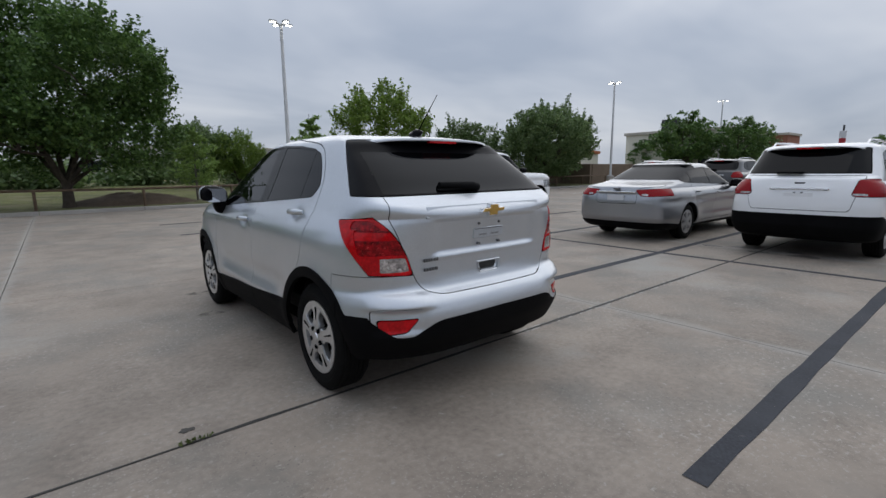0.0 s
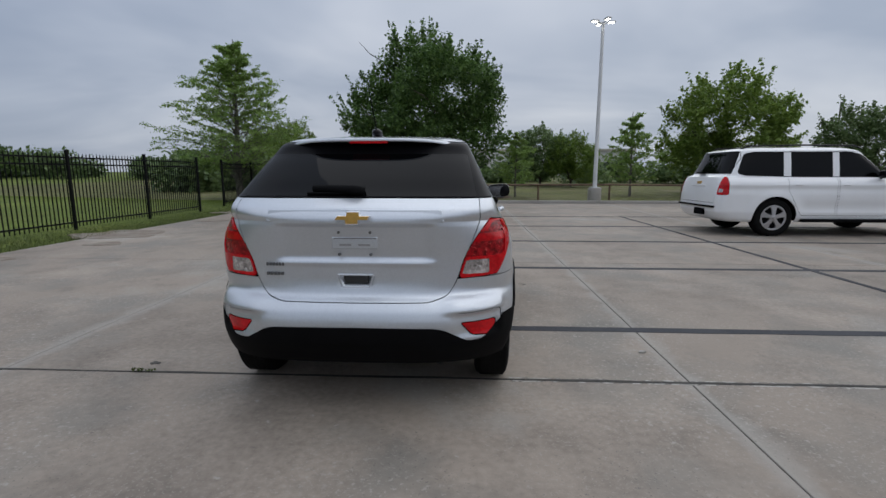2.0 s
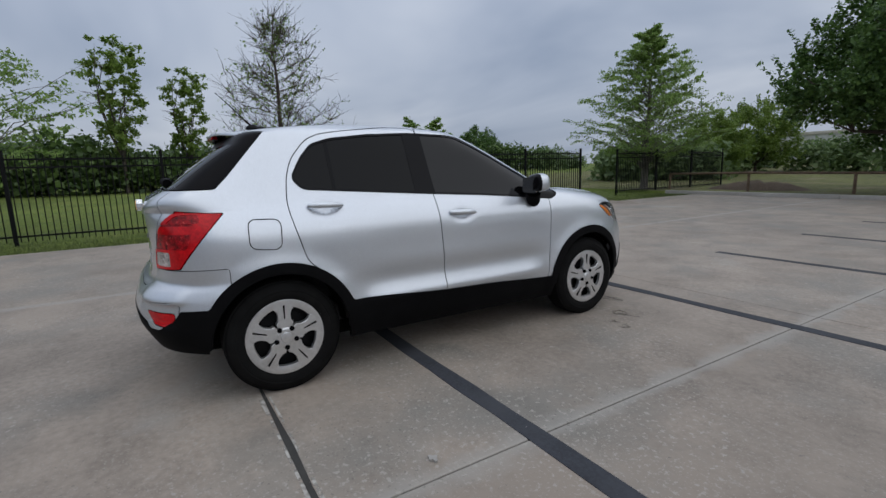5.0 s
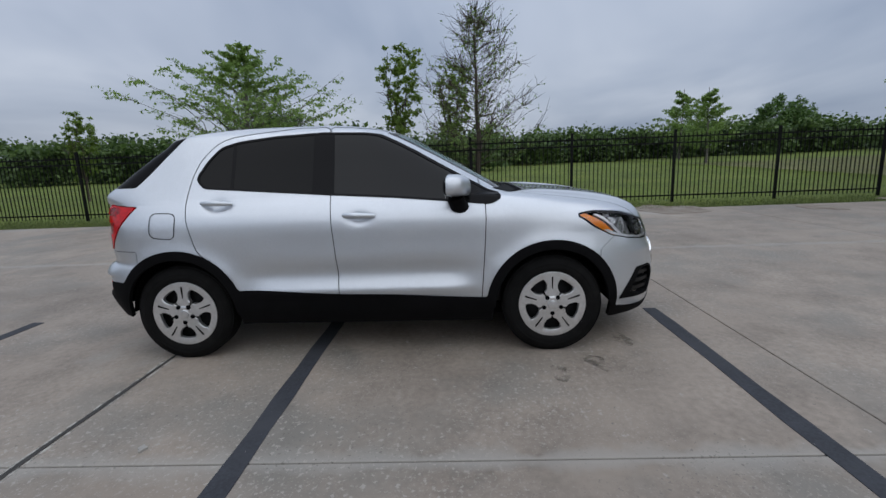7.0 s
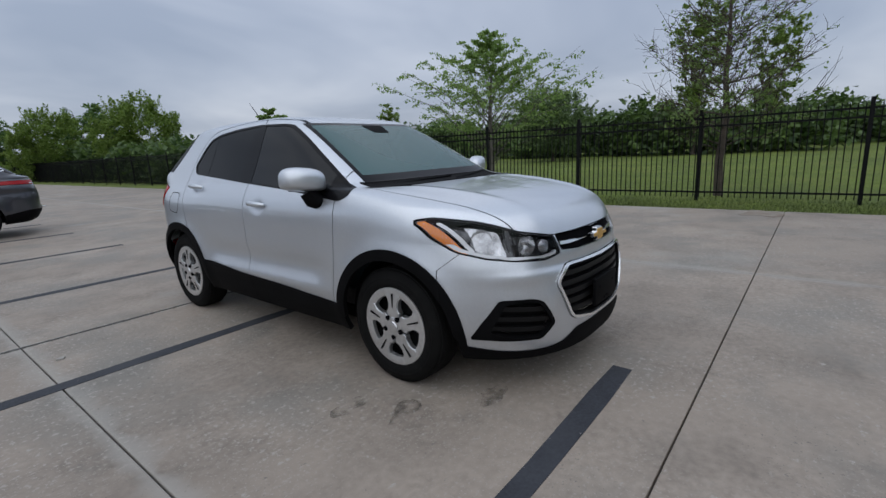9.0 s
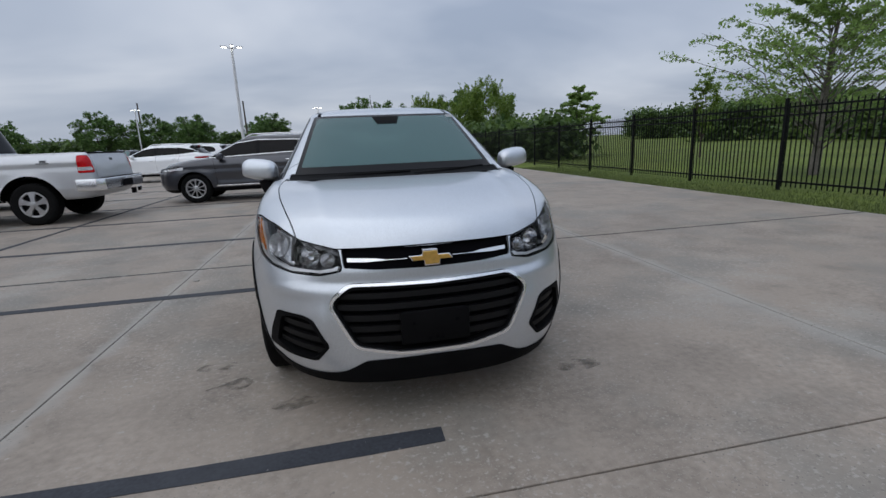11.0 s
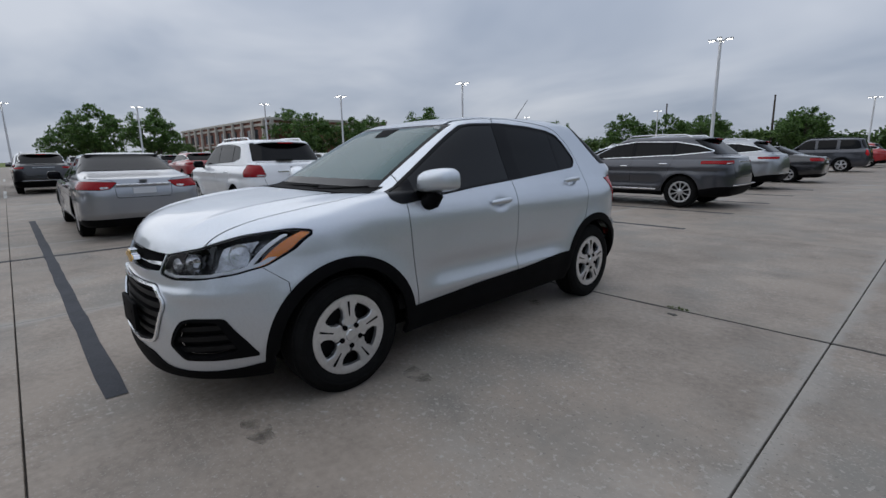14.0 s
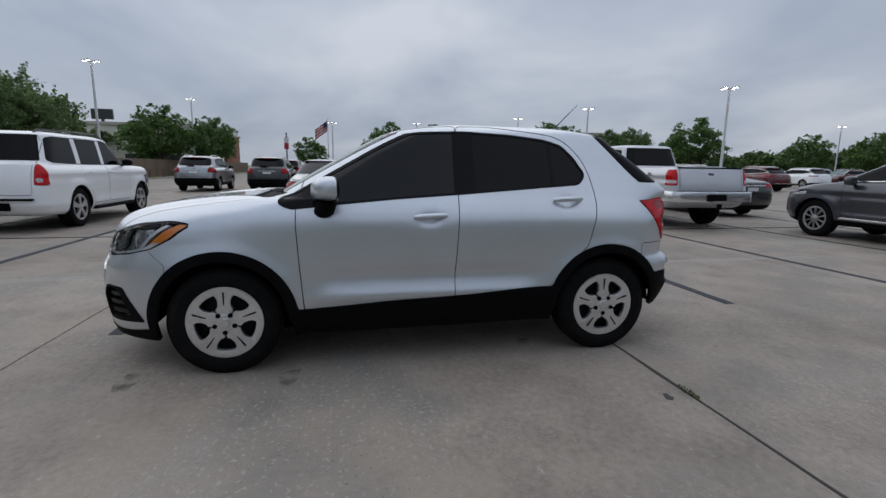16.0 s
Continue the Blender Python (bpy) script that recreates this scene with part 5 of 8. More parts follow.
# the strip along the kerb, and the far part of the lot
last = slab_mesh(SX - 0.010, KERB_Y - (2.69 + 3 * SY) - 0.014, "slab")
for i in range(0, 9):
    ob = new("slab", last)
    ob.parent = pave
    ob.location = (EDGE_X + SX * (i + 0.5), (2.69 + 3 * SY + KERB_Y) / 2, 0.0)
far_x = EDGE_X + SX * 9
far_y = 2.69 - 9 * SY
v, f = [], []
for x0, x1, y0, y1 in ((far_x, 150, -140, KERB_Y), (EDGE_X, far_x, -140, far_y)):
    nx, ny = max(1, round((x1 - x0) / SX)), max(1, round((y1 - y0) / SY))
    for i in range(nx):
        for j in range(ny):
            a, b = x0 + (x1 - x0) * i / nx, x0 + (x1 - x0) * (i + 1) / nx
            c_, d_ = y0 + (y1 - y0) * j / ny, y0 + (y1 - y0) * (j + 1) / ny
            k = len(v)
            v += [(a, c_ + 0.008, 0), (b - 0.016, c_ + 0.008, 0), (b - 0.016, d_ - 0.008, 0), (a, d_ - 0.008, 0)]
            v += [(a, c_ + 0.008, -0.05), (b - 0.016, c_ + 0.008, -0.05), (b - 0.016, d_ - 0.008, -0.05), (a, d_ - 0.008, -0.05)]
            f += [(k, k + 1, k + 2, k + 3), (k, k + 4, k + 5, k + 1), (k + 1, k + 5, k + 6, k + 2), (k + 2, k + 6, k + 7, k + 3), (k + 3, k + 7, k + 4, k)]
ob = tagged(link_mesh("far_slabs", v, f, M["concrete"], pave), kind="stuff")
# kerb along the end of the lot
bm = bmesh.new()
for k in range(32):
    x0 = EDGE_X - 1.2 + 3.0 * k
    box_bm(x0 + 0.006, x0 + 2.994, KERB_Y, KERB_Y + 0.16, -0.1, 0.13, 0.02, 2, bm)
tagged(part("kerb", bm, M["kerb"]), "pale concrete kerb along the end of the lot", "kerb", kind="structure")
# slate-coloured bay lines
LINES = [(0.0, 10.8, 2.285 + 2.68 * k) for k in range(-7, 4)]


def strip(name, x0, x1, y0, y1, mat, z=0.004, wob=0.006):
    n = max(2, int(max(x1 - x0, y1 - y0) / 0.35))
    v, f = [], []
    for k in range(n + 1):
        u = k / n
        for s in (0, 1):
            if x1 - x0 > y1 - y0:
                p = (x0 + (x1 - x0) * u + (random.uniform(-0.02, 0.02) if k in (0, n) else 0), (y0, y1)[s] + random.uniform(-wob, wob), z)
            else:
                p = ((x0, x1)[s] + random.uniform(-wob, wob), y0 + (y1 - y0) * u, z)
            v.append(p)
    up = [(2 * k, 2 * k + 2, 2 * k + 3, 2 * k + 1) for k in range(n)]
    if x1 - x0 <= y1 - y0:
        up = [q[::-1] for q in up]
    m = len(v)
    v += [(x, y, -0.006) for x, y, _ in v]
    f = up + [(2 * k, 2 * k + m, 2 * k + 2 + m, 2 * k + 2) for k in range(n)] + [(2 * k + 1, 2 * k + 3, 2 * k + 3 + m, 2 * k + 1 + m) for k in range(n)]
    return tagged(link_mesh(name, v, f, mat), "worn slate-grey bay line on the concrete" if mat == M["bay_line"] else "worn white bay line on the concrete", "road marking", "bay lines", "structure")


for x0, x1, y in LINES:
    if y < -3.0:
        y -= 0.115
    strip("bay_line", x0, x1, y - 0.056, y + 0.056, M["bay_line"])
strip("bay_line", 5.38, 5.46, -17.0, 10.5, M["bay_line"], 0.0055)
for k in range(-10, 4):
    strip("bay_line", 20.4, 26.0, 2.70 + 3.05 * k - 0.05, 2.70 + 3.05 * k + 0.05, M["white_line"])
    strip("bay_line", 40.4, 46.0, 2.70 + 3.05 * k - 0.05, 2.70 + 3.05 * k + 0.05, M["white_line"])
# sealed joint under the car's rear wheels, standing a little proud, with a tuft of weed
strip("joint_seal", EDGE_X, 12.0, -1.430 - 0.013, -1.430 + 0.013, M["joint"], 0.003, 0.007)


def blot(name, x, y, r, mat, label, z=0.003, squash=0.6, seed=0, kind=""):
    rnd = random.Random(seed)
    pts = []
    for k in range(22):
        a = 2 * math.pi * k / 22
        q = r * (0.7 + 0.5 * noise.noise(Vector((math.cos(a) * 1.3, math.sin(a) * 1.3, seed * 3.1))))
        pts.append((x + q * math.cos(a), y + squash * q * math.sin(a)))
    bm = prism_bm(pts, -0.004, z, "z")
    return tagged(part(name, bm, mat), label, "debris" if not kind else "ground", kind=kind)


M["spot"] = material("old_gum", (0.06, 0.056, 0.05), 0.8, grain=((30.0, 0.2),))
M["silt"] = material("washed_soil_film", (0.205, 0.165, 0.130), 0.9, grain=((1.5, 0.15), (20.0, 0.15)), stains=((2.5, (0.262, 0.235, 0.20), 0.45, 0.6),), coord="World")
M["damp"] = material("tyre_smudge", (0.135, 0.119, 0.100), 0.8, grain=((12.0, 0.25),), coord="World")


def broken(mat, scale, lo, hi, most):
    """Lets the ground show through a thin film, in patches."""
    t = mat.node_tree
    tr, mx, geo, nz, mr = (t.nodes.new("ShaderNode" + k) for k in ("BsdfTransparent", "MixShader", "NewGeometry", "TexNoise", "MapRange"))
    nz.inputs["Scale"].default_value, nz.inputs["Detail"].default_value = scale, 6.0
    mr.inputs[1].default_value, mr.inputs[2].default_value, mr.inputs[4].default_value = lo, hi, most
    t.links.new(geo.outputs["Position"], nz.inputs["Vector"])
    t.links.new(nz.outputs["Fac"], mr.inputs[0])
    t.links.new(mr.outputs[0], mx.inputs[0])
    t.links.new(tr.outputs[0], mx.inputs[1])
    t.links.new(t.nodes["Principled BSDF"].outputs[0], mx.inputs[2])
    t.links.new(mx.outputs[0], t.nodes["Material Output"].inputs[0])


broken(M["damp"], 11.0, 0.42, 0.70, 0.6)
M["chalk"] = material("spalled_joint_edge", (0.46, 0.44, 0.40), 0.9, grain=((30.0, 0.2),), coord="World")
broken(M["chalk"], 9.0, 0.44, 0.56, 0.85)
for y0, y1 in ((-1.464, -1.446), (-1.414, -1.398)):
    tagged(strip("joint_edge", 0.9, 4.6, y0, y1, M["chalk"], 0.0015, 0.004), "pale broken concrete along the sealed joint", "paving joint")
M["oil"] = material("oil_stain", (0.075, 0.067, 0.058), 0.5, grain=((5.0, 0.3),), coord="World")
for k, (x, y, r) in enumerate(((6.75, -0.66, 0.09), (6.95, -1.12, 0.13), (6.61, -1.45, 0.10), (6.64, -2.02, 0.14), (6.90, -1.85, 0.09))):
    blot("oil_stain", x, y, r, M["oil"], "dark oily stain on the concrete behind the white SUV", 0.0025, 2.2, 70 + k)
blot("gum_spot", -1.625, -1.283, 0.05, M["spot"], "dark flat gum spot on the concrete", 0.004, 0.7, 3)
blot("gum_spot", 1.94, -0.91, 0.035, M["kerb"], "pale stone chip on the concrete", 0.012, 0.8, 5)
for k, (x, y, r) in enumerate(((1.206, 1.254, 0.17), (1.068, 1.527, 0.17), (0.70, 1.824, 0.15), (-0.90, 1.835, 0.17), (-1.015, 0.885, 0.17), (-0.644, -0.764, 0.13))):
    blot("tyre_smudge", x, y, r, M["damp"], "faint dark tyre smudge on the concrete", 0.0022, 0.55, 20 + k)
for k, (x, y, r) in enumerate(((-7.1, 5.6, 1.3), (-6.6, 8.6, 0.7), (-7.0, 11.5, 1.2), (-6.3, 4.2, 0.45), (-6.9, 2.4, 0.5))):
    blot("soil_wash", x, y, r, M["silt"], "thin brown soil washed over the paving edge", 0.006, 0.8, 40 + k, "structure")
# mounds of soil beyond the kerb
for k, (x, y, r, h) in enumerate(((0.6, 20.0, 2.0, 0.5), (-6.2, 19.5, 1.6, 0.4))):
    vv, ff = [], []
    for j in range(9):
        for i in range(28):
            a = 2 * math.pi * i / 28
            q = r * j / 8 * (1 + 0.25 * noise.noise(Vector((math.cos(a), math.sin(a), k))))
            vv.append((x + 1.3 * q * math.cos(a), y + 0.6 * q * math.sin(a), 0.02 + h * (1 - (j / 8) ** 2) * (1 + 0.35 * noise.noise(Vector((3 * q * math.cos(a), 3 * q * math.sin(a), 7))))))
    for j in range(8):
        for i in range(28):
            a, b = j * 28 + i, j * 28 + (i + 1) % 28
            ff.append((a, a + 28, b + 28, b))
    tagged(link_mesh("soil_mound", vv, ff, M["soil"], smooth=True), "low mound of dark soil on the verge", "soil")


# ---- iron fence beside the lot ----
def fence_run(x, y0, y1, step, tops, near):
    run = empty("iron_fence", "black iron picket fence along the grass strip", "fence")
    gap = 0.111
    post = box_bm(-0.032, 0.032, -0.032, 0.032, -0.25, 1.86, 0.004, 1)
    box_bm(-0.038, 0.038, -0.038, 0.038, 1.86, 1.885, 0.008, 1, post)
    first = part("post", post, M["black_iron"], run)
    y = y0
    k = 0
    while y < y1 + 0.01:
        o = first if k == 0 else new("post", first.data)
        o.parent = run
        o.location = (x, y, 0)
        y += step
        k += 1
    for z in (1.70, 1.54, 0.17):
        part("rail", box_bm(x - 0.018, x + 0.018, y0, y0 + step * (k - 1), z - 0.018, z + 0.018), M["black_iron"], run)
    bm = box_bm(-0.009, 0.009, -0.009, 0.009, 0.06, 1.76)
    tip = bm.verts.new((0, 0, 1.82))
    topf = [q for q in bm.faces if q.calc_center_median().z > 1.7]
    ring = list(topf[0].verts)
    bm.faces.remove(topf[0])
    for i in range(4):
        bm.faces.new((ring[i], ring[(i + 1) % 4], tip))
    bmesh.ops.recalc_face_normals(bm, faces=bm.faces)
    pk = part("picket", bm, M["black_iron"], run)
    base_v, base_f = [v.co.copy() for v in pk.data.vertices], [tuple(p.vertices) for p in pk.data.polygons]
    v, f = [], []
    n = int((y0 + step * (k - 1) - y0) / gap)
    used = False
    for i in range(1, n):
        yy = y0 + i * gap
        if near[0] < yy < near[1]:
            o = pk if not used else new("picket", pk.data)
            used = True
            o.parent = run
            o.location = (x, yy, 0)
        else:
            b = len(v)
            v += [(q.x + x, q.y + yy, q.z) for q in base_v]
            f += [tuple(b + t for t in p) for p in base_f]
    if not used:
        bpy.data.objects.remove(pk)
    if f:
        tagged(link_mesh("picket_rest", v, f, M["black_iron"], run), kind="stuff")
    return run


fence_run(-8.78, 3.72 - 2.68 * 26, 11.8, 2.68, 1.85, (-12.5, 11.9))
fence_run(-9.4, 14.6, 22.6, 2.66, 1.85, (14.0, 23.0))


# low pipe rail behind the kerb
def pipe_rail():
    r = empty("pipe_rail", "low rusty pipe rail behind the kerb", "fence")
    zt = 0.78
    part("rail", tube_bm([(-9.2 + 3.3 * k, 18.0 + 0.02 * math.sin(k), zt + 0.02 * math.sin(1.7 * k)) for k in range(20)], 0.045, 8), M["rust"], r, smooth=True)
    first = None
    for k in range(20):
        if first is None:
            first = part("post", lathe_bm([(0.05, -0.1), (0.05, zt - 0.02)], 10, "z", closed=True), M["rust"], r)
            o = first
        else:
            o = new("post", first.data)
            o.parent = r
        o.location = (-9.2 + 3.3 * k, 18.0, 0.0)
    return r


pipe_rail()


# ---- lamp posts ----
M["lamp_glow"] = bpy.data.materials.new("lit_lamp_lens")
M["lamp_glow"].use_nodes = True
_g = M["lamp_glow"].node_tree.nodes["Principled BSDF"]
_g.inputs["Emission Color"].default_value = (1.0, 0.97, 0.90, 1)
_g.inputs["Emission Strength"].default_value = 5.0


def lamp_post(x, y, h, heads=4, base=0.68, turn=0.0):
    p = empty("lamp_post", "tall white lamp post with lit twin lamp heads", "lamp post", "lamp posts of the lot")
    part("footing", lathe_bm([(0.30, -0.1), (0.30, base - 0.03), (0.27, base)], 24, "z", closed=True), M["kerb"], p, smooth=True)
    part("flange", box_bm(-0.17, 0.17, -0.17, 0.17, base, base + 0.03), M["pole_white"], p)
    part("shaft", tube_bm([(0, 0, base + 0.02), (0, 0, h - 0.1)], [0.095, 0.065], 16), M["pole_white"], p, smooth=True)
    arms = ((1, 0), (-1, 0), (0, 1), (0, -1))[:heads]
    for ax, ay in arms:
        part("arm", tube_bm([(0, 0, h - 0.18), (ax * 0.22, ay * 0.22, h - 0.10)], 0.03, 8), M["pole_white"], p)
        b = box_bm(-0.17, 0.17, -0.10, 0.10, -0.030, 0.045, 0.022, 2)
        bmesh.ops.transform(b, matrix=pose(ax * 0.38, ay * 0.38, h - 0.07, 0, 0, 0 if ax else 90), verts=b.verts)
        hd = part("lamp_head", b, M["pole_white"], p, smooth=True)
        b = box_bm(-0.12, 0.12, -0.07, 0.07, -0.048, -0.026, 0.008, 1)
        bmesh.ops.transform(b, matrix=pose(ax * 0.38, ay * 0.38, h - 0.07, 0, 0, 0 if ax else 90), verts=b.verts)
        part("lens", b, M["lamp_glow"], hd)
    p.matrix_basis = pose(x, y, 0, 0, 0, turn)
    return p


post_a = lamp_post(6.45, 17.04 + 0.35, 7.85, 4, 0.68, 12)
LAMPS = [(5.7, -24.3, 6.75, 10), (22.3, -22.9, 6.5, 20), (32.3, 16.7, 7.95, 0), (55.5, 17.5, 8.6, 15), (33.8, -19.6, 6.45, 30), (45.4, -17.7, 6.7, 5), (3.0, -58.4, 6.1, 0), (54.0, 2.0, 6.4, 0), (49.5, -7.3, 6.2, 15), (25.4, -63.4, 6.75, 10), (41.5, -55.7, 6.7, 0)]
for x, y, h, turn in LAMPS:
    copy = copy_thing(post_a, pose(x, y, h - 7.85, 0, 0, turn))
    for kid in copy.children:
        if kid.name.startswith("footing"):
            kid.location.z = -(h - 7.85) * 0


# ---- other cars ----
def stack_of(s):
    """The outline stack of an everyday car from its main measures."""
    W, F, R = s["half"], s["front"], s["rear"]
    zb, zn, zc, zr = s["sill"], s["nose"], s["cowl"], s["roof"]
    belt, yc, yt = s["belt"], s["cowl_y"], s["top_y"]
    zd, zdc, g0, g1 = s["deck"], s["deck_end"], s["glass_y"], s["glass_top_y"]
    rows = []

    sq_r = s.get("square", 3.8)

    def row(z, w, f, r, sharp_f=2.8, sharp_r=sq_r, yf=None, yr=None):
        rows.append((z, w, f, f - 0.75 if yf is None else yf, sharp_f, sharp_f, r, r + 0.65 if yr is None else yr, sharp_r, sharp_r))

    def tail(z):
        """How far the body reaches back at height z."""
        if z <= zd:
            return R + 0.10 * max(0.0, (z - 0.7) / max(zd - 0.7, 0.1)) ** 2
        if z <= zdc:
            return R + 0.10 + (g0 - R - 0.10) * ((z - zd) / max(zdc - zd, 1e-3)) ** 0.8
        return g0 + (g1 - g0) * (z - zdc) / (zr - 0.09 - zdc)
    row(zb - 0.05, W * 0.90, F - 0.18, R + 0.20)
    row(zb, W * 0.95, F - 0.10, R + 0.10)
    row(zb + 0.10, W * 0.985, F - 0.03, R + 0.03)
    for k in range(4):
        z = zb + 0.18 + (zn - 0.10 - zb - 0.18) * k / 3
        row(z, W, F - 0.02 * (k == 3), tail(z) if k else R)
    row(zn - 0.04, W, F - 0.05, tail(zn - 0.04))
    for k, b in s.get("hood", ((0.0, 0.10), (0.25, 0.17), (0.5, 0.32), (0.75, 0.55), (0.92, 0.80), (1.0, 1.0))):
        z = zn + (zc - zn) * k
        back = 1 - b
        wz = W * (1 - 0.07 * max(0, (z - (belt - 0.16)) / 0.16) ** 2) if z > belt - 0.16 else W
        row(z, wz, yc + (F - 0.06 - yc) * back, tail(z), 2.8 + 1.6 * k, sq_r, None if k < 0.7 else yc + (F - 0.06 - yc) * back - 0.6)
    extra = [zd + 0.004, (zd + zdc) / 2, zdc] if zd > zc else []
    zs = [zc + 0.025] + [zc + (zr - 0.09 - zc) * k / 5 for k in range(1, 6)]
    w0 = rows[-1][1]
    for z in sorted(set(zs + [e for e in extra if e > zc + 0.03])):
        u = (z - zc) / (zr - 0.09 - zc)
        row(z, w0 + (W * s.get("tumble", 0.72) - w0) * u ** 1.15, yc + (yt - yc) * u - 0.02, tail(z), 5.0, 4.2, yc + (yt - yc) * u - 0.5)
    wr = rows[-1][1]
    mid = (yt + g1) / 2
    for k, (dz, sq) in enumerate(((0.055, 0.95), (0.028, 0.86), (0.012, 0.66), (0.004, 0.42), (0.0, 0.15))):
        f, r = mid + (yt - 0.05 - mid) * sq, mid + (g1 + 0.03 - mid) * sq
        row(zr - dz, wr * (sq * 0.97 + 0.02), f, r, (4.0, 3.5, 3.0, 2.5, 2.0)[k], (4.0, 3.5, 3.0, 2.5, 2.0)[k], mid + (f - mid) * 0.6, mid + (r - mid) * 0.6)
    keys = ("z", "w", "f", "yf", "ef", "gf", "r", "yr", "er", "gr")
    return {k: [q[i] for q in rows] for i, k in enumerate(keys)}


def make_car(name, label, s, paint_mat, fine=True):
    car = empty(name, label, "car")
    W, F, R, wb, wr = s["half"], s["front"], s["rear"], s["base"] / 2, s["wheel"]
    dims = (4, 46, 60, 38) if fine else (1, 16, 20, 14)

    def step(v, a, b):
        u = np.clip((v - a) / (b - a), 0, 1)
        return u * u * (3 - 2 * u)

    def bend(g, nn):
        x, y, z = g[..., 0], g[..., 1], g[..., 2]
        side = np.clip(nn[..., 0], 0, 1) ** 2
        d = -0.025 * np.exp(-((z - s["sill"] - 0.25) / 0.12) ** 2) * step(y, -wb + 0.3, -wb + 0.7) * (1 - step(y, wb - 0.7, wb - 0.3)) * side
        for yc in (wb, -wb):
            r = np.hypot(y - yc, z - wr)
            d += 0.016 * np.exp(-((r - wr - 0.08) / 0.09) ** 2) * side
        d += -0.012 * np.exp(-((z - s["belt"] + 0.22) / 0.06) ** 2) * side
        return nn * d[..., None]
    body = half_shell(stack_of(s), *dims, bend=bend)
    gaps = []

    def only(lo=None, hi=None, axis=0):
        return lambda p: np.maximum((lo - p[:, axis]) if lo is not None else -9.0, (p[:, axis] - hi) if hi is not None else -9.0)

    def take(field, gap=0.004):
        nonlocal body
        both, body = cut(body, grown(field, gap))
        inner, ring = cut(both, grown(field, -gap))
        gaps.append(ring)
        return inner
    for yc in (wb, -wb):
        _, body = cut(body, lambda p, yc=yc: np.maximum(np.hypot(p[:, 1] - yc, p[:, 2] - wr) - wr * s.get("arch", 1.13), 0.4 - p[:, 0]))
    trim = M[s.get("trim", "gloss_black")]
    dlo = inside_poly((1, 2), rounded(s["dlo"], 0.04, 3), only(0.35))
    win, body = cut(body, grown(dlo, 0.014))
    win, seal = cut(win, dlo)
    panel("window_seal", seal, trim, car, "each", 0.001, 0.008)
    cuts = s["posts"]
    panes = []
    for a, b in cuts:
        w1, win = cut(win, lambda p, a=a: a - p[:, 1])
        post, win = cut(win, lambda p, b=b: b - p[:, 1])
        panes.append(w1)
        panel("door_pillar", post, M["gloss_black"] if not s.get("body_posts") else paint_mat, car, "each", 0.0, 0.008)
    panes.append(win)
    for k, w1 in enumerate(panes):
        panel("side_window", w1, M["glass"], car, "each", -0.004, 0.0)
    zr, zc = s["roof"], s["cowl"]
    ew = s.get("screen_w", 0.76) * W
    scr = meet(only(zc + 0.03, zr - 0.095, 2), lambda p: p[:, 0] - ew * (1 - 0.16 * (p[:, 2] - zc) / (zr - zc)), only(s["top_y"] - 0.6, None, 1))
    sc, body = cut(body, scr)
    panel("windscreen", sc, M["screen"], car, "both", -0.004, 0.01)
    gz0 = s["deck_end"] + 0.03
    rg = meet(only(gz0, zr - s.get("glass_gap", 0.10), 2), lambda p: p[:, 0] - s.get("rear_w", 0.78) * W * (1 - 0.14 * (p[:, 2] - gz0) / (zr - gz0)), only(None, s["glass_top_y"] + 0.35, 1))
    gl = take(rg, 0.006)
    panel("rear_window", gl, M[s.get("rear_glass", "glass")], car, "both", -0.002, 0.008, "dark rear window")
    # lower trim
    if s.get("valance"):
        v = s["valance"]
        low, body = cut(body, lambda p: p[:, 2] - np.where(p[:, 1] < -wb - wr, v[0] - 0.6 * (v[0] - v[2]) * np.clip((p[:, 1] - R - 0.28) / (-wb - wr - R - 0.28), 0, 1), np.where(p[:, 1] > wb + wr, v[1], v[2])))
        fr, low = cut(low, lambda p: wb + wr - p[:, 1])
        re, low = cut(low, lambda p: p[:, 1] + wb + wr)
        panel("front_valance", fr, M["plastic"], car, "both", 0.004, 0.02)
        panel("rear_valance", re, M["plastic"], car, "both", 0.006, 0.02, "black lower bumper")
        panel("sill_trim", low, M["plastic"], car, "each", 0.004, 0.02)
    # lamps and grille
    t_y = s.get("tail_y", R + 0.55)
    lam = take(inside_poly((0, 2), rounded(s["tail"], 0.02, 2), only(None, t_y, 1)))
    inner, lam = cut(lam, inside_poly((0, 2), s["tail_clear"], only(None, t_y, 1)))
    panel("tail_lamp", lam, M[s.get("lamp_mat", "lens_red")], car, "each", 0.006, 0.015, "red tail lamp")
    panel("reversing_lens", inner, M["lens_clear"], car, "each", 0.004, 0.01)
    hd = take(inside_poly((0, 2), rounded(s["head"], 0.02, 2), only(s.get("head_y", F - 0.75), None, 1)))
    panel("headlamp_bowl", hd, M["lamp_bowl"], car, "each", -0.03, 0.0)
    panel("headlamp_cover", hd, M["lens_cover"], car, "each", 0.002, 0.006)
    for g in s["grille"]:
        gr, body = cut(body, inside_poly((0, 2), rounded(g, 0.02, 2), only(F - 0.6, None, 1)))
        panel("grille", gr, M["gloss_black"], car, "both", -0.015, 0.02)
    # shut lines
    for f in s["doors"]:
        ring, body = score(body, inside_poly((1, 2), rounded(f, 0.06, 3), only(0.80 if min(q[0] for q in f) < -3 else 0.35)), 0.004)
        gaps.append(ring)
    hatch = s.get("hatch")
    if hatch:
        ring, body = score(body, inside_poly((0, 2), rounded(hatch, 0.04, 3), only(None, R + 0.5, 1)), 0.004)
        gaps.append(ring)
    hood_w = 0.80 * W
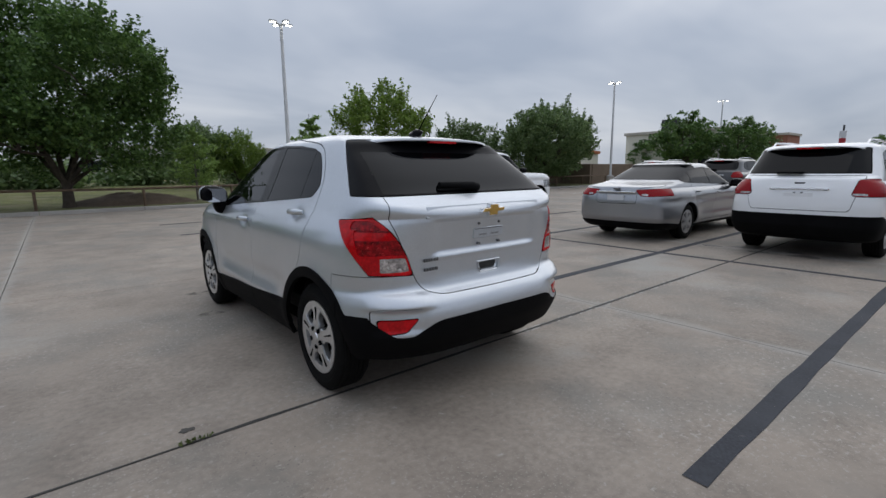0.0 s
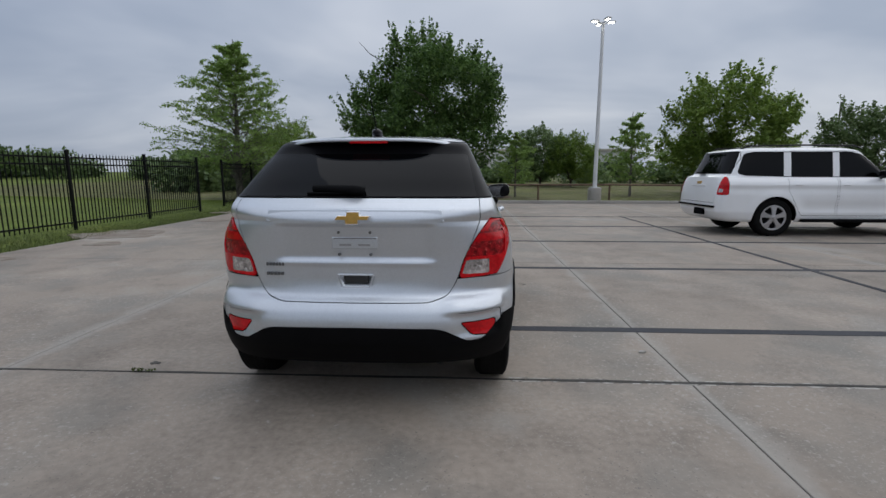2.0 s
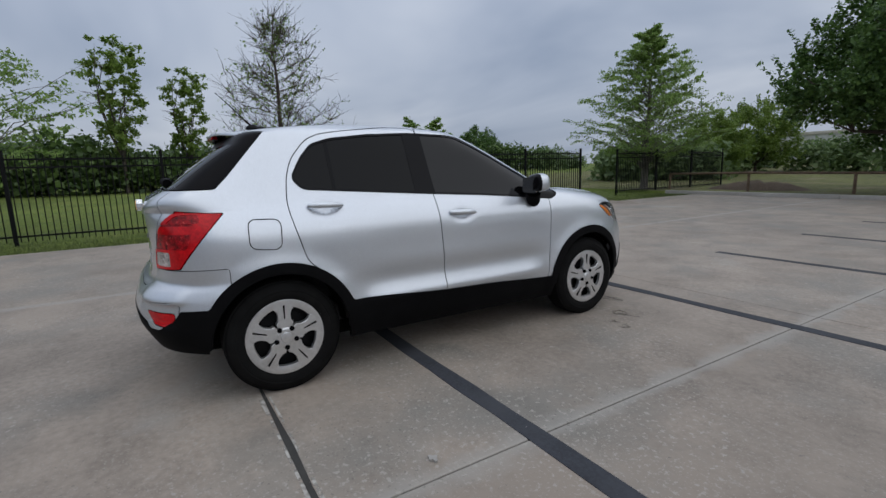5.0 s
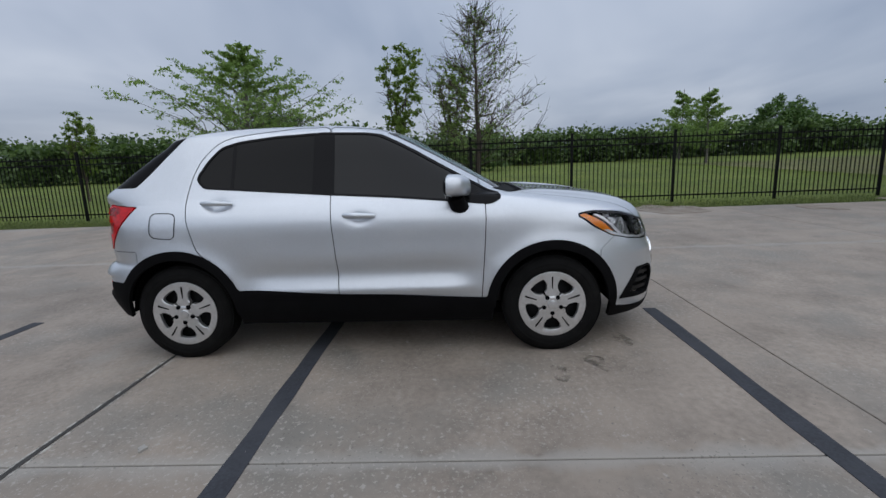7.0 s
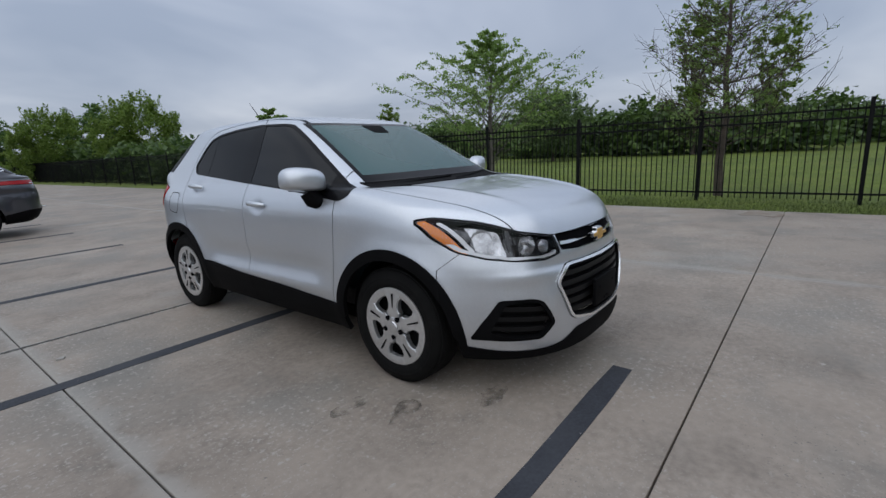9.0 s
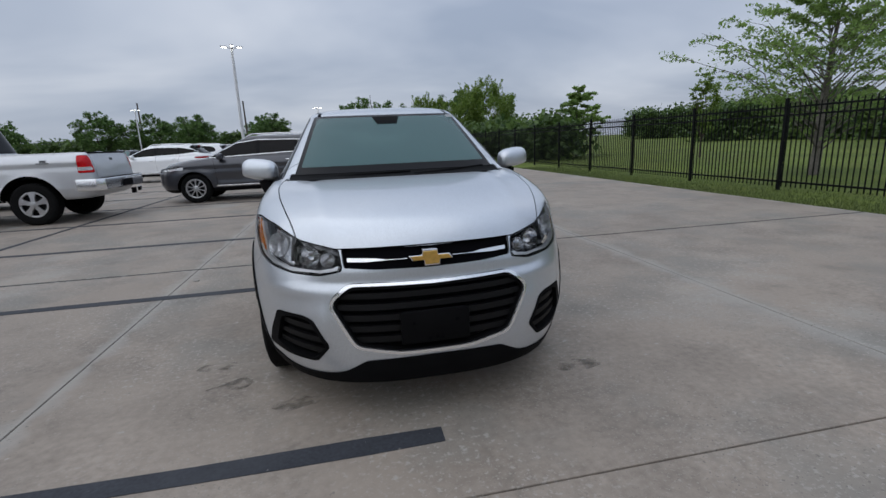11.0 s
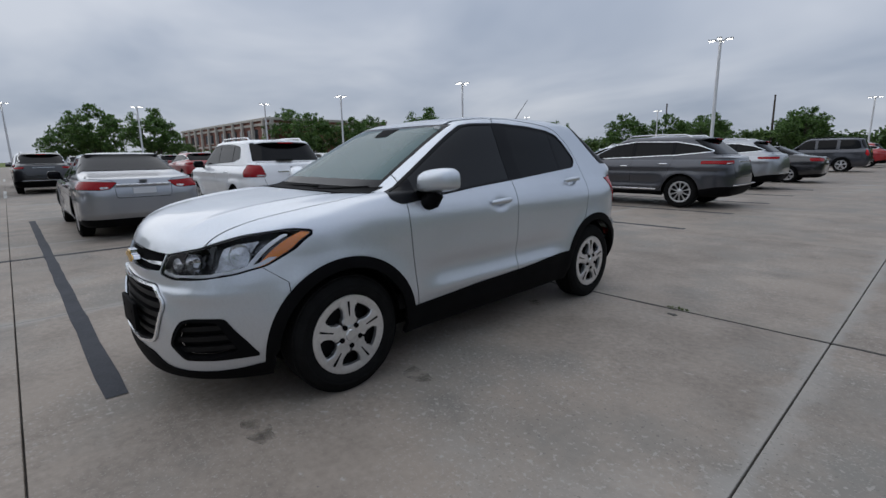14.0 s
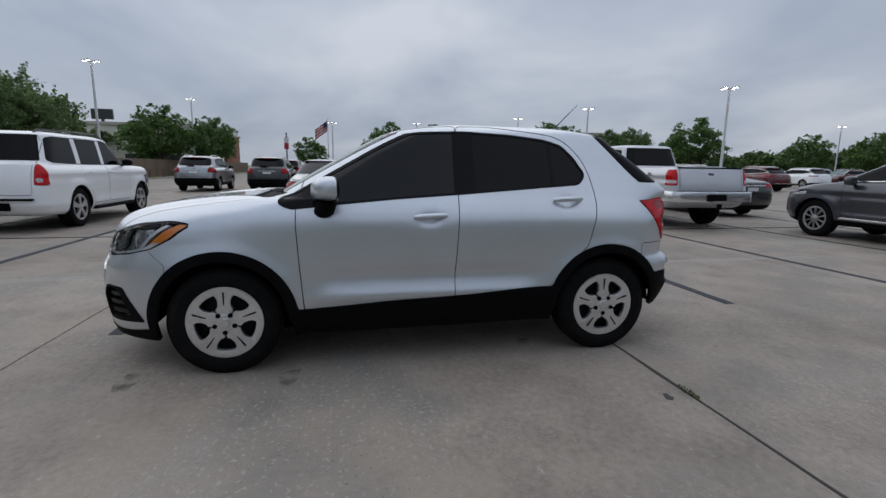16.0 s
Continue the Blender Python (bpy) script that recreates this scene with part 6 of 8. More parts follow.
    ring, body = score(body, lambda p: p[:, 0] - hood_w + 0.12 * np.clip(p[:, 1] - s["cowl_y"], 0, 2), 0.004, meet(only(s["nose"] + 0.02, zc + 0.01, 2), only(s["cowl_y"], None, 1)))
    gaps.append(ring)
    for ring in gaps:
        panel("shut_line", ring, M["gap"], car, "both", -0.006, 0.0, "", fine)
    panel("body", body, paint_mat, car, "both", 0.0, 0.012)
    # underneath and cabin
    part("underbody", box_bm(-W * 0.72, W * 0.72, R + 0.45, F - 0.45, s["sill"] - 0.04, s["sill"] + 0.1), M["well"], car)
    part("cabin", box_bm(-W * 0.66, W * 0.66, max(R + 0.4, s["glass_y"] + 0.25), s["cowl_y"] - 0.25, s["sill"] + 0.05, s["belt"] - 0.06), M["seat"], car)
    part("dashboard", box_bm(-W * 0.66, W * 0.66, s["cowl_y"] - 0.35, s["cowl_y"] - 0.05, s["belt"] - 0.25, s["cowl"] - 0.03, 0.04), M["dash"], car)
    for sx in (0.38, -0.38):
        for sy in (s["seats"] if fine else s["seats"][:1]):
            st = new("seat")
            st.parent = car
            part("backrest", box_bm(sx - 0.24, sx + 0.24, sy - 0.1, sy + 0.1, s["sill"] + 0.3, s["belt"] + 0.10, 0.05), M["seat"], st)
            part("head_rest", box_bm(sx - 0.12, sx + 0.12, sy - 0.06, sy + 0.05, s["belt"] + 0.12, s["belt"] + 0.28, 0.03), M["seat"], st)
    for y in (wb, -wb):
        part("inner_well", box_bm(-W * 0.58, W * 0.58, y - wr * 1.2, y + wr * 1.2, s["sill"], wr * 2.1, 0.02, 1), M["well"], car)
        for sd in (1, -1):
            wheel("wheel", car, (sd * (W - s["tyre"] / 2 - 0.03), y, wr), sd, wr, s["tyre"], s["rim"], s["style"], fine)
            b = lathe_bm([(wr * (s.get("arch", 1.13) + 0.02), 0.0), (wr * (s.get("arch", 1.13) + 0.02), 0.28)], 28, "x")
            bmesh.ops.transform(b, matrix=Matrix.Translation((W - 0.33 if sd > 0 else -W + 0.05, y, wr)), verts=b.verts)
            bmesh.ops.delete(b, geom=[v for v in b.verts if v.co.z < s["sill"] + 0.03], context="VERTS")
            part("wheel_well", b, M["well"], car)
    for sd in (1, -1):
        mir = new("door_mirror")
        mir.parent = car
        my, mz = s["mirror"]
        b = bmesh.new()
        bmesh.ops.create_icosphere(b, subdivisions=3 if fine else 2, radius=1.0)
        for v in b.verts:
            q = [math.copysign(abs(k2) ** 0.6, k2) for k2 in v.co.normalized()]
            v.co = Vector((sd * (W + 0.06 + 0.11 * q[0]), my + 0.08 * q[1], mz + 0.085 * q[2]))
        bmesh.ops.recalc_face_normals(b, faces=b.faces)
        part("mirror_shell", b, M["gloss_black"] if s.get("black_mirror") else paint_mat, mir, smooth=True)
        part("mirror_foot", tube_bm([(sd * (W - 0.16), my + 0.04, mz - 0.1), (sd * (W + 0.02), my, mz - 0.04)], 0.03, 8), M["plastic"], mir)
        for hy, hz in s["handles"]:
            xs = W - 0.012 if hz < s["belt"] - 0.12 else W - 0.03
            hm = M["chrome"] if s.get("chrome_handles") else M["plastic"] if s.get("black_handles") else paint_mat
            part("door_handle", tube_bm([(sd * xs, hy + 0.10, hz), (sd * (xs + 0.03), hy + 0.05, hz), (sd * (xs + 0.03), hy - 0.05, hz), (sd * xs, hy - 0.10, hz)], [0.012, 0.016, 0.016, 0.012], 8), hm, car, smooth=True)
        if s.get("rails"):
            y0, y1 = s["rails"]
            x = W * 0.62
            part("roof_rail", tube_bm([(sd * x, y0, zr - 0.05), (sd * x, y0 - 0.14, zr + 0.022), (sd * x, (y0 + y1) / 2, zr + 0.034), (sd * x, y1 + 0.14, zr + 0.014), (sd * x, y1, zr - 0.06)], 0.017, 8), M[s.get("rail_mat", "gloss_black")], car, smooth=True)
        if s.get("step"):
            part("side_step", box_bm(sd * (W - 0.06) - 0.09, sd * (W - 0.06) + 0.09, -wb + 0.55, wb - 0.55, s["sill"] - 0.05, s["sill"] + 0.02, 0.02), M["plastic"], car)
        if s.get("side_strip"):
            part("side_strip", box_bm(sd * (W - 0.02) - 0.012, sd * (W - 0.02) + 0.012, -wb + 0.55, wb - 0.5, s["side_strip"], s["side_strip"] + 0.04, 0.008), M[s.get("strip_mat", "chrome")], car)
    for nm, x0, x1, dy, z0, z1, mt in s.get("rear_bits", ()):
        yy = R + dy
        if nm == "chrome_bumper":
            # the corner wraps round to the bed side
            k = -1 if x0 < 0 else 1
            b = prism_bm(rounded([(k * 0.002, yy - 0.02), (k * 0.90, yy), (k * 1.015, yy + 0.10), (k * 1.015, yy + 0.50), (k * 0.95, yy + 0.50), (k * 0.93, yy + 0.12), (k * 0.002, yy + 0.06)], 0.03), z0, z1, "z", 0.012)
            part(nm, b, M[mt], car, smooth=True)
            continue
        part(nm, box_bm(x0, x1, yy - 0.02, yy + 0.05, z0, z1, 0.006, 2), M[mt], car)
    if s.get("decals"):
        for k in (1, -1):
            for dy, z0, z1, long_ in ((-2.28, 1.215, 1.255, 0.10), (-2.33, 1.185, 1.205, 0.22), (2.10, 1.10, 1.13, 0.26)):
                part("decal", box_bm(k * 1.0 - 0.006, k * 1.0 + 0.006, dy, dy + long_, z0, z1), M["mark_grey"], car)
    if s.get("spoiler"):
        spoiler(car, W * 0.66, s["glass_top_y"] + 0.35, s["glass_top_y"] - 0.13, zr - 0.022, 0.045, M[s["spoiler"]] if s["spoiler"] != "body" else paint_mat)
        part("high_brake_lamp", box_bm(-0.16, 0.16, s["glass_top_y"] - 0.128, s["glass_top_y"] - 0.08, zr - 0.105, zr - 0.082, 0.005), M["lens_red"], car)
    return car


BOXY = ((0.0, 0.04), (0.25, 0.07), (0.5, 0.14), (0.75, 0.32), (0.92, 0.66), (1.0, 1.0))
FULL_SUV = dict(hood=BOXY, half=1.0, front=2.46, rear=-2.66, base=2.946, wheel=0.40, tyre=0.27, rim=0.265, style="five", sill=0.36, nose=1.12, cowl=1.25, roof=1.90, belt=1.22, cowl_y=1.0, top_y=0.36,
                deck=1.26, deck_end=1.30, glass_y=-2.50, glass_top_y=-2.28, tumble=0.80, screen_w=0.80, rear_w=0.80,
                dlo=[(0.84, 1.27), (0.30, 1.72), (0.02, 1.775), (-1.9, 1.775), (-2.10, 1.74), (-2.24, 1.34), (-2.1, 1.30), (-1.0, 1.27)], posts=[(-0.18, -0.31), (-1.16, -1.31)], body_posts=True,
                tail=[(0.82, 1.36), (1.1, 1.36), (1.1, 0.88), (0.82, 0.88)], tail_clear=[(0.84, 1.01), (0.93, 1.01), (0.93, 0.93), (0.84, 0.93)], tail_y=-2.45, square=7.0,
                head=[(0.62, 1.0), (1.1, 1.0), (1.1, 0.78), (0.62, 0.78)], grille=[[(-0.2, 0.98), (0.55, 0.98), (0.55, 0.68), (-0.2, 0.68)], [(-0.2, 0.58), (0.6, 0.58), (0.6, 0.45), (-0.2, 0.45)]],
                doors=[[(0.82, 0.45), (0.84, 1.25), (0.28, 1.79), (-0.24, 1.81), (-0.24, 0.45)], [(-0.2, 0.45), (-0.2, 1.80), (-1.2, 1.80), (-1.24, 1.0), (-0.95, 0.45)]],
                hatch=[(-0.2, 0.70), (0.78, 0.70), (0.78, 1.80), (-0.2, 1.80)], mirror=(0.62, 1.32), handles=[(-0.06, 1.10), (-1.04, 1.10)], seats=(0.15, -0.9), rails=(0.4, -2.1), step=True, chrome_handles=False,
                side_strip=0.74, strip_mat="white", black_mirror=True,
                rear_bits=[("rear_step_pad", -0.80, 0.80, -0.02, 0.60, 0.64, "plastic"), ("badge", -0.09, 0.09, 0.06, 1.10, 1.16, "gold"), ("hitch_cover", 0.05, 0.42, -0.03, 0.42, 0.56, "gap"), ("plate_place", -0.17, 0.17, 0.055, 0.86, 1.02, "plate_white"), ("tailgate_bar", -0.3, 0.3, 0.05, 1.04, 1.08, "white"), ("rear_wiper", -0.3, 0.02, 0.13, 1.335, 1.365, "plastic")])
MID_SUV = dict(lamp_mat="lens_deep", half=0.94, front=2.28, rear=-2.38, base=2.70, wheel=0.365, tyre=0.235, rim=0.235, style="twin", sill=0.33, nose=0.98, cowl=1.14, roof=1.71, belt=1.11, cowl_y=1.10, top_y=0.35,
               deck=1.18, deck_end=1.22, glass_y=-2.20, glass_top_y=-1.88, tumble=0.76,
               dlo=[(0.92, 1.17), (0.30, 1.55), (-0.3, 1.60), (-1.15, 1.575), (-1.46, 1.52), (-1.55, 1.31), (-1.2, 1.24)], posts=[(-0.14, -0.24), (-1.05, -1.10)], black_mirror=True,
               tail=[(0.655, 1.165), (0.60, 0.955), (0.64, 0.930), (1.1, 0.925), (1.1, 1.160), (0.8, 1.172)], tail_clear=[(0.61, 0.975), (0.62, 0.945), (0.78, 0.942), (0.76, 0.972)], tail_y=-1.95, rear_w=0.79, square=4.6,
               head=[(0.45, 0.92), (0.48, 0.76), (1.1, 0.82), (1.1, 0.98)], grille=[[(-0.2, 0.90), (0.42, 0.90), (0.40, 0.76), (-0.2, 0.76)], [(-0.2, 0.56), (0.55, 0.56), (0.5, 0.42), (-0.2, 0.42)]],
               doors=[[(0.85, 0.42), (0.9, 1.14), (0.3, 1.59), (-0.19, 1.615), (-0.19, 0.42)], [(-0.19, 0.42), (-0.19, 1.615), (-1.0, 1.605), (-1.2, 1.2), (-0.92, 0.42)]],
               hatch=[(-0.2, 0.72), (0.60, 0.72), (0.72, 1.22), (-0.2, 1.22)], valance=(0.66, 0.40, 0.44), mirror=(0.72, 1.18), handles=[(0.0, 0.98), (-0.92, 1.02)], seats=(0.1, -0.85), rails=(0.15, -1.6), rail_mat="chrome", spoiler="body",
               rear_bits=[("chrome_bar", -0.36, 0.36, 0.045, 1.015, 1.045, "chrome_soft"), ("plate_shade", -0.34, 0.34, 0.062, 1.003, 1.015, "gap"), ("badge", -0.065, 0.065, 0.09, 1.085, 1.122, "gloss_black"), ("plate_place", -0.18, 0.18, 0.04, 0.83, 0.98, "white"), ("bolt", -0.06, -0.03, 0.035, 0.965, 0.98, "gap"), ("bolt", 0.03, 0.06, 0.035, 0.965, 0.98, "gap"), ("rear_wiper", -0.32, 0.02, 0.15, 1.245, 1.275, "plastic"), ("lettering_bar", 0.40, 0.54, 0.075, 0.86, 0.89, "mark_grey")])
SEDAN = dict(lamp_mat="lens_deep", half=0.91, front=2.36, rear=-2.49, base=2.775, wheel=0.333, tyre=0.215, rim=0.22, style="twin", sill=0.27, nose=0.74, cowl=0.98, roof=1.46, belt=0.96, cowl_y=1.02, top_y=0.18,
             deck=1.02, deck_end=1.10, glass_y=-1.72, glass_top_y=-1.05, tumble=0.70, screen_w=0.78, rear_w=0.80,
             dlo=[(0.82, 1.0), (0.15, 1.31), (-0.3, 1.345), (-0.9, 1.32), (-1.4, 1.17), (-1.5, 1.09), (-0.9, 1.06)], posts=[(-0.16, -0.27), (-1.05, -1.11)],
             tail=[(0.36, 0.955), (0.48, 0.845), (0.62, 0.835), (1.1, 0.86), (1.1, 0.985), (0.70, 0.975)], tail_clear=[(0.48, 0.885), (0.50, 0.85), (0.62, 0.85), (0.62, 0.885)], tail_y=-2.05, square=4.4, black_mirror=True, glass_gap=0.045, rear_glass="glass_low",
             head=[(0.45, 0.72), (0.5, 0.58), (1.1, 0.66), (1.1, 0.80)], grille=[[(-0.2, 0.66), (0.5, 0.66), (0.45, 0.52), (-0.2, 0.52)], [(-0.2, 0.48), (0.6, 0.48), (0.6, 0.30), (-0.2, 0.30)]],
             doors=[[(0.8, 0.33), (0.84, 0.98), (0.15, 1.345), (-0.21, 1.365), (-0.21, 0.33)], [(-0.21, 0.33), (-0.21, 1.365), (-0.9, 1.345), (-1.2, 1.02), (-0.95, 0.33)]],
             hatch=[(-0.2, 0.70), (0.40, 0.70), (0.42, 0.99), (0.78, 1.02), (-0.2, 1.5)], valance=(0.36, 0.26, 0.28), mirror=(0.68, 1.03), handles=[(-0.05, 0.86), (-1.0, 0.90)], seats=(0.0, -0.95),
             rear_bits=[("chrome_bar", -0.40, 0.40, 0.0, 0.90, 0.925, "chrome_soft"), ("badge", -0.055, 0.055, 0.02, 0.955, 0.99, "mark_grey"), ("plate_place", -0.17, 0.17, 0.01, 0.76, 0.86, "plate_white")])
CROSSOVER = dict(trim="chrome_soft", lamp_mat="lens_deep", half=0.955, front=2.39, rear=-2.50, base=2.825, wheel=0.375, tyre=0.235, rim=0.245, style="multi", sill=0.33, nose=0.92, cowl=1.12, roof=1.67, belt=1.08, cowl_y=1.22, top_y=0.28,
                 deck=1.16, deck_end=1.20, glass_y=-2.24, glass_top_y=-1.78, tumble=0.72,
                 dlo=[(1.02, 1.14), (0.35, 1.47), (-0.2, 1.545), (-1.2, 1.52), (-1.7, 1.43), (-2.02, 1.30), (-1.25, 1.23)], posts=[(-0.14, -0.24), (-1.12, -1.20)],
                 tail=[(0.56, 1.095), (0.62, 1.02), (0.80, 1.005), (1.1, 1.03), (1.1, 1.085)], tail_clear=[(0.64, 1.045), (0.64, 1.03), (0.80, 1.02), (0.80, 1.04)], tail_y=-1.82,
                 head=[(0.55, 0.90), (0.58, 0.80), (1.1, 0.86), (1.1, 0.95)], grille=[[(-0.2, 0.86), (0.3, 0.86), (0.18, 0.62), (-0.2, 0.62)], [(-0.2, 0.52), (0.6, 0.52), (0.6, 0.36), (-0.2, 0.36)]],
                 doors=[[(0.86, 0.42), (0.92, 1.12), (0.35, 1.53), (-0.19, 1.575), (-0.19, 0.42)], [(-0.19, 0.42), (-0.19, 1.575), (-1.0, 1.565), (-1.22, 1.2), (-0.95, 0.42)]],
                 hatch=[(-0.2, 0.72), (0.60, 0.72), (0.70, 1.20), (-0.2, 1.20)], valance=(0.52, 0.36, 0.38), mirror=(0.72, 1.16), handles=[(-0.02, 0.97), (-0.98, 1.02)], seats=(0.1, -0.85), rails=(0.1, -1.5), rail_mat="chrome", spoiler="gloss_black",
                 chrome_handles=True, side_strip=0.40, rear_bits=[("chrome_bar", -0.35, 0.35, 0.07, 1.05, 1.075, "chrome"), ("plate_place", -0.17, 0.17, 0.05, 0.80, 0.95, "gap"), ("chrome_lip", -0.70, 0.70, -0.005, 0.535, 0.56, "chrome")])
PICKUP = dict(hood=BOXY, half=1.0, front=2.85, rear=-3.05, base=3.80, wheel=0.415, tyre=0.27, rim=0.25, style="five", arch=1.34, square=11.0, sill=0.53, nose=1.20, cowl=1.36, roof=1.98, belt=1.33, cowl_y=1.45, top_y=0.95,
              deck=1.385, deck_end=1.40, glass_y=-0.95, glass_top_y=-0.78, tumble=0.78, screen_w=0.78, rear_w=0.74,
              dlo=[(1.28, 1.40), (0.85, 1.76), (0.5, 1.84), (-0.45, 1.84), (-0.62, 1.80), (-0.68, 1.40), (0.2, 1.38)], posts=[(0.36, 0.22)],  body_posts=True,
              tail=[(0.84, 1.325), (1.1, 1.325), (1.1, 0.985), (0.84, 0.985)], tail_clear=[(0.86, 1.10), (1.1, 1.10), (1.1, 1.03), (0.86, 1.03)], tail_y=-2.80,
              head=[(0.60, 1.14), (1.1, 1.14), (1.1, 0.92), (0.60, 0.92)], grille=[[(-0.2, 1.16), (0.55, 1.16), (0.5, 0.84), (-0.2, 0.84)]],
              doors=[[(1.2, 0.55), (1.26, 1.36), (0.82, 1.87), (0.29, 1.89), (0.29, 0.55)], [(0.29, 0.55), (0.29, 1.89), (-0.6, 1.88), (-0.72, 1.3), (-0.72, 0.55)], [(-0.86, 0.4), (-0.86, 1.6), (-4, 1.6), (-4, 0.4)]],
              hatch=[(-0.2, 0.82), (0.78, 0.82), (0.78, 1.36), (-0.2, 1.36)], mirror=(1.08, 1.48), handles=[(0.45, 1.20), (-0.52, 1.20)], black_handles=True, seats=(0.6, -0.3), step=True, black_mirror=True,
              rear_bits=[("chrome_bumper", -1.0, -0.30, -0.16, 0.63, 0.86, "chrome_soft"), ("chrome_bumper", 0.30, 1.0, -0.16, 0.63, 0.86, "chrome_soft"), ("bumper_step", -0.24, 0.24, -0.185, 0.66, 0.80, "plastic"), ("step_pad", -0.90, 0.90, -0.10, 0.862, 0.875, "plastic"), ("tailgate_gap", -0.80, 0.80, 0.055, 0.87, 0.90, "gap"), ("hitch", -0.05, 0.05, -0.30, 0.48, 0.60, "plastic"), ("tow_ball", -0.03, 0.03, -0.42, 0.52, 0.62, "chrome"), ("badge", -0.07, 0.07, 0.075, 1.16, 1.26, "mark_grey"), ("tailgate_groove", -0.70, 0.70, 0.068, 1.05, 1.062, "gap"), ("tailgate_cap", -0.80, 0.80, 0.10, 1.355, 1.385, "plastic")], decals=True)


def parked(ob, x, y, turn=-90, slope=0):
    """x, y: middle of the wheelbase; turn -90: nose to +x."""
    ob.matrix_basis = pose(x, y, 0, 0, 0, turn)
    return ob


# the cars that stand near
parked(make_car("full_size_suv", "white full-size SUV with black roof rails", FULL_SUV, M["white"]), 8.62, 6.88)
parked(make_car("mid_size_suv", "white SUV with black lower bumper and chrome rails", MID_SUV, M["white"]), 8.75, -1.91)
parked(make_car("sedan", "pale silver saloon with red wrap-round tail lamps", SEDAN, M["camry"]), 8.68, 0.88)
parked(make_car("crossover", "dark grey crossover with multi-spoke alloy wheels", CROSSOVER, M["grey"]), 2.72, -9.93)
parked(make_car("pickup_truck", "silver crew-cab pickup truck with chrome rear bumper", PICKUP, M["ramsilver"]), 8.27, -7.42)

# the rows behind: plainer copies in their own paints
far_kinds = {"suv": make_car("mid_size_suv", "SUV parked in a row", MID_SUV, M["black"], False), "big": make_car("full_size_suv", "large SUV parked in a row", FULL_SUV, M["white"], False),
             "sedan": make_car("sedan", "saloon parked in a row", SEDAN, M["black"], False), "cross": make_car("crossover", "crossover parked in a row", CROSSOVER, M["camry"], False)}
WORDS = {"black": "black", "white": "white", "camry": "silver", "grey": "dark grey", "red": "red", "maroon": "maroon", "blue": "blue", "ramsilver": "silver"}
KINDS = {"suv": "SUV", "big": "large SUV", "sedan": "saloon", "cross": "crossover"}
BASE_PAINT = {"suv": "black", "big": "white", "sedan": "black", "cross": "camry"}


def far_car(kind, colour, x, y, turn=-90):
    ob = copy_thing(far_kinds[kind], pose(x, y, 0, 0, 0, turn))
    old = M[BASE_PAINT[kind]]
    for o in ob.children_recursive:
        if o.type == "MESH" and o.material_slots and o.material_slots[0].material == old:
            o.material_slots[0].link = "OBJECT"
            o.material_slots[0].material = M[colour]
    tagged(ob, f"{WORDS[colour]} {KINDS[kind]} parked in a row of the lot", group="cars parked in the rows behind")
    return ob


for kind, colour, x, y in (("suv", "camry", 22.8, 7.6), ("suv", "black", 21.8, 4.15), ("cross", "black", 24.5, 1.4), ("suv", "white", 30.6, 1.4), ("cross", "red", 27.5, -5.6), ("cross", "camry", 3.3, -16.6),
                           ("sedan", "black", 2.9, -21.2), ("big", "grey", 2.9, -33.2), ("cross", "red", 2.6, -41.8), ("cross", "white", 8.9, -20.6), ("sedan", "black", 10.0, -10.8),
                           ("cross", "maroon", 25.2, -28.2), ("cross", "white", 30.0, -37.5), ("sedan", "maroon", 2.9, -47.0), ("suv", "white", 9.0, -26.0), ("cross", "grey", 9.1, -31.5), ("sedan", "camry", 8.8, -36.8),
                           ("sedan", "camry", 25.4, -1.5), ("suv", "maroon", 31.2, 4.4), ("cross", "blue", 58.0, 19.0), ("sedan", "camry", 43.0, 7.2), ("suv", "grey", 46.0, 1.2), ("cross", "black", 46.2, -2.0), ("sedan", "white", 46.0, -5.2), ("suv", "black", 46.5, -8.4), ("cross", "camry", 46.0, -11.4), ("suv", "red", 46.3, -14.6),
                           ("sedan", "white", 25.0, -13.5), ("cross", "grey", 25.3, -17.0), ("suv", "camry", 25.0, -22.2), ("sedan", "red", 31.2, -21.0), ("cross", "black", 31.0, -26.5), ("sedan", "camry", 31.4, -31.8), ("suv", "white", 46.0, -24.0), ("sedan", "maroon", 46.5, -29.5), ("cross", "white", 46.0, -35.0), ("suv", "black", 46.2, -40.5), ("sedan", "grey", 52.0, -20.0), ("cross", "camry", 52.4, -27.0)):
    far_car(kind, colour, x, y)
for kind, colour, x, y in (("suv", "black", 20.5, -46.0), ("cross", "white", 23.6, -46.3), ("sedan", "camry", 26.8, -46.0), ("cross", "maroon", 33.0, -46.2), ("suv", "camry", 36.1, -46.0),
                           ("sedan", "white", 39.2, -46.1), ("cross", "black", 45.4, -46.2), ("sedan", "red", 48.5, -46.0)):
    far_car(kind, colour, x, y, 0)
for ob in far_kinds.values():
    for o in (*ob.children_recursive, ob):
        bpy.data.objects.remove(o)


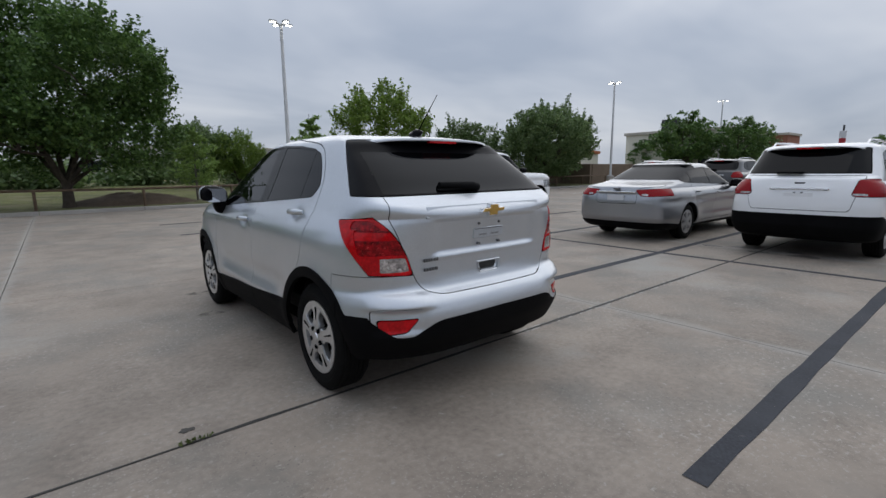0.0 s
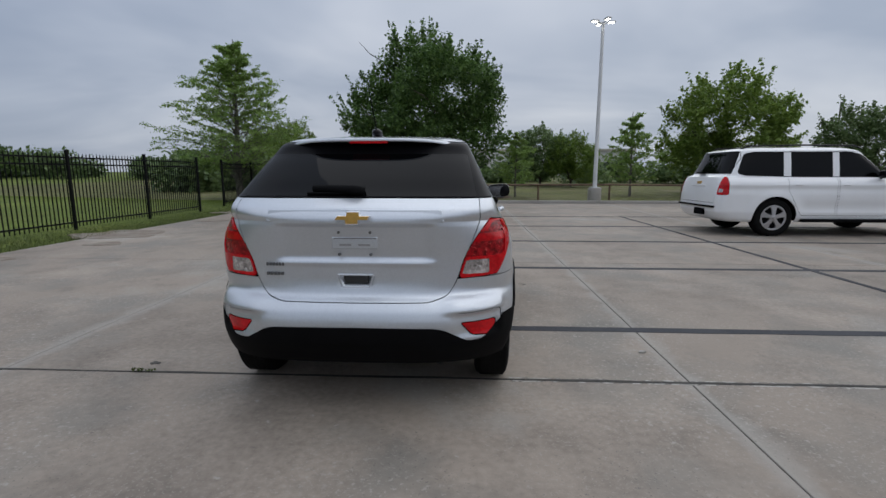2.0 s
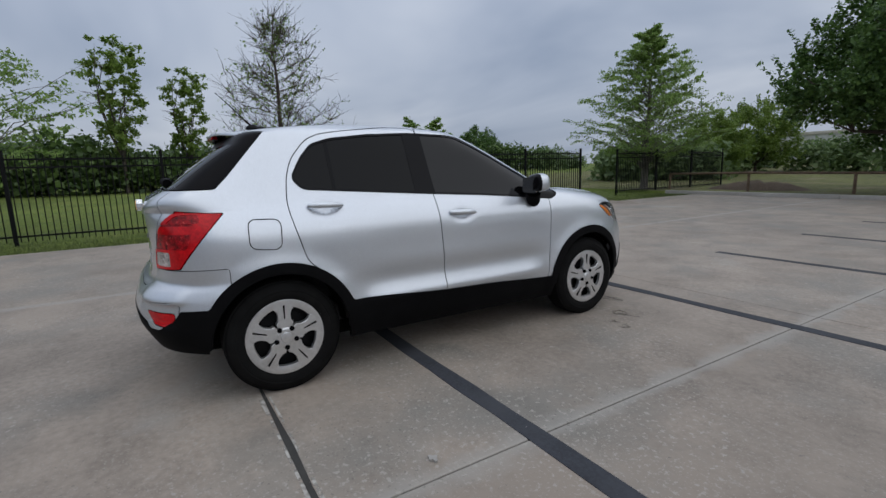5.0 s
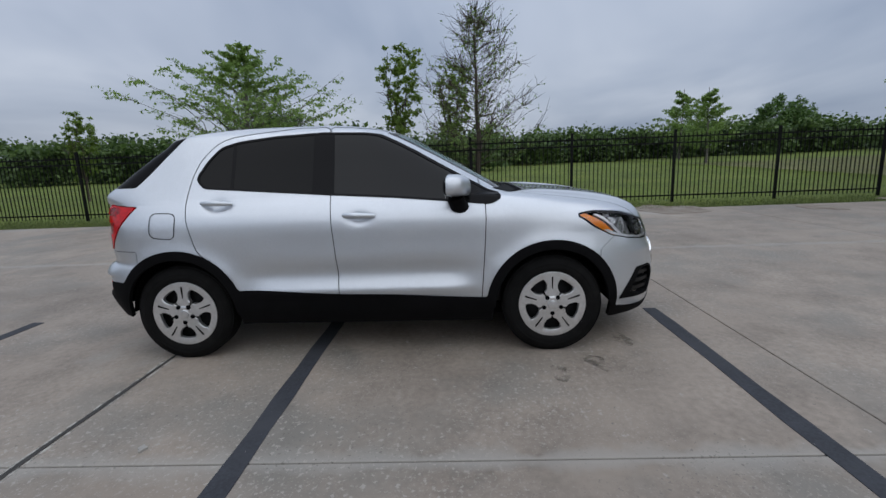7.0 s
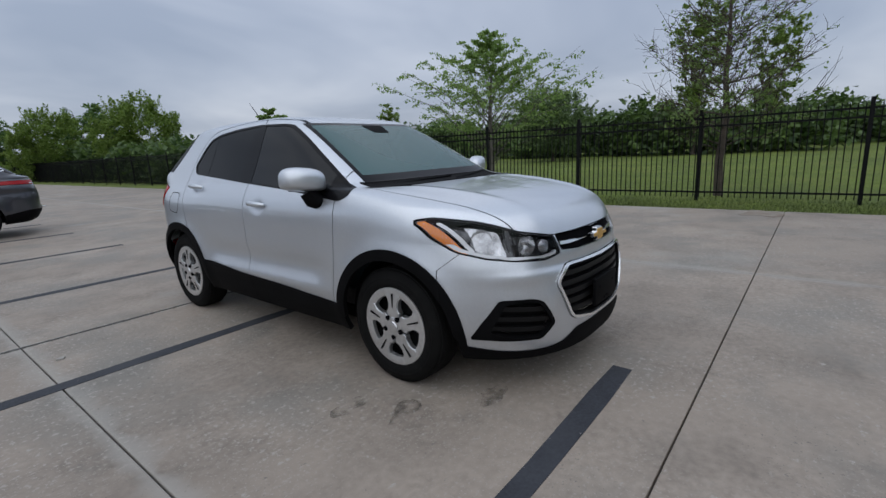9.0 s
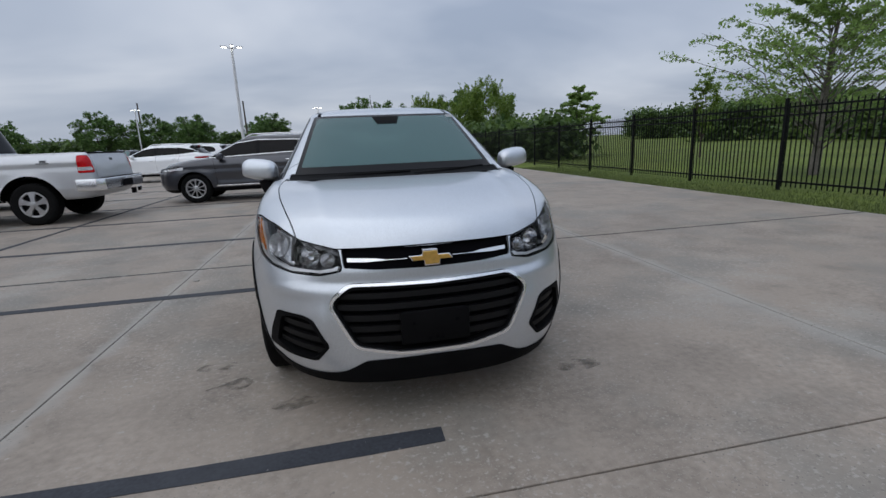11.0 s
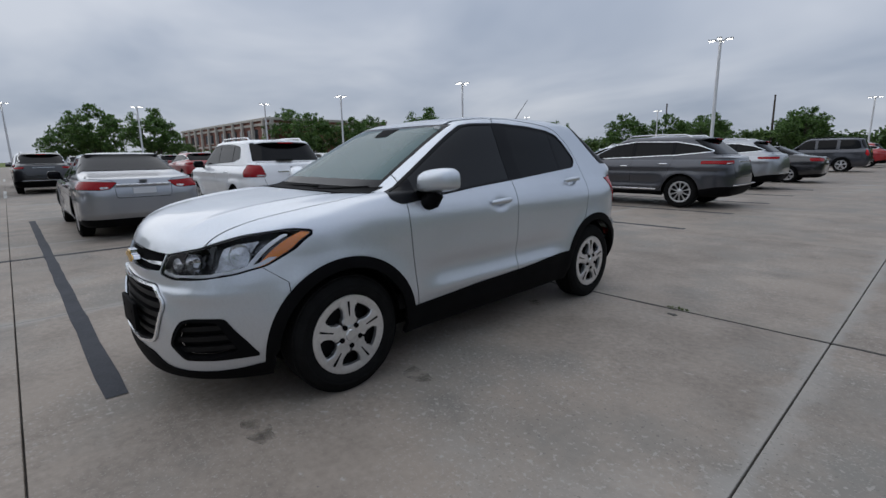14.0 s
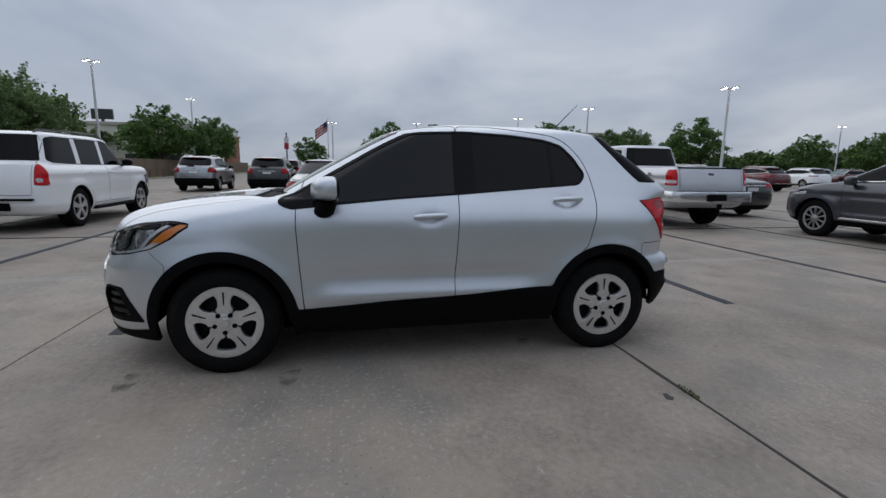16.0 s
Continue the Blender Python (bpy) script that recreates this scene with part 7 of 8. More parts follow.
# ---- trees ----
def leaf_material(name, colour, dark, light=0.25):
    m = bpy.data.materials.new(name)
    m.use_nodes = True
    t = m.node_tree
    b = t.nodes["Principled BSDF"]
    b.inputs["Roughness"].default_value = 0.55
    g = t.nodes.new("ShaderNodeNewGeometry")
    r = t.nodes.new("ShaderNodeValToRGB")
    r.color_ramp.elements[0].color = (*dark, 1)
    r.color_ramp.elements[1].color = (*colour, 1)
    t.links.new(g.outputs["Random Per Island"], r.inputs[0])
    t.links.new(r.outputs[0], b.inputs["Base Color"])
    tr = t.nodes.new("ShaderNodeBsdfTranslucent")
    t.links.new(r.outputs[0], tr.inputs[0])
    mx = t.nodes.new("ShaderNodeMixShader")
    mx.inputs[0].default_value = light
    t.links.new(b.outputs[0], mx.inputs[1])
    t.links.new(tr.outputs[0], mx.inputs[2])
    t.links.new(mx.outputs[0], t.nodes["Material Output"].inputs[0])
    return m


M["leaf_oak"] = leaf_material("dark_oak_leaf", (0.150, 0.255, 0.064), (0.042, 0.092, 0.025), 0.40)
M["leaf_fresh"] = leaf_material("fresh_leaf", (0.235, 0.330, 0.066), (0.115, 0.190, 0.036), 0.48)
M["leaf_cypress"] = leaf_material("feathery_leaf", (0.240, 0.345, 0.090), (0.120, 0.205, 0.052), 0.5)
M["leaf_pale"] = leaf_material("pale_feathery_leaf", (0.30, 0.42, 0.120), (0.16, 0.26, 0.070), 0.58)
M["leaf_grey"] = leaf_material("grey_green_leaf", (0.195, 0.275, 0.105), (0.080, 0.135, 0.050), 0.45)
M["leaf_hedge"] = leaf_material("hedge_leaf", (0.130, 0.205, 0.052), (0.036, 0.074, 0.021), 0.38)
M["bark"] = material("bark", (0.072, 0.058, 0.046), 0.95, grain=((6.0, 0.3), (40.0, 0.3)), bump=((25.0, 0.8, 0.02),))
M["bark_grey"] = material("grey_bark", (0.15, 0.135, 0.12), 0.95, grain=((6.0, 0.3), (40.0, 0.3)), bump=((25.0, 0.8, 0.02),))


def leaves(centres, spread, each, size, rnd, droop=0.0, long=1.6):
    """Many small folded leaves in clumps: points and faces."""
    c = np.asarray(centres, float)
    n = len(c) * each
    at = np.repeat(c, each, 0) + rnd.normal(0, 1, (n, 3)) * np.asarray(spread)
    a = rnd.uniform(0, 2 * math.pi, n)
    tilt = rnd.normal(droop, 0.55, n)
    d = np.stack([np.cos(a) * np.cos(tilt), np.sin(a) * np.cos(tilt), -np.sin(tilt)], 1)
    up = rnd.normal(0, 1, (n, 3)) * 0.6 + [0, 0, 1.0]
    s = np.cross(d, up)
    s /= np.maximum(np.linalg.norm(s, axis=1, keepdims=True), 1e-6)
    sz = size * rnd.uniform(0.65, 1.35, (n, 1))
    nn = np.cross(s, d)
    p0, p2 = at - d * sz * long / 2, at + d * sz * long / 2
    p1, p3 = at + s * sz * 0.5 + nn * sz * 0.12, at - s * sz * 0.5 + nn * sz * 0.12
    v = np.stack([p0, p1, p2, p3], 1).reshape(-1, 3)
    k = np.arange(n) * 4
    f = np.concatenate([np.stack([k, k + 1, k + 2], 1), np.stack([k, k + 2, k + 3], 1)])
    return v, f


def fast_mesh(name, v, f, mat, parent, label=""):
    me = bpy.data.meshes.new(name)
    v, f = np.asarray(v, np.float32), np.asarray(f, np.int32)
    w = f.shape[1]
    me.vertices.add(len(v))
    me.vertices.foreach_set("co", v.ravel())
    me.loops.add(f.size)
    me.loops.foreach_set("vertex_index", f.ravel())
    me.polygons.add(len(f))
    me.polygons.foreach_set("loop_start", np.arange(len(f), dtype=np.int32) * w)
    me.update(calc_edges=True)
    me.materials.append(mat)
    ob = new(name, me)
    if parent is not None:
        ob.parent = parent
    if label:
        tagged(ob, label)
    return ob


def bent(a, b, rnd, sag=0.0, n=4, wob=0.06):
    a, b = Vector(a), Vector(b)
    L = (b - a).length
    out = []
    for k in range(n + 1):
        u = k / n
        p = a.lerp(b, u)
        if 0 < k < n:
            p += Vector(rnd.normal(0, wob * L, 3))
        p.z += sag * L * math.sin(math.pi * u)
        out.append(p)
    return out


def broadleaf(label, height, radius, trunk, mat, seed, clumps=420, each=34, leaf=0.13, low=0.22, lean=(0, 0), bark="bark", open_=0.0):
    """A round-headed tree: trunk, limbs, and leaf clumps on an uneven crown."""
    rnd = np.random.default_rng(seed)
    t = empty("tree", label, "tree")
    bm = bmesh.new()
    fork = height * (low + 0.06)
    tube_bm([(0, 0, -0.15), (0.02, 0, 0.15), (0.03 * radius * lean[0], 0, fork * 0.6), (0.05 * lean[0], 0.05 * lean[1], fork)], [trunk * 1.5, trunk * 1.05, trunk * 0.9, trunk * 0.8], 10, bm)
    mid = Vector((lean[0], lean[1], height * (low + 1) / 2))
    half = height * (1 - low) / 2
    cs = []
    limbs = []
    lobes = [(rnd.normal(0, 1, 3), rnd.uniform(0.55, 1.30)) for _ in range(26)]
    lobes = [(d / np.linalg.norm(d), g) for d, g in lobes]
    for k in range(clumps):
        d = rnd.normal(0, 1, 3)
        d /= np.linalg.norm(d)
        g = 1.0
        w = 0.0
        for q, amp in lobes:
            c = max(0.0, float(d @ q)) ** 12
            w += c
            g += c * (amp - 1.0)
        r = min(1.28, max(0.55, g)) * (math.hypot(d[0], d[1]) ** 3 + abs(d[2]) ** 3) ** (-0.25) * (0.97 + 0.03 * rnd.normal()) * (rnd.uniform(0.3, 1.0) ** 0.42)
        z = d[2]
        wide = radius * (1.0 - 0.10 * z * z)
        gap = noise.noise(Vector((d[0] * r * 2.1 + seed, d[1] * r * 2.1, z * r * 2.1)))
        if gap < -0.16 and r > 0.55:
            continue
        cs.append((mid.x + d[0] * r * wide, mid.y + d[1] * r * wide, mid.z + z * r * half * (1.0 if z > 0 else 0.92)))
    for k in range(9):
        a = 2 * math.pi * (k + rnd.uniform(-0.3, 0.3)) / 9
        rr = radius * rnd.uniform(0.45, 0.8)
        end = Vector((mid.x + rr * math.cos(a), mid.y + rr * math.sin(a), height * rnd.uniform(low + 0.25, 0.85)))
        pts = bent((0.05 * lean[0], 0.05 * lean[1], fork * rnd.uniform(0.8, 1.0)), end, rnd, 0.08)
        limbs.append(pts)
        tube_bm(pts, [trunk * 0.55, trunk * 0.4, trunk * 0.28, trunk * 0.18, trunk * 0.06], 6, bm, False)
        for j in range(3):
            st = pts[2 + j % 2]
            a2 = a + rnd.uniform(-0.9, 0.9)
            e2 = st + Vector((math.cos(a2), math.sin(a2), rnd.uniform(0.1, 0.9))) * radius * rnd.uniform(0.3, 0.55)
            tube_bm(bent(st, e2, rnd, 0.05, 3), [trunk * 0.2, trunk * 0.14, trunk * 0.09, trunk * 0.03], 5, bm, False)
    part("trunk", bm, M[bark], t, smooth=True)
    s = 0.030 * radius + 0.07
    v, f = leaves(cs, (s, s, s * 0.75), each, leaf, rnd, 0.25)
    # young shoots that stand out of the crown
    tips = []
    outer = [c for c in cs if (c[0] - mid.x) ** 2 / radius ** 2 + (c[1] - mid.y) ** 2 / radius ** 2 + (c[2] - mid.z) ** 2 / half ** 2 > 0.72 and c[2] > mid.z - 0.5 * half]
    for k in range(min(len(outer), clumps // 9)):
        c = np.array(outer[int(rnd.integers(len(outer)))])
        d = (c - np.array((mid.x, mid.y, mid.z))) / radius * 0.5 + (0, 0, 0.75) + rnd.normal(0, 0.2, 3)
        long = radius * rnd.uniform(0.08, 0.22)
        tips += [tuple(c + d * long * q) for q in (0.3, 0.55, 0.8, 1.05)]
    if tips and leaf < 0.13:
        v2, f2 = leaves(tips, (s * 0.28,) * 3, max(4, each // 4), leaf, rnd, -0.3)
        f = np.concatenate([f, f2 + len(v)])
        v = np.concatenate([v, v2])
    fast_mesh("crown", v, f, mat, t)
    return t


def conifer_like(label, height, radius, trunk, mat, seed, tiers=26, arms=6, tuft=9, each=16, leaf=0.085, low=0.16, bare=False, rise=0.35, top_thin=1.0, bark="bark_grey"):
    """A tapering tree with tiers of long thin branches and feathery tufts along them."""
    rnd = np.random.default_rng(seed)
    t = empty("tree", label, "tree")
    bm = bmesh.new()
    stem = bent((0, 0, -0.15), (rnd.normal(0, 0.1), rnd.normal(0, 0.1), height), rnd, 0, 6, 0.008)
    tube_bm(stem, [trunk * 1.25, trunk, trunk * 0.8, trunk * 0.6, trunk * 0.42, trunk * 0.24, 0.012], 8, bm)
    cs = []
    for k in range(tiers):
        u = max(0.0, (k + rnd.uniform(-0.3, 0.3)) / tiers)
        z = height * (low + (0.97 - low) * max(0, u))
        reach = radius * (1 - 0.93 * max(0, u) ** 1.25) * (0.55 + 0.45 * min(1, (u + 0.08) * 6))
        for j in range(arms):
            a = 2 * math.pi * (j + 0.5 * (k % 2) + rnd.uniform(-0.3, 0.3)) / arms + k * 0.7
            L = reach * rnd.uniform(0.62, 1.12)
            zb = min(height * 0.985, max(height * low * 0.8, z + rnd.normal(0, 0.32) * height / tiers))
            end = Vector((L * math.cos(a), L * math.sin(a), zb + L * (rise + rnd.normal(0, 0.12))))
            pts = bent((0, 0, zb), end, rnd, 0.06 if not bare else -0.05, 4, 0.03)
            w = max(0.006, trunk * 0.20 * (1 - 0.75 * u))
            tube_bm(pts, [w, w * 0.75, w * 0.55, w * 0.35, w * 0.12], 4, bm, False)
            for q in range(tuft):
                s = rnd.uniform(0.18, 1.0)
                i = min(3, int(s * 4))
                p = pts[i].lerp(pts[i + 1], s * 4 - i)
                turn = a + (1 if q % 2 else -1) * rnd.uniform(0.5, 1.1)
                off = Vector((math.cos(turn), math.sin(turn), rnd.normal(0.05, 0.18))) * L * 0.26 * (1.15 - 0.55 * s) * rnd.uniform(0.6, 1.2)
                for w_ in (0.0, 0.2, 0.4, 0.6, 0.8, 1.0):
                    g_ = p + off * w_
                    cs.append((g_.x, g_.y, g_.z - 0.10 * off.length * w_ * w_))
                if bare:
                    for _ in range(2):
                        tip = p + Vector(rnd.normal(0, 1, 3)) * 0.20 + (end - Vector((0, 0, z))).normalized() * 0.22 + Vector((0, 0, 0.10))
                        tube_bm([p, p.lerp(tip, 0.5) + Vector(rnd.normal(0, 0.03, 3)), tip], [0.007, 0.005, 0.002], 3, bm, False)
                        cs.append(tuple(tip))
                elif q % 3 == 0:
                    tube_bm([p, p + off], [w * 0.35, w * 0.10], 3, bm, False)
    part("trunk", bm, M[bark], t, smooth=True)
    if bare:
        cs = [c for c in cs if rnd.uniform() < (0.55 if c[2] < height * 0.40 else 0.20)]
    v, f = leaves(cs, (0.05 * top_thin, 0.05 * top_thin, 0.03), each, leaf, rnd, 0.35, 2.2)
    fast_mesh("crown", v, f, mat, t)
    return t


def hedge_mass(name, label, points, mat, seed, each=12, leaf=0.28):
    """Far shrubs and tree tops as one uncountable thing. points: x, y, height, half width."""
    rnd = np.random.default_rng(seed)
    cs = []
    for x, y, h, r in points:
        n = int(85 * max(1.0, h / 3) * max(1.0, r / 2))
        for _ in range(n):
            a, q = rnd.uniform(0, 2 * math.pi), math.sqrt(rnd.uniform())
            zz = h * (0.04 + 0.92 * rnd.uniform() ** 0.8)
            k = math.sqrt(max(0.05, 1 - (zz / h) ** 2 * 0.75))
            cs.append((x + r * k * q * math.cos(a), y + r * k * q * math.sin(a), zz + lawn_height(x, y)))
    v, f = leaves(cs, (0.42, 0.42, 0.35), each, leaf, rnd, 0.2, 1.5)
    return tagged(fast_mesh(name, v, f, mat, None), label, "hedge", kind="stuff")


def planted(t, x, y, turn=0, size=1.0):
    t.matrix_basis = pose(x, y, lawn_height(x, y) - 0.02 if not (x > EDGE_X and y < KERB_Y) else 0.0, 0, 0, turn) @ Matrix.Scale(size, 4)
    return t


planted(broadleaf("large dark green round-headed tree behind the rail", 8.0, 3.75, 0.20, M["leaf_oak"], 11, 2600, 30, 0.095, 0.06, (0.2, 0.2)), -1.65, 19.3)
planted(conifer_like("tall tapering feathery green tree behind the fence", 7.2, 3.8, 0.15, M["leaf_pale"], 21, 30, 6, 12, 3, 0.05, 0.12, rise=0.42), -10.0, 17.3)
planted(conifer_like("sparse tree with bare grey twigs behind the fence", 5.5, 2.3, 0.09, M["leaf_cypress"], 31, 18, 5, 9, 2, 0.04, 0.22, True, 0.50, 0.8, "bark"), -9.9, 1.3)
planted(conifer_like("spreading feathery green tree behind the fence", 5.2, 3.6, 0.12, M["leaf_pale"], 41, 16, 6, 12, 2, 0.055, 0.13, rise=0.62), -12.0, -6.3)
fresh = planted(broadleaf("bright green bushy tree beyond the rail", 6.2, 3.4, 0.13, M["leaf_fresh"], 51, 1300, 26, 0.12, 0.06), 15.0, 23.0)
grey = planted(broadleaf("grey-green tree with loose crown beyond the rail", 6.1, 3.1, 0.14, M["leaf_grey"], 61, 1000, 26, 0.12, 0.06), 26.9, 18.9)
oak = planted(broadleaf("dark green round tree at the edge of the lot", 7.5, 3.5, 0.18, M["leaf_oak"], 71, 620, 17, 0.21, 0.10), 52.8, 20.3)
slim = planted(broadleaf("slim upright green tree behind the lawn", 10.0, 1.6, 0.12, M["leaf_fresh"], 81, 260, 26, 0.14, 0.16), -30.6, -3.2)
young = planted(conifer_like("young feathery green tree on the verge", 3.4, 1.5, 0.05, M["leaf_pale"], 91, 12, 5, 8, 2, 0.055, 0.14, rise=0.5), 3.2, 20.6)
young2 = planted(conifer_like("young flat-branched tree behind the fence", 4.3, 2.3, 0.07, M["leaf_pale"], 95, 10, 5, 10, 4, 0.085, 0.28, rise=0.16), -14.0, -23.5)


def again(t, x, y, size, turn, label=""):
    o = copy_thing(t, pose(x, y, lawn_height(x, y) if x < EDGE_X or y > KERB_Y else 0.0, 0, 0, turn) @ Matrix.Scale(1, 4))
    o.scale = (size,) * 3
    if label:
        tagged(o, label)
    return o


for k, (x, y, s) in enumerate(((56.2, 16.0, 0.9), (66.9, 25.7, 1.0), (69.4, 19.1, 0.98), (69.2, 32.6, 0.85), (91.4, 7.2, 0.9), (76.1, -7.1, 1.15), (70.1, -12.6, 1.05), (81.4, -4.1, 0.85), (78.5, -35.2, 1.3), (39.0, -59.8, 0.8), (30.4, -64.9, 0.9), (24.7, -66.0, 0.85), (18.7, -64.3, 0.8), (58.0, -50.3, 1.2), (45.5, -56.0, 0.8), (37.0, -55.0, 0.75), (71.8, -48.2, 1.15), (66.0, -53.0, 1.0), (88.0, -41.0, 1.35),
                               (68.3, -35.2, 1.1), (64.5, -40.0, 1.0), (10.4, -70.2, 0.85), (-2.7, -66.2, 1.05), (-7.0, -69.0, 1.0), (-1.0, -78.0, 1.05), (12.1, -76.0, 0.85), (22.6, -73.0, 0.85), (-16.3, -63.8, 1.1), (-45.2, 33.0, 0.75), (-50.0, 38.0, 0.7))):
    again(oak, x, y, s, 47 * k)
for k, (x, y, s) in enumerate(((-33.0, 0.5, 0.88), (-16.1, -15.4, 0.42))):
    again(slim, x, y, s, 80 * k)
again(grey, 24.4, 24.6, 0.85, 100, "grey-green tree beyond the rail")
again(grey, 30.5, 21.5, 1.05, 210, "grey-green tree beyond the rail")
again(grey, 6.9, 36.2, 0.82, 30, "grey-green tree on the far verge")
again(grey, -26.0, -10.5, 0.75, 300, "dense dark shrub tree behind the lawn")
again(fresh, -15.1, 38.0, 0.8, 120, "bright green tree on the far verge")
again(fresh, -14.0, 30.0, 0.62, 200, "bright green bushy tree near the fence end")
again(fresh, 9.0, 34.0, 0.62, 20, "bright green tree on the far verge")
again(fresh, -10.4, -55.5, 1.0, 70, "bright green tree beyond the fence")
again(fresh, -14.4, -44.5, 1.05, 170, "bright green tree beyond the fence")
again(young, 9.4, 21.4, 1.3, 60, "young feathery tree on the verge")
again(young, -39.0, 20.5, 1.75, 20, "feathery green tree behind the lawn")
again(young, -30.2, 18.3, 1.5, 200, "feathery green tree behind the lawn")
# treeline behind the lawn and beyond the end of the lot
rn = random.Random(5)
pts = [(-44 + rn.uniform(-3, 3), y + rn.uniform(-1, 1), rn.uniform(2.6, 4.0) if y < -4 else rn.uniform(1.9, 3.2), rn.uniform(2.2, 3.2)) for y in range(-60, 46, 2)]
pts += [(-33 + rn.uniform(-2, 2), y, rn.uniform(2.0, 3.4), 2.2) for y in range(-34, 4, 2)]
hedge_mass("treeline", "dark green shrubs and low trees behind the lawn", pts, M["leaf_hedge"], 101)
pts = [(x + rn.uniform(-1, 1), 44 + rn.uniform(-5, 5) - 0.1 * abs(x), rn.uniform(0.9, 2.4), rn.uniform(1.4, 2.6)) for x in range(-40, 48, 3)]
pts += [(-16 + rn.uniform(-3, 3), 24 + k * 1.6, rn.uniform(1.4, 2.8), 1.8) for k in range(8)]
hedge_mass("shrubbery", "mixed green shrubs beyond the verge", pts, M["leaf_grey"], 102)
pts = [(-11.5 - 0.13 * k + rn.uniform(-1.2, 1.2), -22 - 2.2 * k, rn.uniform(1.6, 2.6) + 0.05 * k, 1.8) for k in range(24)]
hedge_mass("shrubbery", "dark shrubs behind the far fence", pts, M["leaf_hedge"], 103)
pts = [(x, -74 + rn.uniform(-3, 3), rn.uniform(3.0, 5.0), 3.0) for x in range(-14, 100, 5)] + [(98 + rn.uniform(-3, 3), y, rn.uniform(2.5, 4.5), 3.0) for y in range(-70, 0, 6)]
hedge_mass("treeline", "dark green trees beyond the parked rows", pts, M["leaf_hedge"], 104, 24, 0.34)

# grass blades along the paving's edge
rnd = np.random.default_rng(7)
n = 42000
gx = EDGE_X - np.abs(rnd.normal(0, 1.0, n)) * 1.1 + 0.05
gy = rnd.uniform(-16, 22, n)
gz = np.full(n, -0.03)
a = rnd.uniform(0, 2 * math.pi, n)
hgt = rnd.uniform(0.03, 0.085, n)
wd = 0.006
b0 = np.stack([gx - wd * np.cos(a), gy - wd * np.sin(a), gz], 1)
b1 = np.stack([gx + wd * np.cos(a), gy + wd * np.sin(a), gz], 1)
b2 = np.stack([gx + rnd.normal(0, 0.02, n), gy + rnd.normal(0, 0.02, n), gz + hgt], 1)
M["blade"] = leaf_material("grass_blade", (0.125, 0.155, 0.040), (0.055, 0.085, 0.020))
tagged(fast_mesh("grass", np.stack([b0, b1, b2], 1).reshape(-1, 3), np.arange(n * 3).reshape(-1, 3), M["blade"], None), "short green grass along the paving edge", "grass", kind="stuff")
cs = [(-1.62 + 0.02 * k, -1.43, 0.015) for k in range(-3, 4)]
v, f = leaves(cs, (0.015, 0.006, 0.005), 9, 0.012, rnd, -0.4)
tagged(fast_mesh("weed", v, f, M["blade"], None), "small weed tuft in the paving joint", "weed")


# ---- far buildings, wall, flag ----
M["stucco"] = material("beige_stucco", (0.72, 0.69, 0.60), 0.9, grain=((0.4, 0.08), (5.0, 0.06)))
M["brick_far"] = material("red_brick", (0.20, 0.085, 0.06), 0.9, grain=((1.0, 0.12), (12.0, 0.2)))
M["stone_far"] = material("pale_stone", (0.45, 0.42, 0.37), 0.9, grain=((2.0, 0.1),))
M["tile_orange"] = material("orange_roof", (0.40, 0.14, 0.06), 0.8, grain=((3.0, 0.15),))
M["brick_orange"] = material("orange_brick", (0.28, 0.12, 0.08), 0.9, grain=((1.0, 0.12), (12.0, 0.2)))
M["wall_brown"] = material("brown_block_wall", (0.17, 0.125, 0.09), 0.9, grain=((0.8, 0.15), (8.0, 0.15)), coord="World")
M["window_dark"] = material("far_window", (0.02, 0.024, 0.03), 0.1)
M["hall_white"] = material("pale_cladding", (0.50, 0.50, 0.49), 0.7, grain=((0.5, 0.08),))
M["flag_red"] = material("flag_red_cloth", (0.35, 0.03, 0.04), 0.8)
M["flag_white"] = material("flag_white_cloth", (0.6, 0.58, 0.56), 0.8)
M["flag_blue"] = material("flag_blue_cloth", (0.02, 0.03, 0.10), 0.8)


def block(name, label, x0, x1, y0, y1, h, wall, floors=(), side="x-", step=4.0, roof="stone_far", inset=0.06, base=-0.1):
    """A flat-roofed building with rows of windows on the side that faces the lot."""
    b = empty(name, label, "building")
    part("wall", box_bm(x0, x1, y0, y1, base, h), M[wall], b)
    part("roof", box_bm(x0 - 0.25, x1 + 0.25, y0 - 0.25, y1 + 0.25, h, h + 0.45, 0.03, 1), M[roof], b)
    for z0, z1 in floors:
        if side in ("x-", "x+"):
            n = int((y1 - y0) / step)
            for k in range(n):
                a = y0 + (k + 0.25) * step
                x = x0 if side == "x-" else x1
                w = part("window", box_bm(x - 0.05, x + 0.05, a, a + step * 0.5, z0, z1), M["window_dark"], b)
                part("sill", box_bm(x - 0.15, x + 0.02, a - 0.1, a + step * 0.5 + 0.1, z0 - 0.18, z0), M["stone_far"], w)
        else:
            n = int((x1 - x0) / step)
            for k in range(n):
                a = x0 + (k + 0.25) * step
                y = y0 if side == "y-" else y1
                w = part("window", box_bm(a, a + step * 0.5, y - 0.05, y + 0.05, z0, z1), M["window_dark"], b)
                part("sill", box_bm(a - 0.1, a + step * 0.5 + 0.1, y - 0.15, y + 0.02, z0 - 0.18, z0), M["stone_far"], w)
    return b


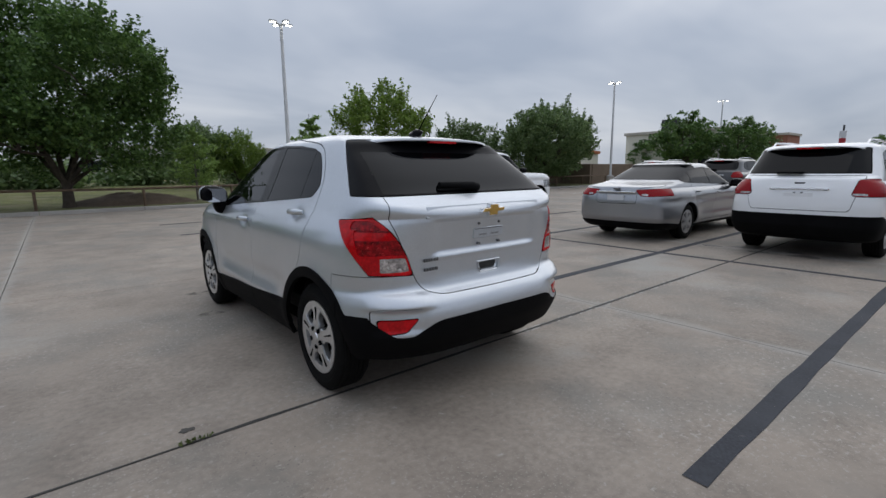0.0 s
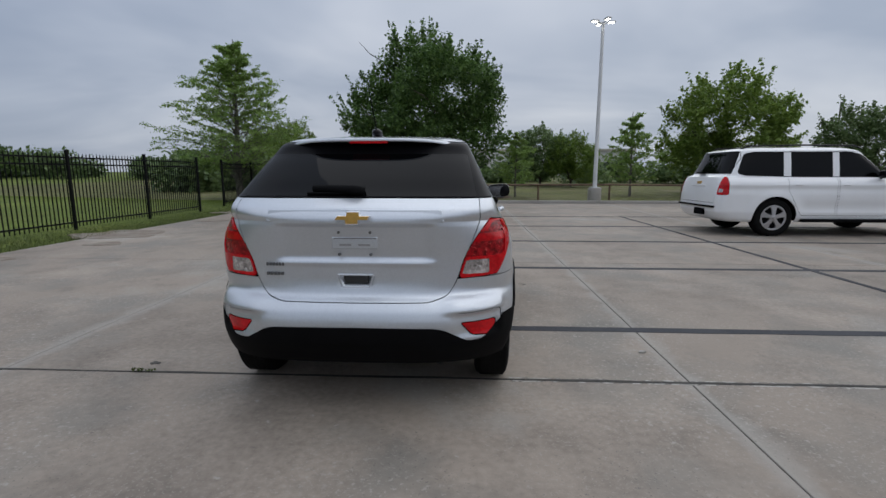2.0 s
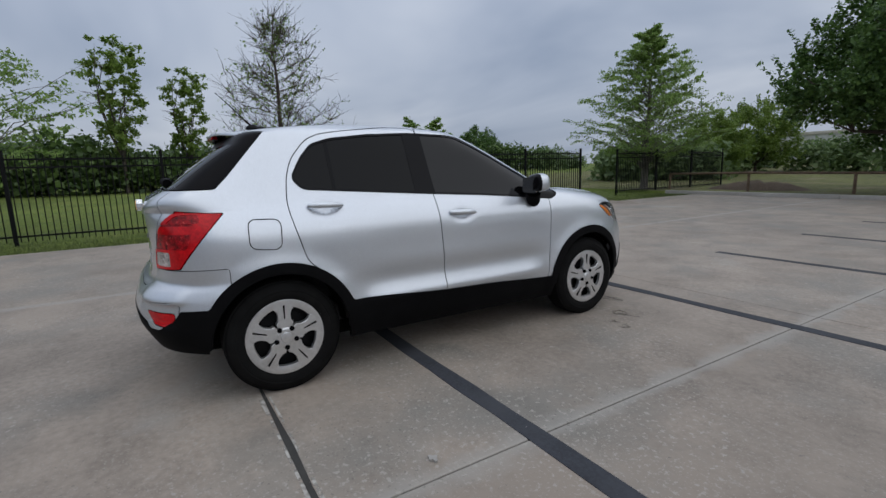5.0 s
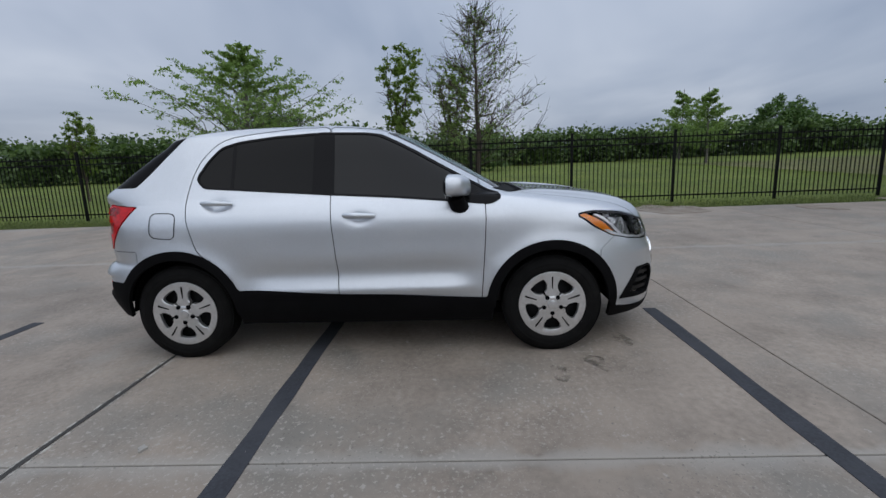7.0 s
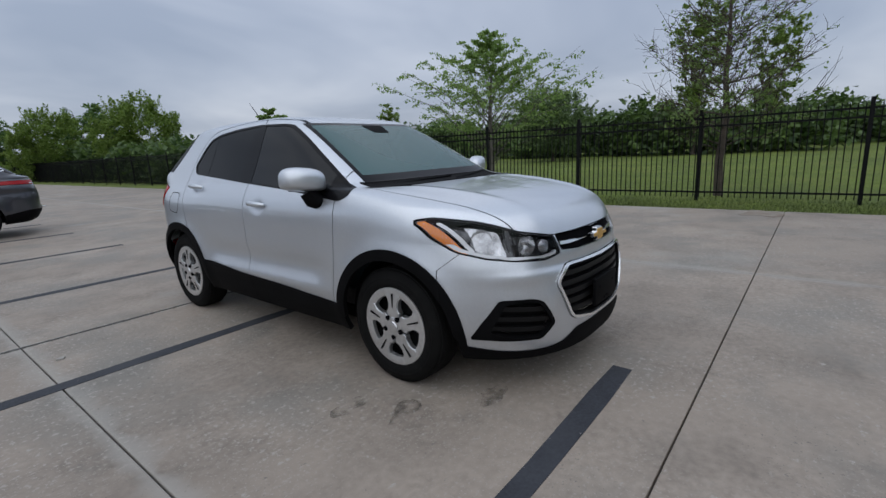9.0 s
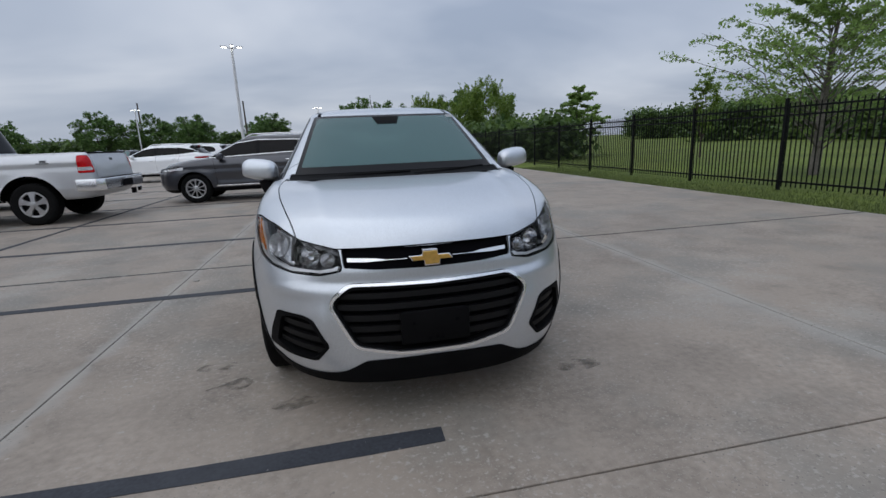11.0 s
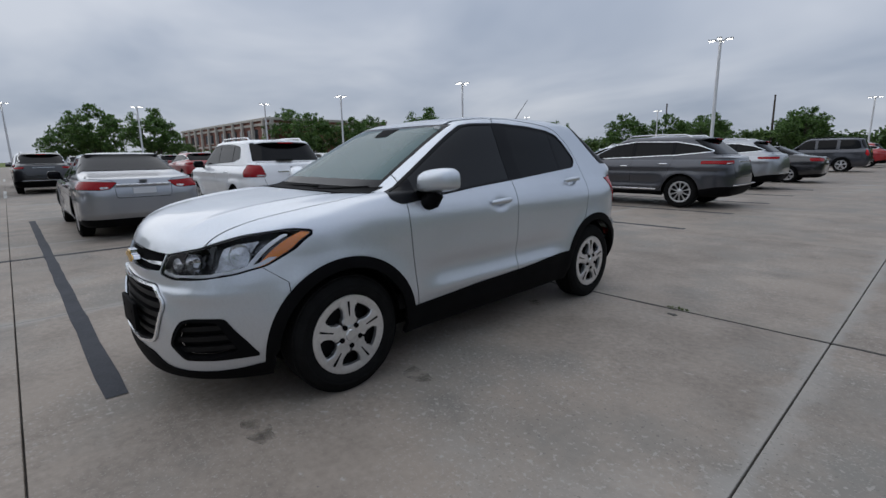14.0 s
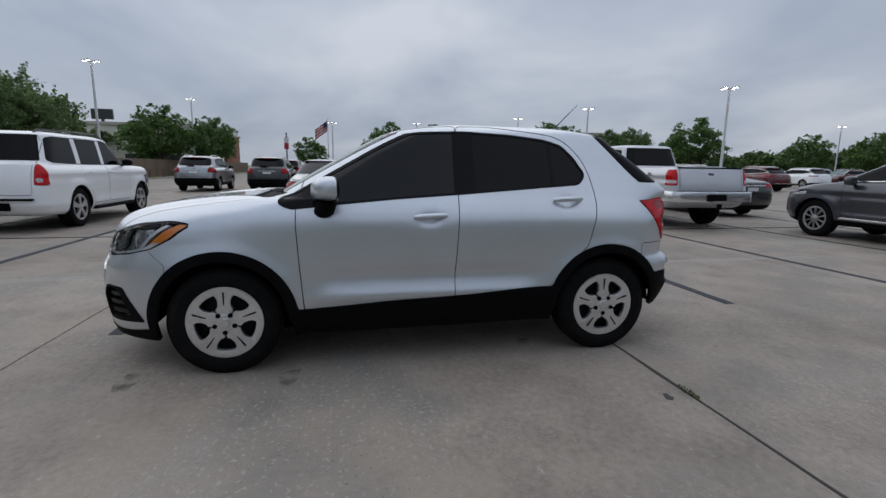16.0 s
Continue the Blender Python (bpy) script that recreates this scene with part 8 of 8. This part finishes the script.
sb = block("school_building", "long red brick building with pale stone bands", 77.5, 130, -56, -31.4, 7.6, "brick_far", ((1.2, 3.0), (4.4, 6.2)), "y+", 3.5)
for z0 in (3.5, 6.75):
    part("stone_band", box_bm(77.2, 130, -31.38, -31.2, z0, z0 + 0.4), M["stone_far"], sb)
    part("stone_band", box_bm(77.3, 77.48, -56, -31.42, z0, z0 + 0.4), M["stone_far"], sb)
for k in range(11):
    part("pilaster", box_bm(78.2 + 4.9 * k, 78.8 + 4.9 * k, -31.18, -30.8, 0, 7.7), M["stone_far"], sb)
for k in range(3):
    part("pilaster", box_bm(76.9, 77.28, -32.2 - 8.0 * k, -31.6 - 8.0 * k, 0, 7.7), M["stone_far"], sb)
block("store_building", "beige flat-roofed store behind the wall", 68, 84, 21, 35.7, 6.3, "stucco", ((1.4, 2.6),), "x-", 5.0)
s2 = block("store_building", "orange and beige store front beyond the trees", 108, 116, 25, 34, 7.4, "brick_orange", ((1.0, 2.4),), "x-", 4.0)
block("hall_building", "pale low hall beyond the verge", -4, 34, 92, 108, 5.6, "hall_white", ((1.6, 3.4),), "y-", 5.0)
block("hall_building", "pale low hall behind the shrubs", -52, -24, 88, 100, 5.0, "hall_white", ((1.4, 3.0),), "y-", 5.0)
h = block("small_house", "low house with an orange tiled roof", 58, 64, 38, 44, 3.6, "stucco", ((1.0, 2.2),), "x-", 2.5, "tile_orange")
# billboard over the store
bill = empty("billboard", "dark billboard on a post above the store", "sign")
part("post", tube_bm([(170, 76.7, 0), (170, 76.7, 15.6)], 0.5, 10), M["lamp_dark"], bill)
part("panel", box_bm(169.6, 170.4, 73.6, 79.8, 15.2, 18.4, 0.05, 1), M["lamp_dark"], bill)
# block wall along the far end of the lot
wl = empty("block_wall", "brown block wall behind the parked cars", "wall", kind="structure")
for k in range(16):
    part("wall_panel", box_bm(33.0, 33.25, 19.0 + 3.0 * k + 0.02, 22.0 + 3.0 * k - 0.02, -0.1, 1.75, 0.02, 1), M["wall_brown"], wl)
for k in range(20):
    part("wall_panel", box_bm(33.3 + 3.0 * k + 0.02, 36.3 + 3.0 * k - 0.02, 19.0, 19.25, -0.1, 1.75, 0.02, 1), M["wall_brown"], wl)
# flag
fl = empty("flagpole", "tall flagpole with a hanging striped flag", "flag")
part("pole", tube_bm([(111.7, 4.5, 0), (111.7, 4.5, 12.4)], [0.14, 0.06], 10), M["pole_white"], fl)


def cloth(y0, y1, z0, z1, mat, name):
    v, f = [], []
    n, m = 14, 6
    for j in range(m + 1):
        for i in range(n + 1):
            u, w = i / n, j / m
            y = y0 + (y1 - y0) * u
            v.append((111.7 + 0.18 * math.sin(u * 9 + w), y, z0 + (z1 - z0) * w - 0.75 * (y - 4.6)))
    for j in range(m):
        for i in range(n):
            a = j * (n + 1) + i
            f.append((a, a + 1, a + n + 2, a + n + 1))
    return link_mesh(name, v, f, mat, fl, smooth=True)


for k in range(7):
    cloth(4.6, 7.4, 9.4 + 0.33 * k, 9.4 + 0.33 * (k + 1), M["flag_red"] if k % 2 == 0 else M["flag_white"], "stripe")
o = cloth(4.6, 5.9, 10.5, 11.72, M["flag_blue"], "canton")
for q in o.data.vertices:
    q.co.x -= 0.03
# small road sign by the far row
sg = empty("road_sign", "white and red sign panels on a dark post", "sign")
part("post", tube_bm([(62.68, 8.2, 0), (62.68, 8.2, 5.6)], 0.09, 8), M["lamp_dark"], sg)
part("upper_panel", box_bm(62.45, 62.58, 7.9, 8.5, 4.3, 5.0, 0.02, 1), M["plate_white"], sg)
part("lower_panel", box_bm(62.45, 62.58, 7.92, 8.48, 3.45, 4.25, 0.02, 1), M["flag_red"], sg)
# utility poles far off
for x, y, hh in ((14.0, -72.0, 8.2), (31.0, -80.0, 9.0), (58.0, 73.0, 12.0)):
    up = empty("utility_pole", "dark wooden utility pole", "pole")
    part("shaft", tube_bm([(x, y, 0), (x + 0.1, y, hh)], [0.16, 0.10], 10), M["bark"], up)
    part("cap", tube_bm([(x + 0.1, y, hh - 0.02), (x + 0.1, y, hh + 0.06)], 0.13, 10), M["bark"], up)
